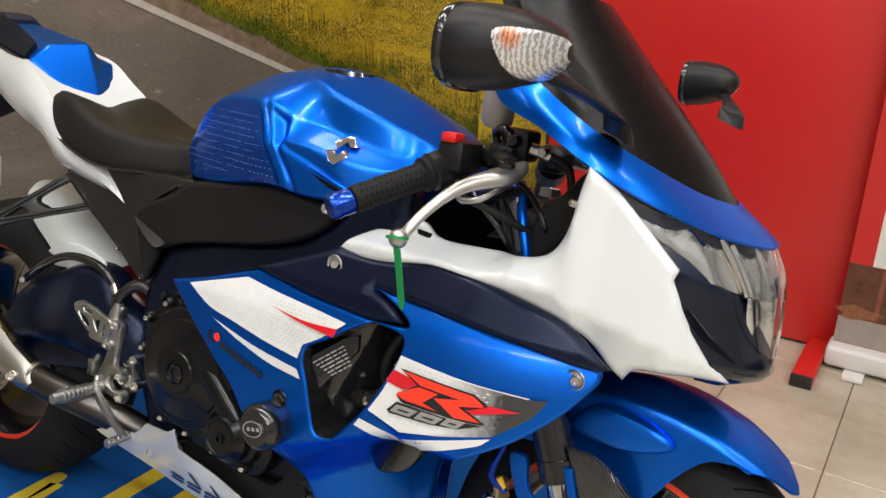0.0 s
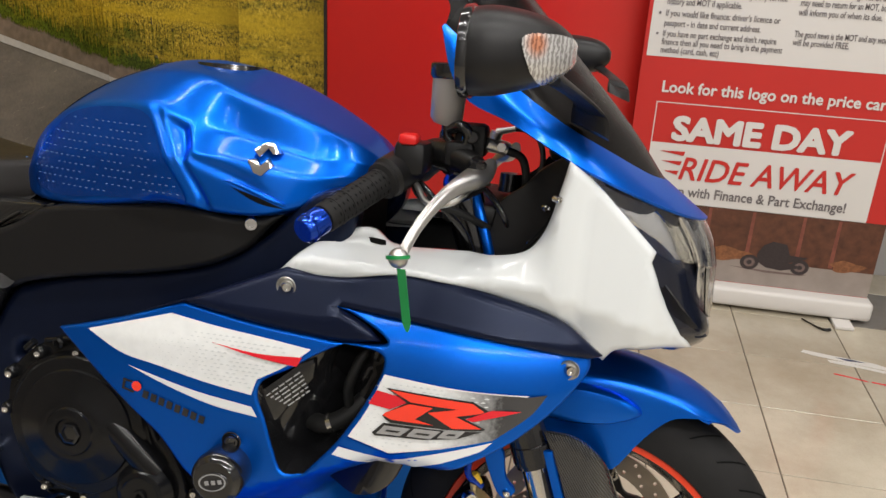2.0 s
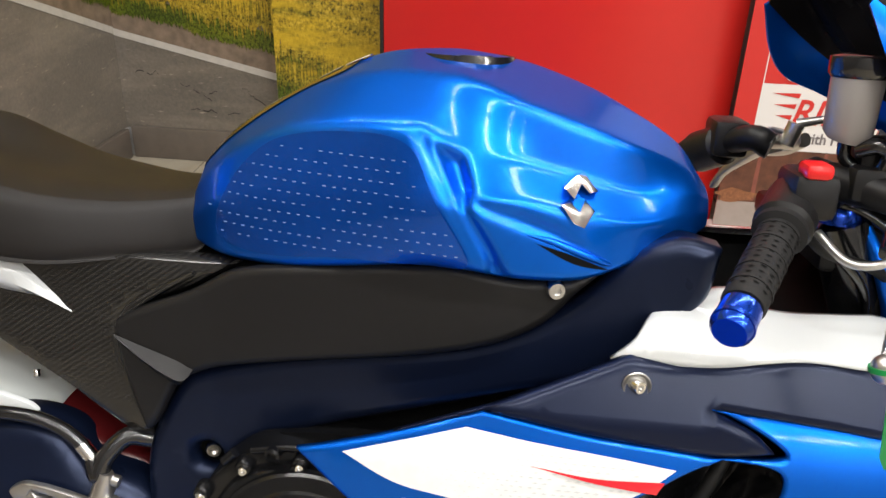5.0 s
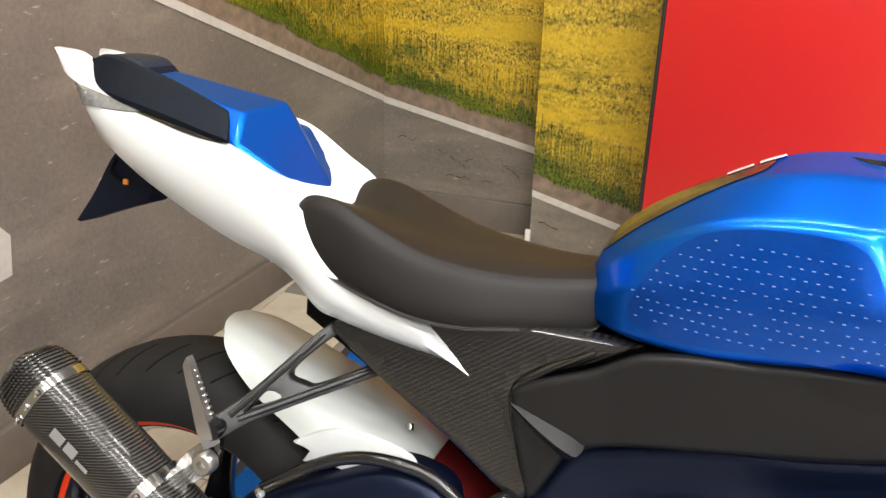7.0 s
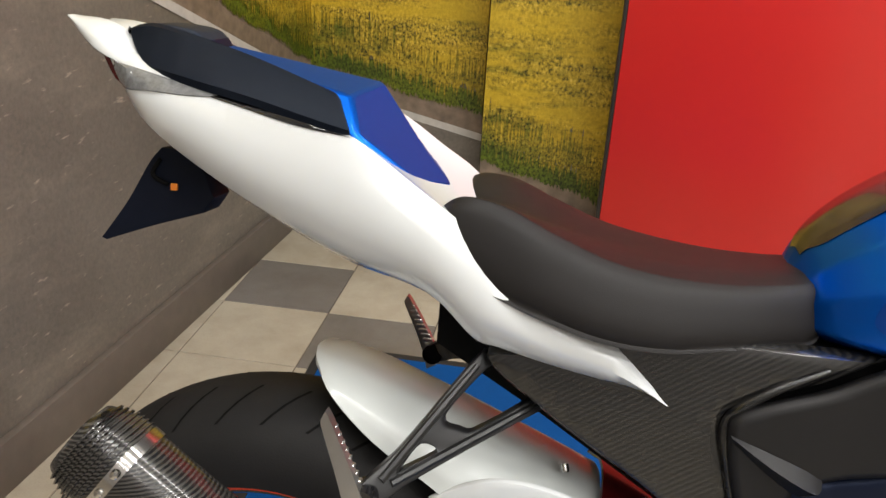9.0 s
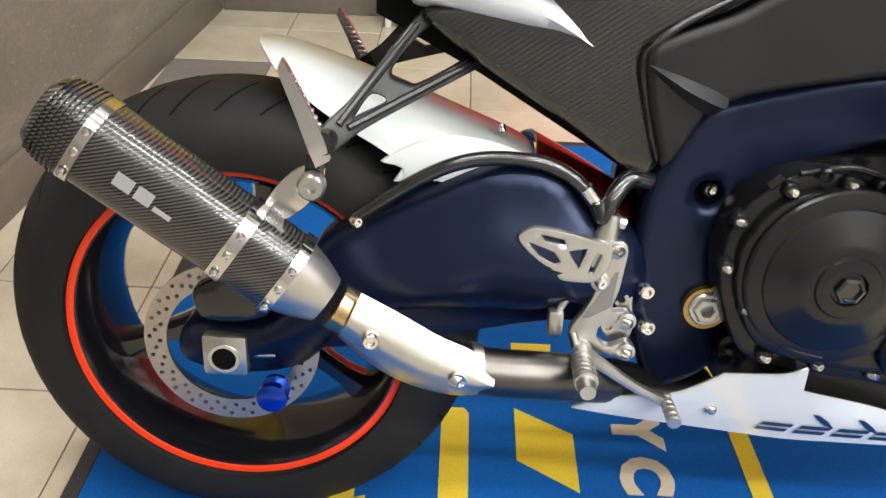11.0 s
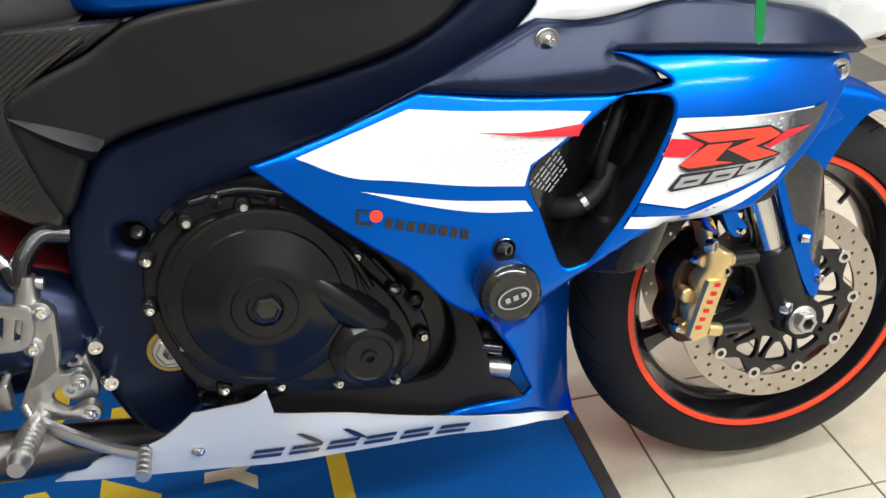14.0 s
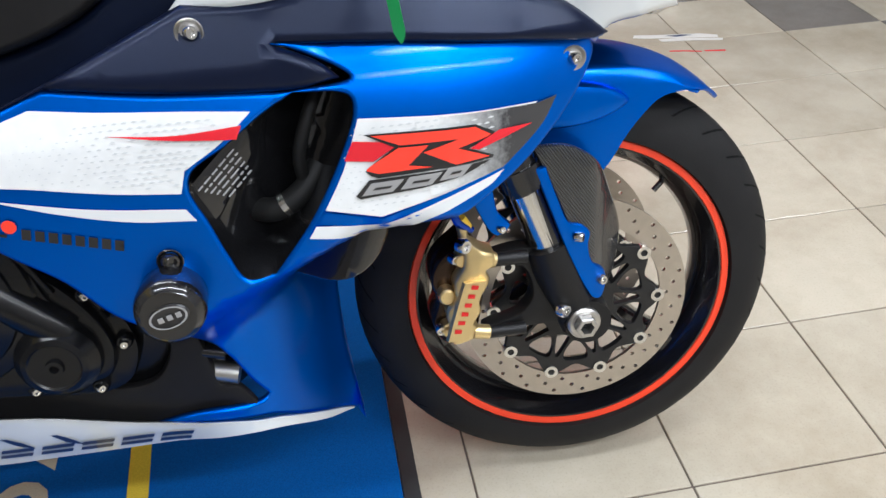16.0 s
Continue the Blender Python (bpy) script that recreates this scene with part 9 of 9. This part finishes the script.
def truss_stand():
    t = tagged(new("folding_stand"), "black folding display stand on thin tube legs", "stand")
    for a, b in (((3.041, 1.763, 0.012), (2.78, 1.90, 0.62)), ((3.055, 1.745, 0.012), (3.00, 1.83, 0.62)), ((3.078, 1.721, 0.012), (3.42, 1.80, 0.62))):
        part("leg", tube([a, b], 0.011, 10, 1), GLOSSBLACK, t)
    for x, y in ((3.041, 1.763), (3.078, 1.721)):
        part("foot", lathe([(-0.011, 0.0), (-0.011, 0.017), (0.004, 0.020), (0.011, 0.014), (0.011, 0)], (0, 0, 0), 16), GLOSSBLACK, t).matrix_basis = pose(x, y, 0.0115, -90, 0, 0)
        shared("bolt", BOLTSMALL, t, pose(x, y - 0.018, 0.02))
    part("shelf", box(2.70, 3.46, 1.74, 2.0, 0.615, 0.635, 0.006), GLOSSBLACK, t)
    return t


truss_stand()
plinth = tagged(new("display_plinth"), "dark navy display plinth standing on the floor", "plinth")
part("plinth_body", box(3.36, 4.1, 1.62, 2.15, 0.002, 0.42, 0.01), DARKCLOTH, plinth)
part("plinth_top", box(3.34, 4.12, 1.60, 2.17, 0.421, 0.445, 0.005), DARKCLOTH, plinth)

# ---- floor tiles ----
GREYS = {(0, 4), (1, 3), (10, 4), (11, 3), (12, 4), (13, 3), (9, 5)}


def lay_tiles():
    me = {}
    for i in range(-2, 18):
        for j in range(-9, 8):
            x, y = -0.645 + 0.32 * i, 0.190 + 0.302 * j
            x0, x1, y0, y1 = max(x, west(y)), min(x + 0.317, X1), max(y, Y0), min(y + 0.299, Y1)
            if x1 - x0 < 0.02 or y1 - y0 < 0.02:
                continue
            key = (round(x1 - x0, 4), round(y1 - y0, 3), (i, j) in GREYS)
            if key not in me:
                bm = box(0, x1 - x0, 0, y1 - y0, -0.010, 0, 0.0012, 1)
                m = bpy.data.meshes.new("tile")
                bm.to_mesh(m)
                bm.free()
                m.materials.append(TILEGREY if key[2] else TILE)
                me[key] = m
            shared("tile", me[key], floor, pose(x0, y0, 0))


lay_tiles()
# the rest of the floor, behind the walk
rest = bmesh.new()
for i in range(-2, 18):
    for j in range(-13, -9):
        x, y = -0.645 + 0.32 * i, 0.190 + 0.302 * j
        x0, x1, y0, y1 = max(x, west(y)), min(x + 0.317, X1), max(y, Y0), y + 0.299
        if x1 - x0 > 0.02 and y1 - y0 > 0.02:
            rest.faces.new([rest.verts.new(p) for p in ((x0, y0, 0), (x1, y0, 0), (x1, y1, 0), (x0, y1, 0))])
part("tile_field", rest, TILE, floor, smooth=False, kind="stuff")
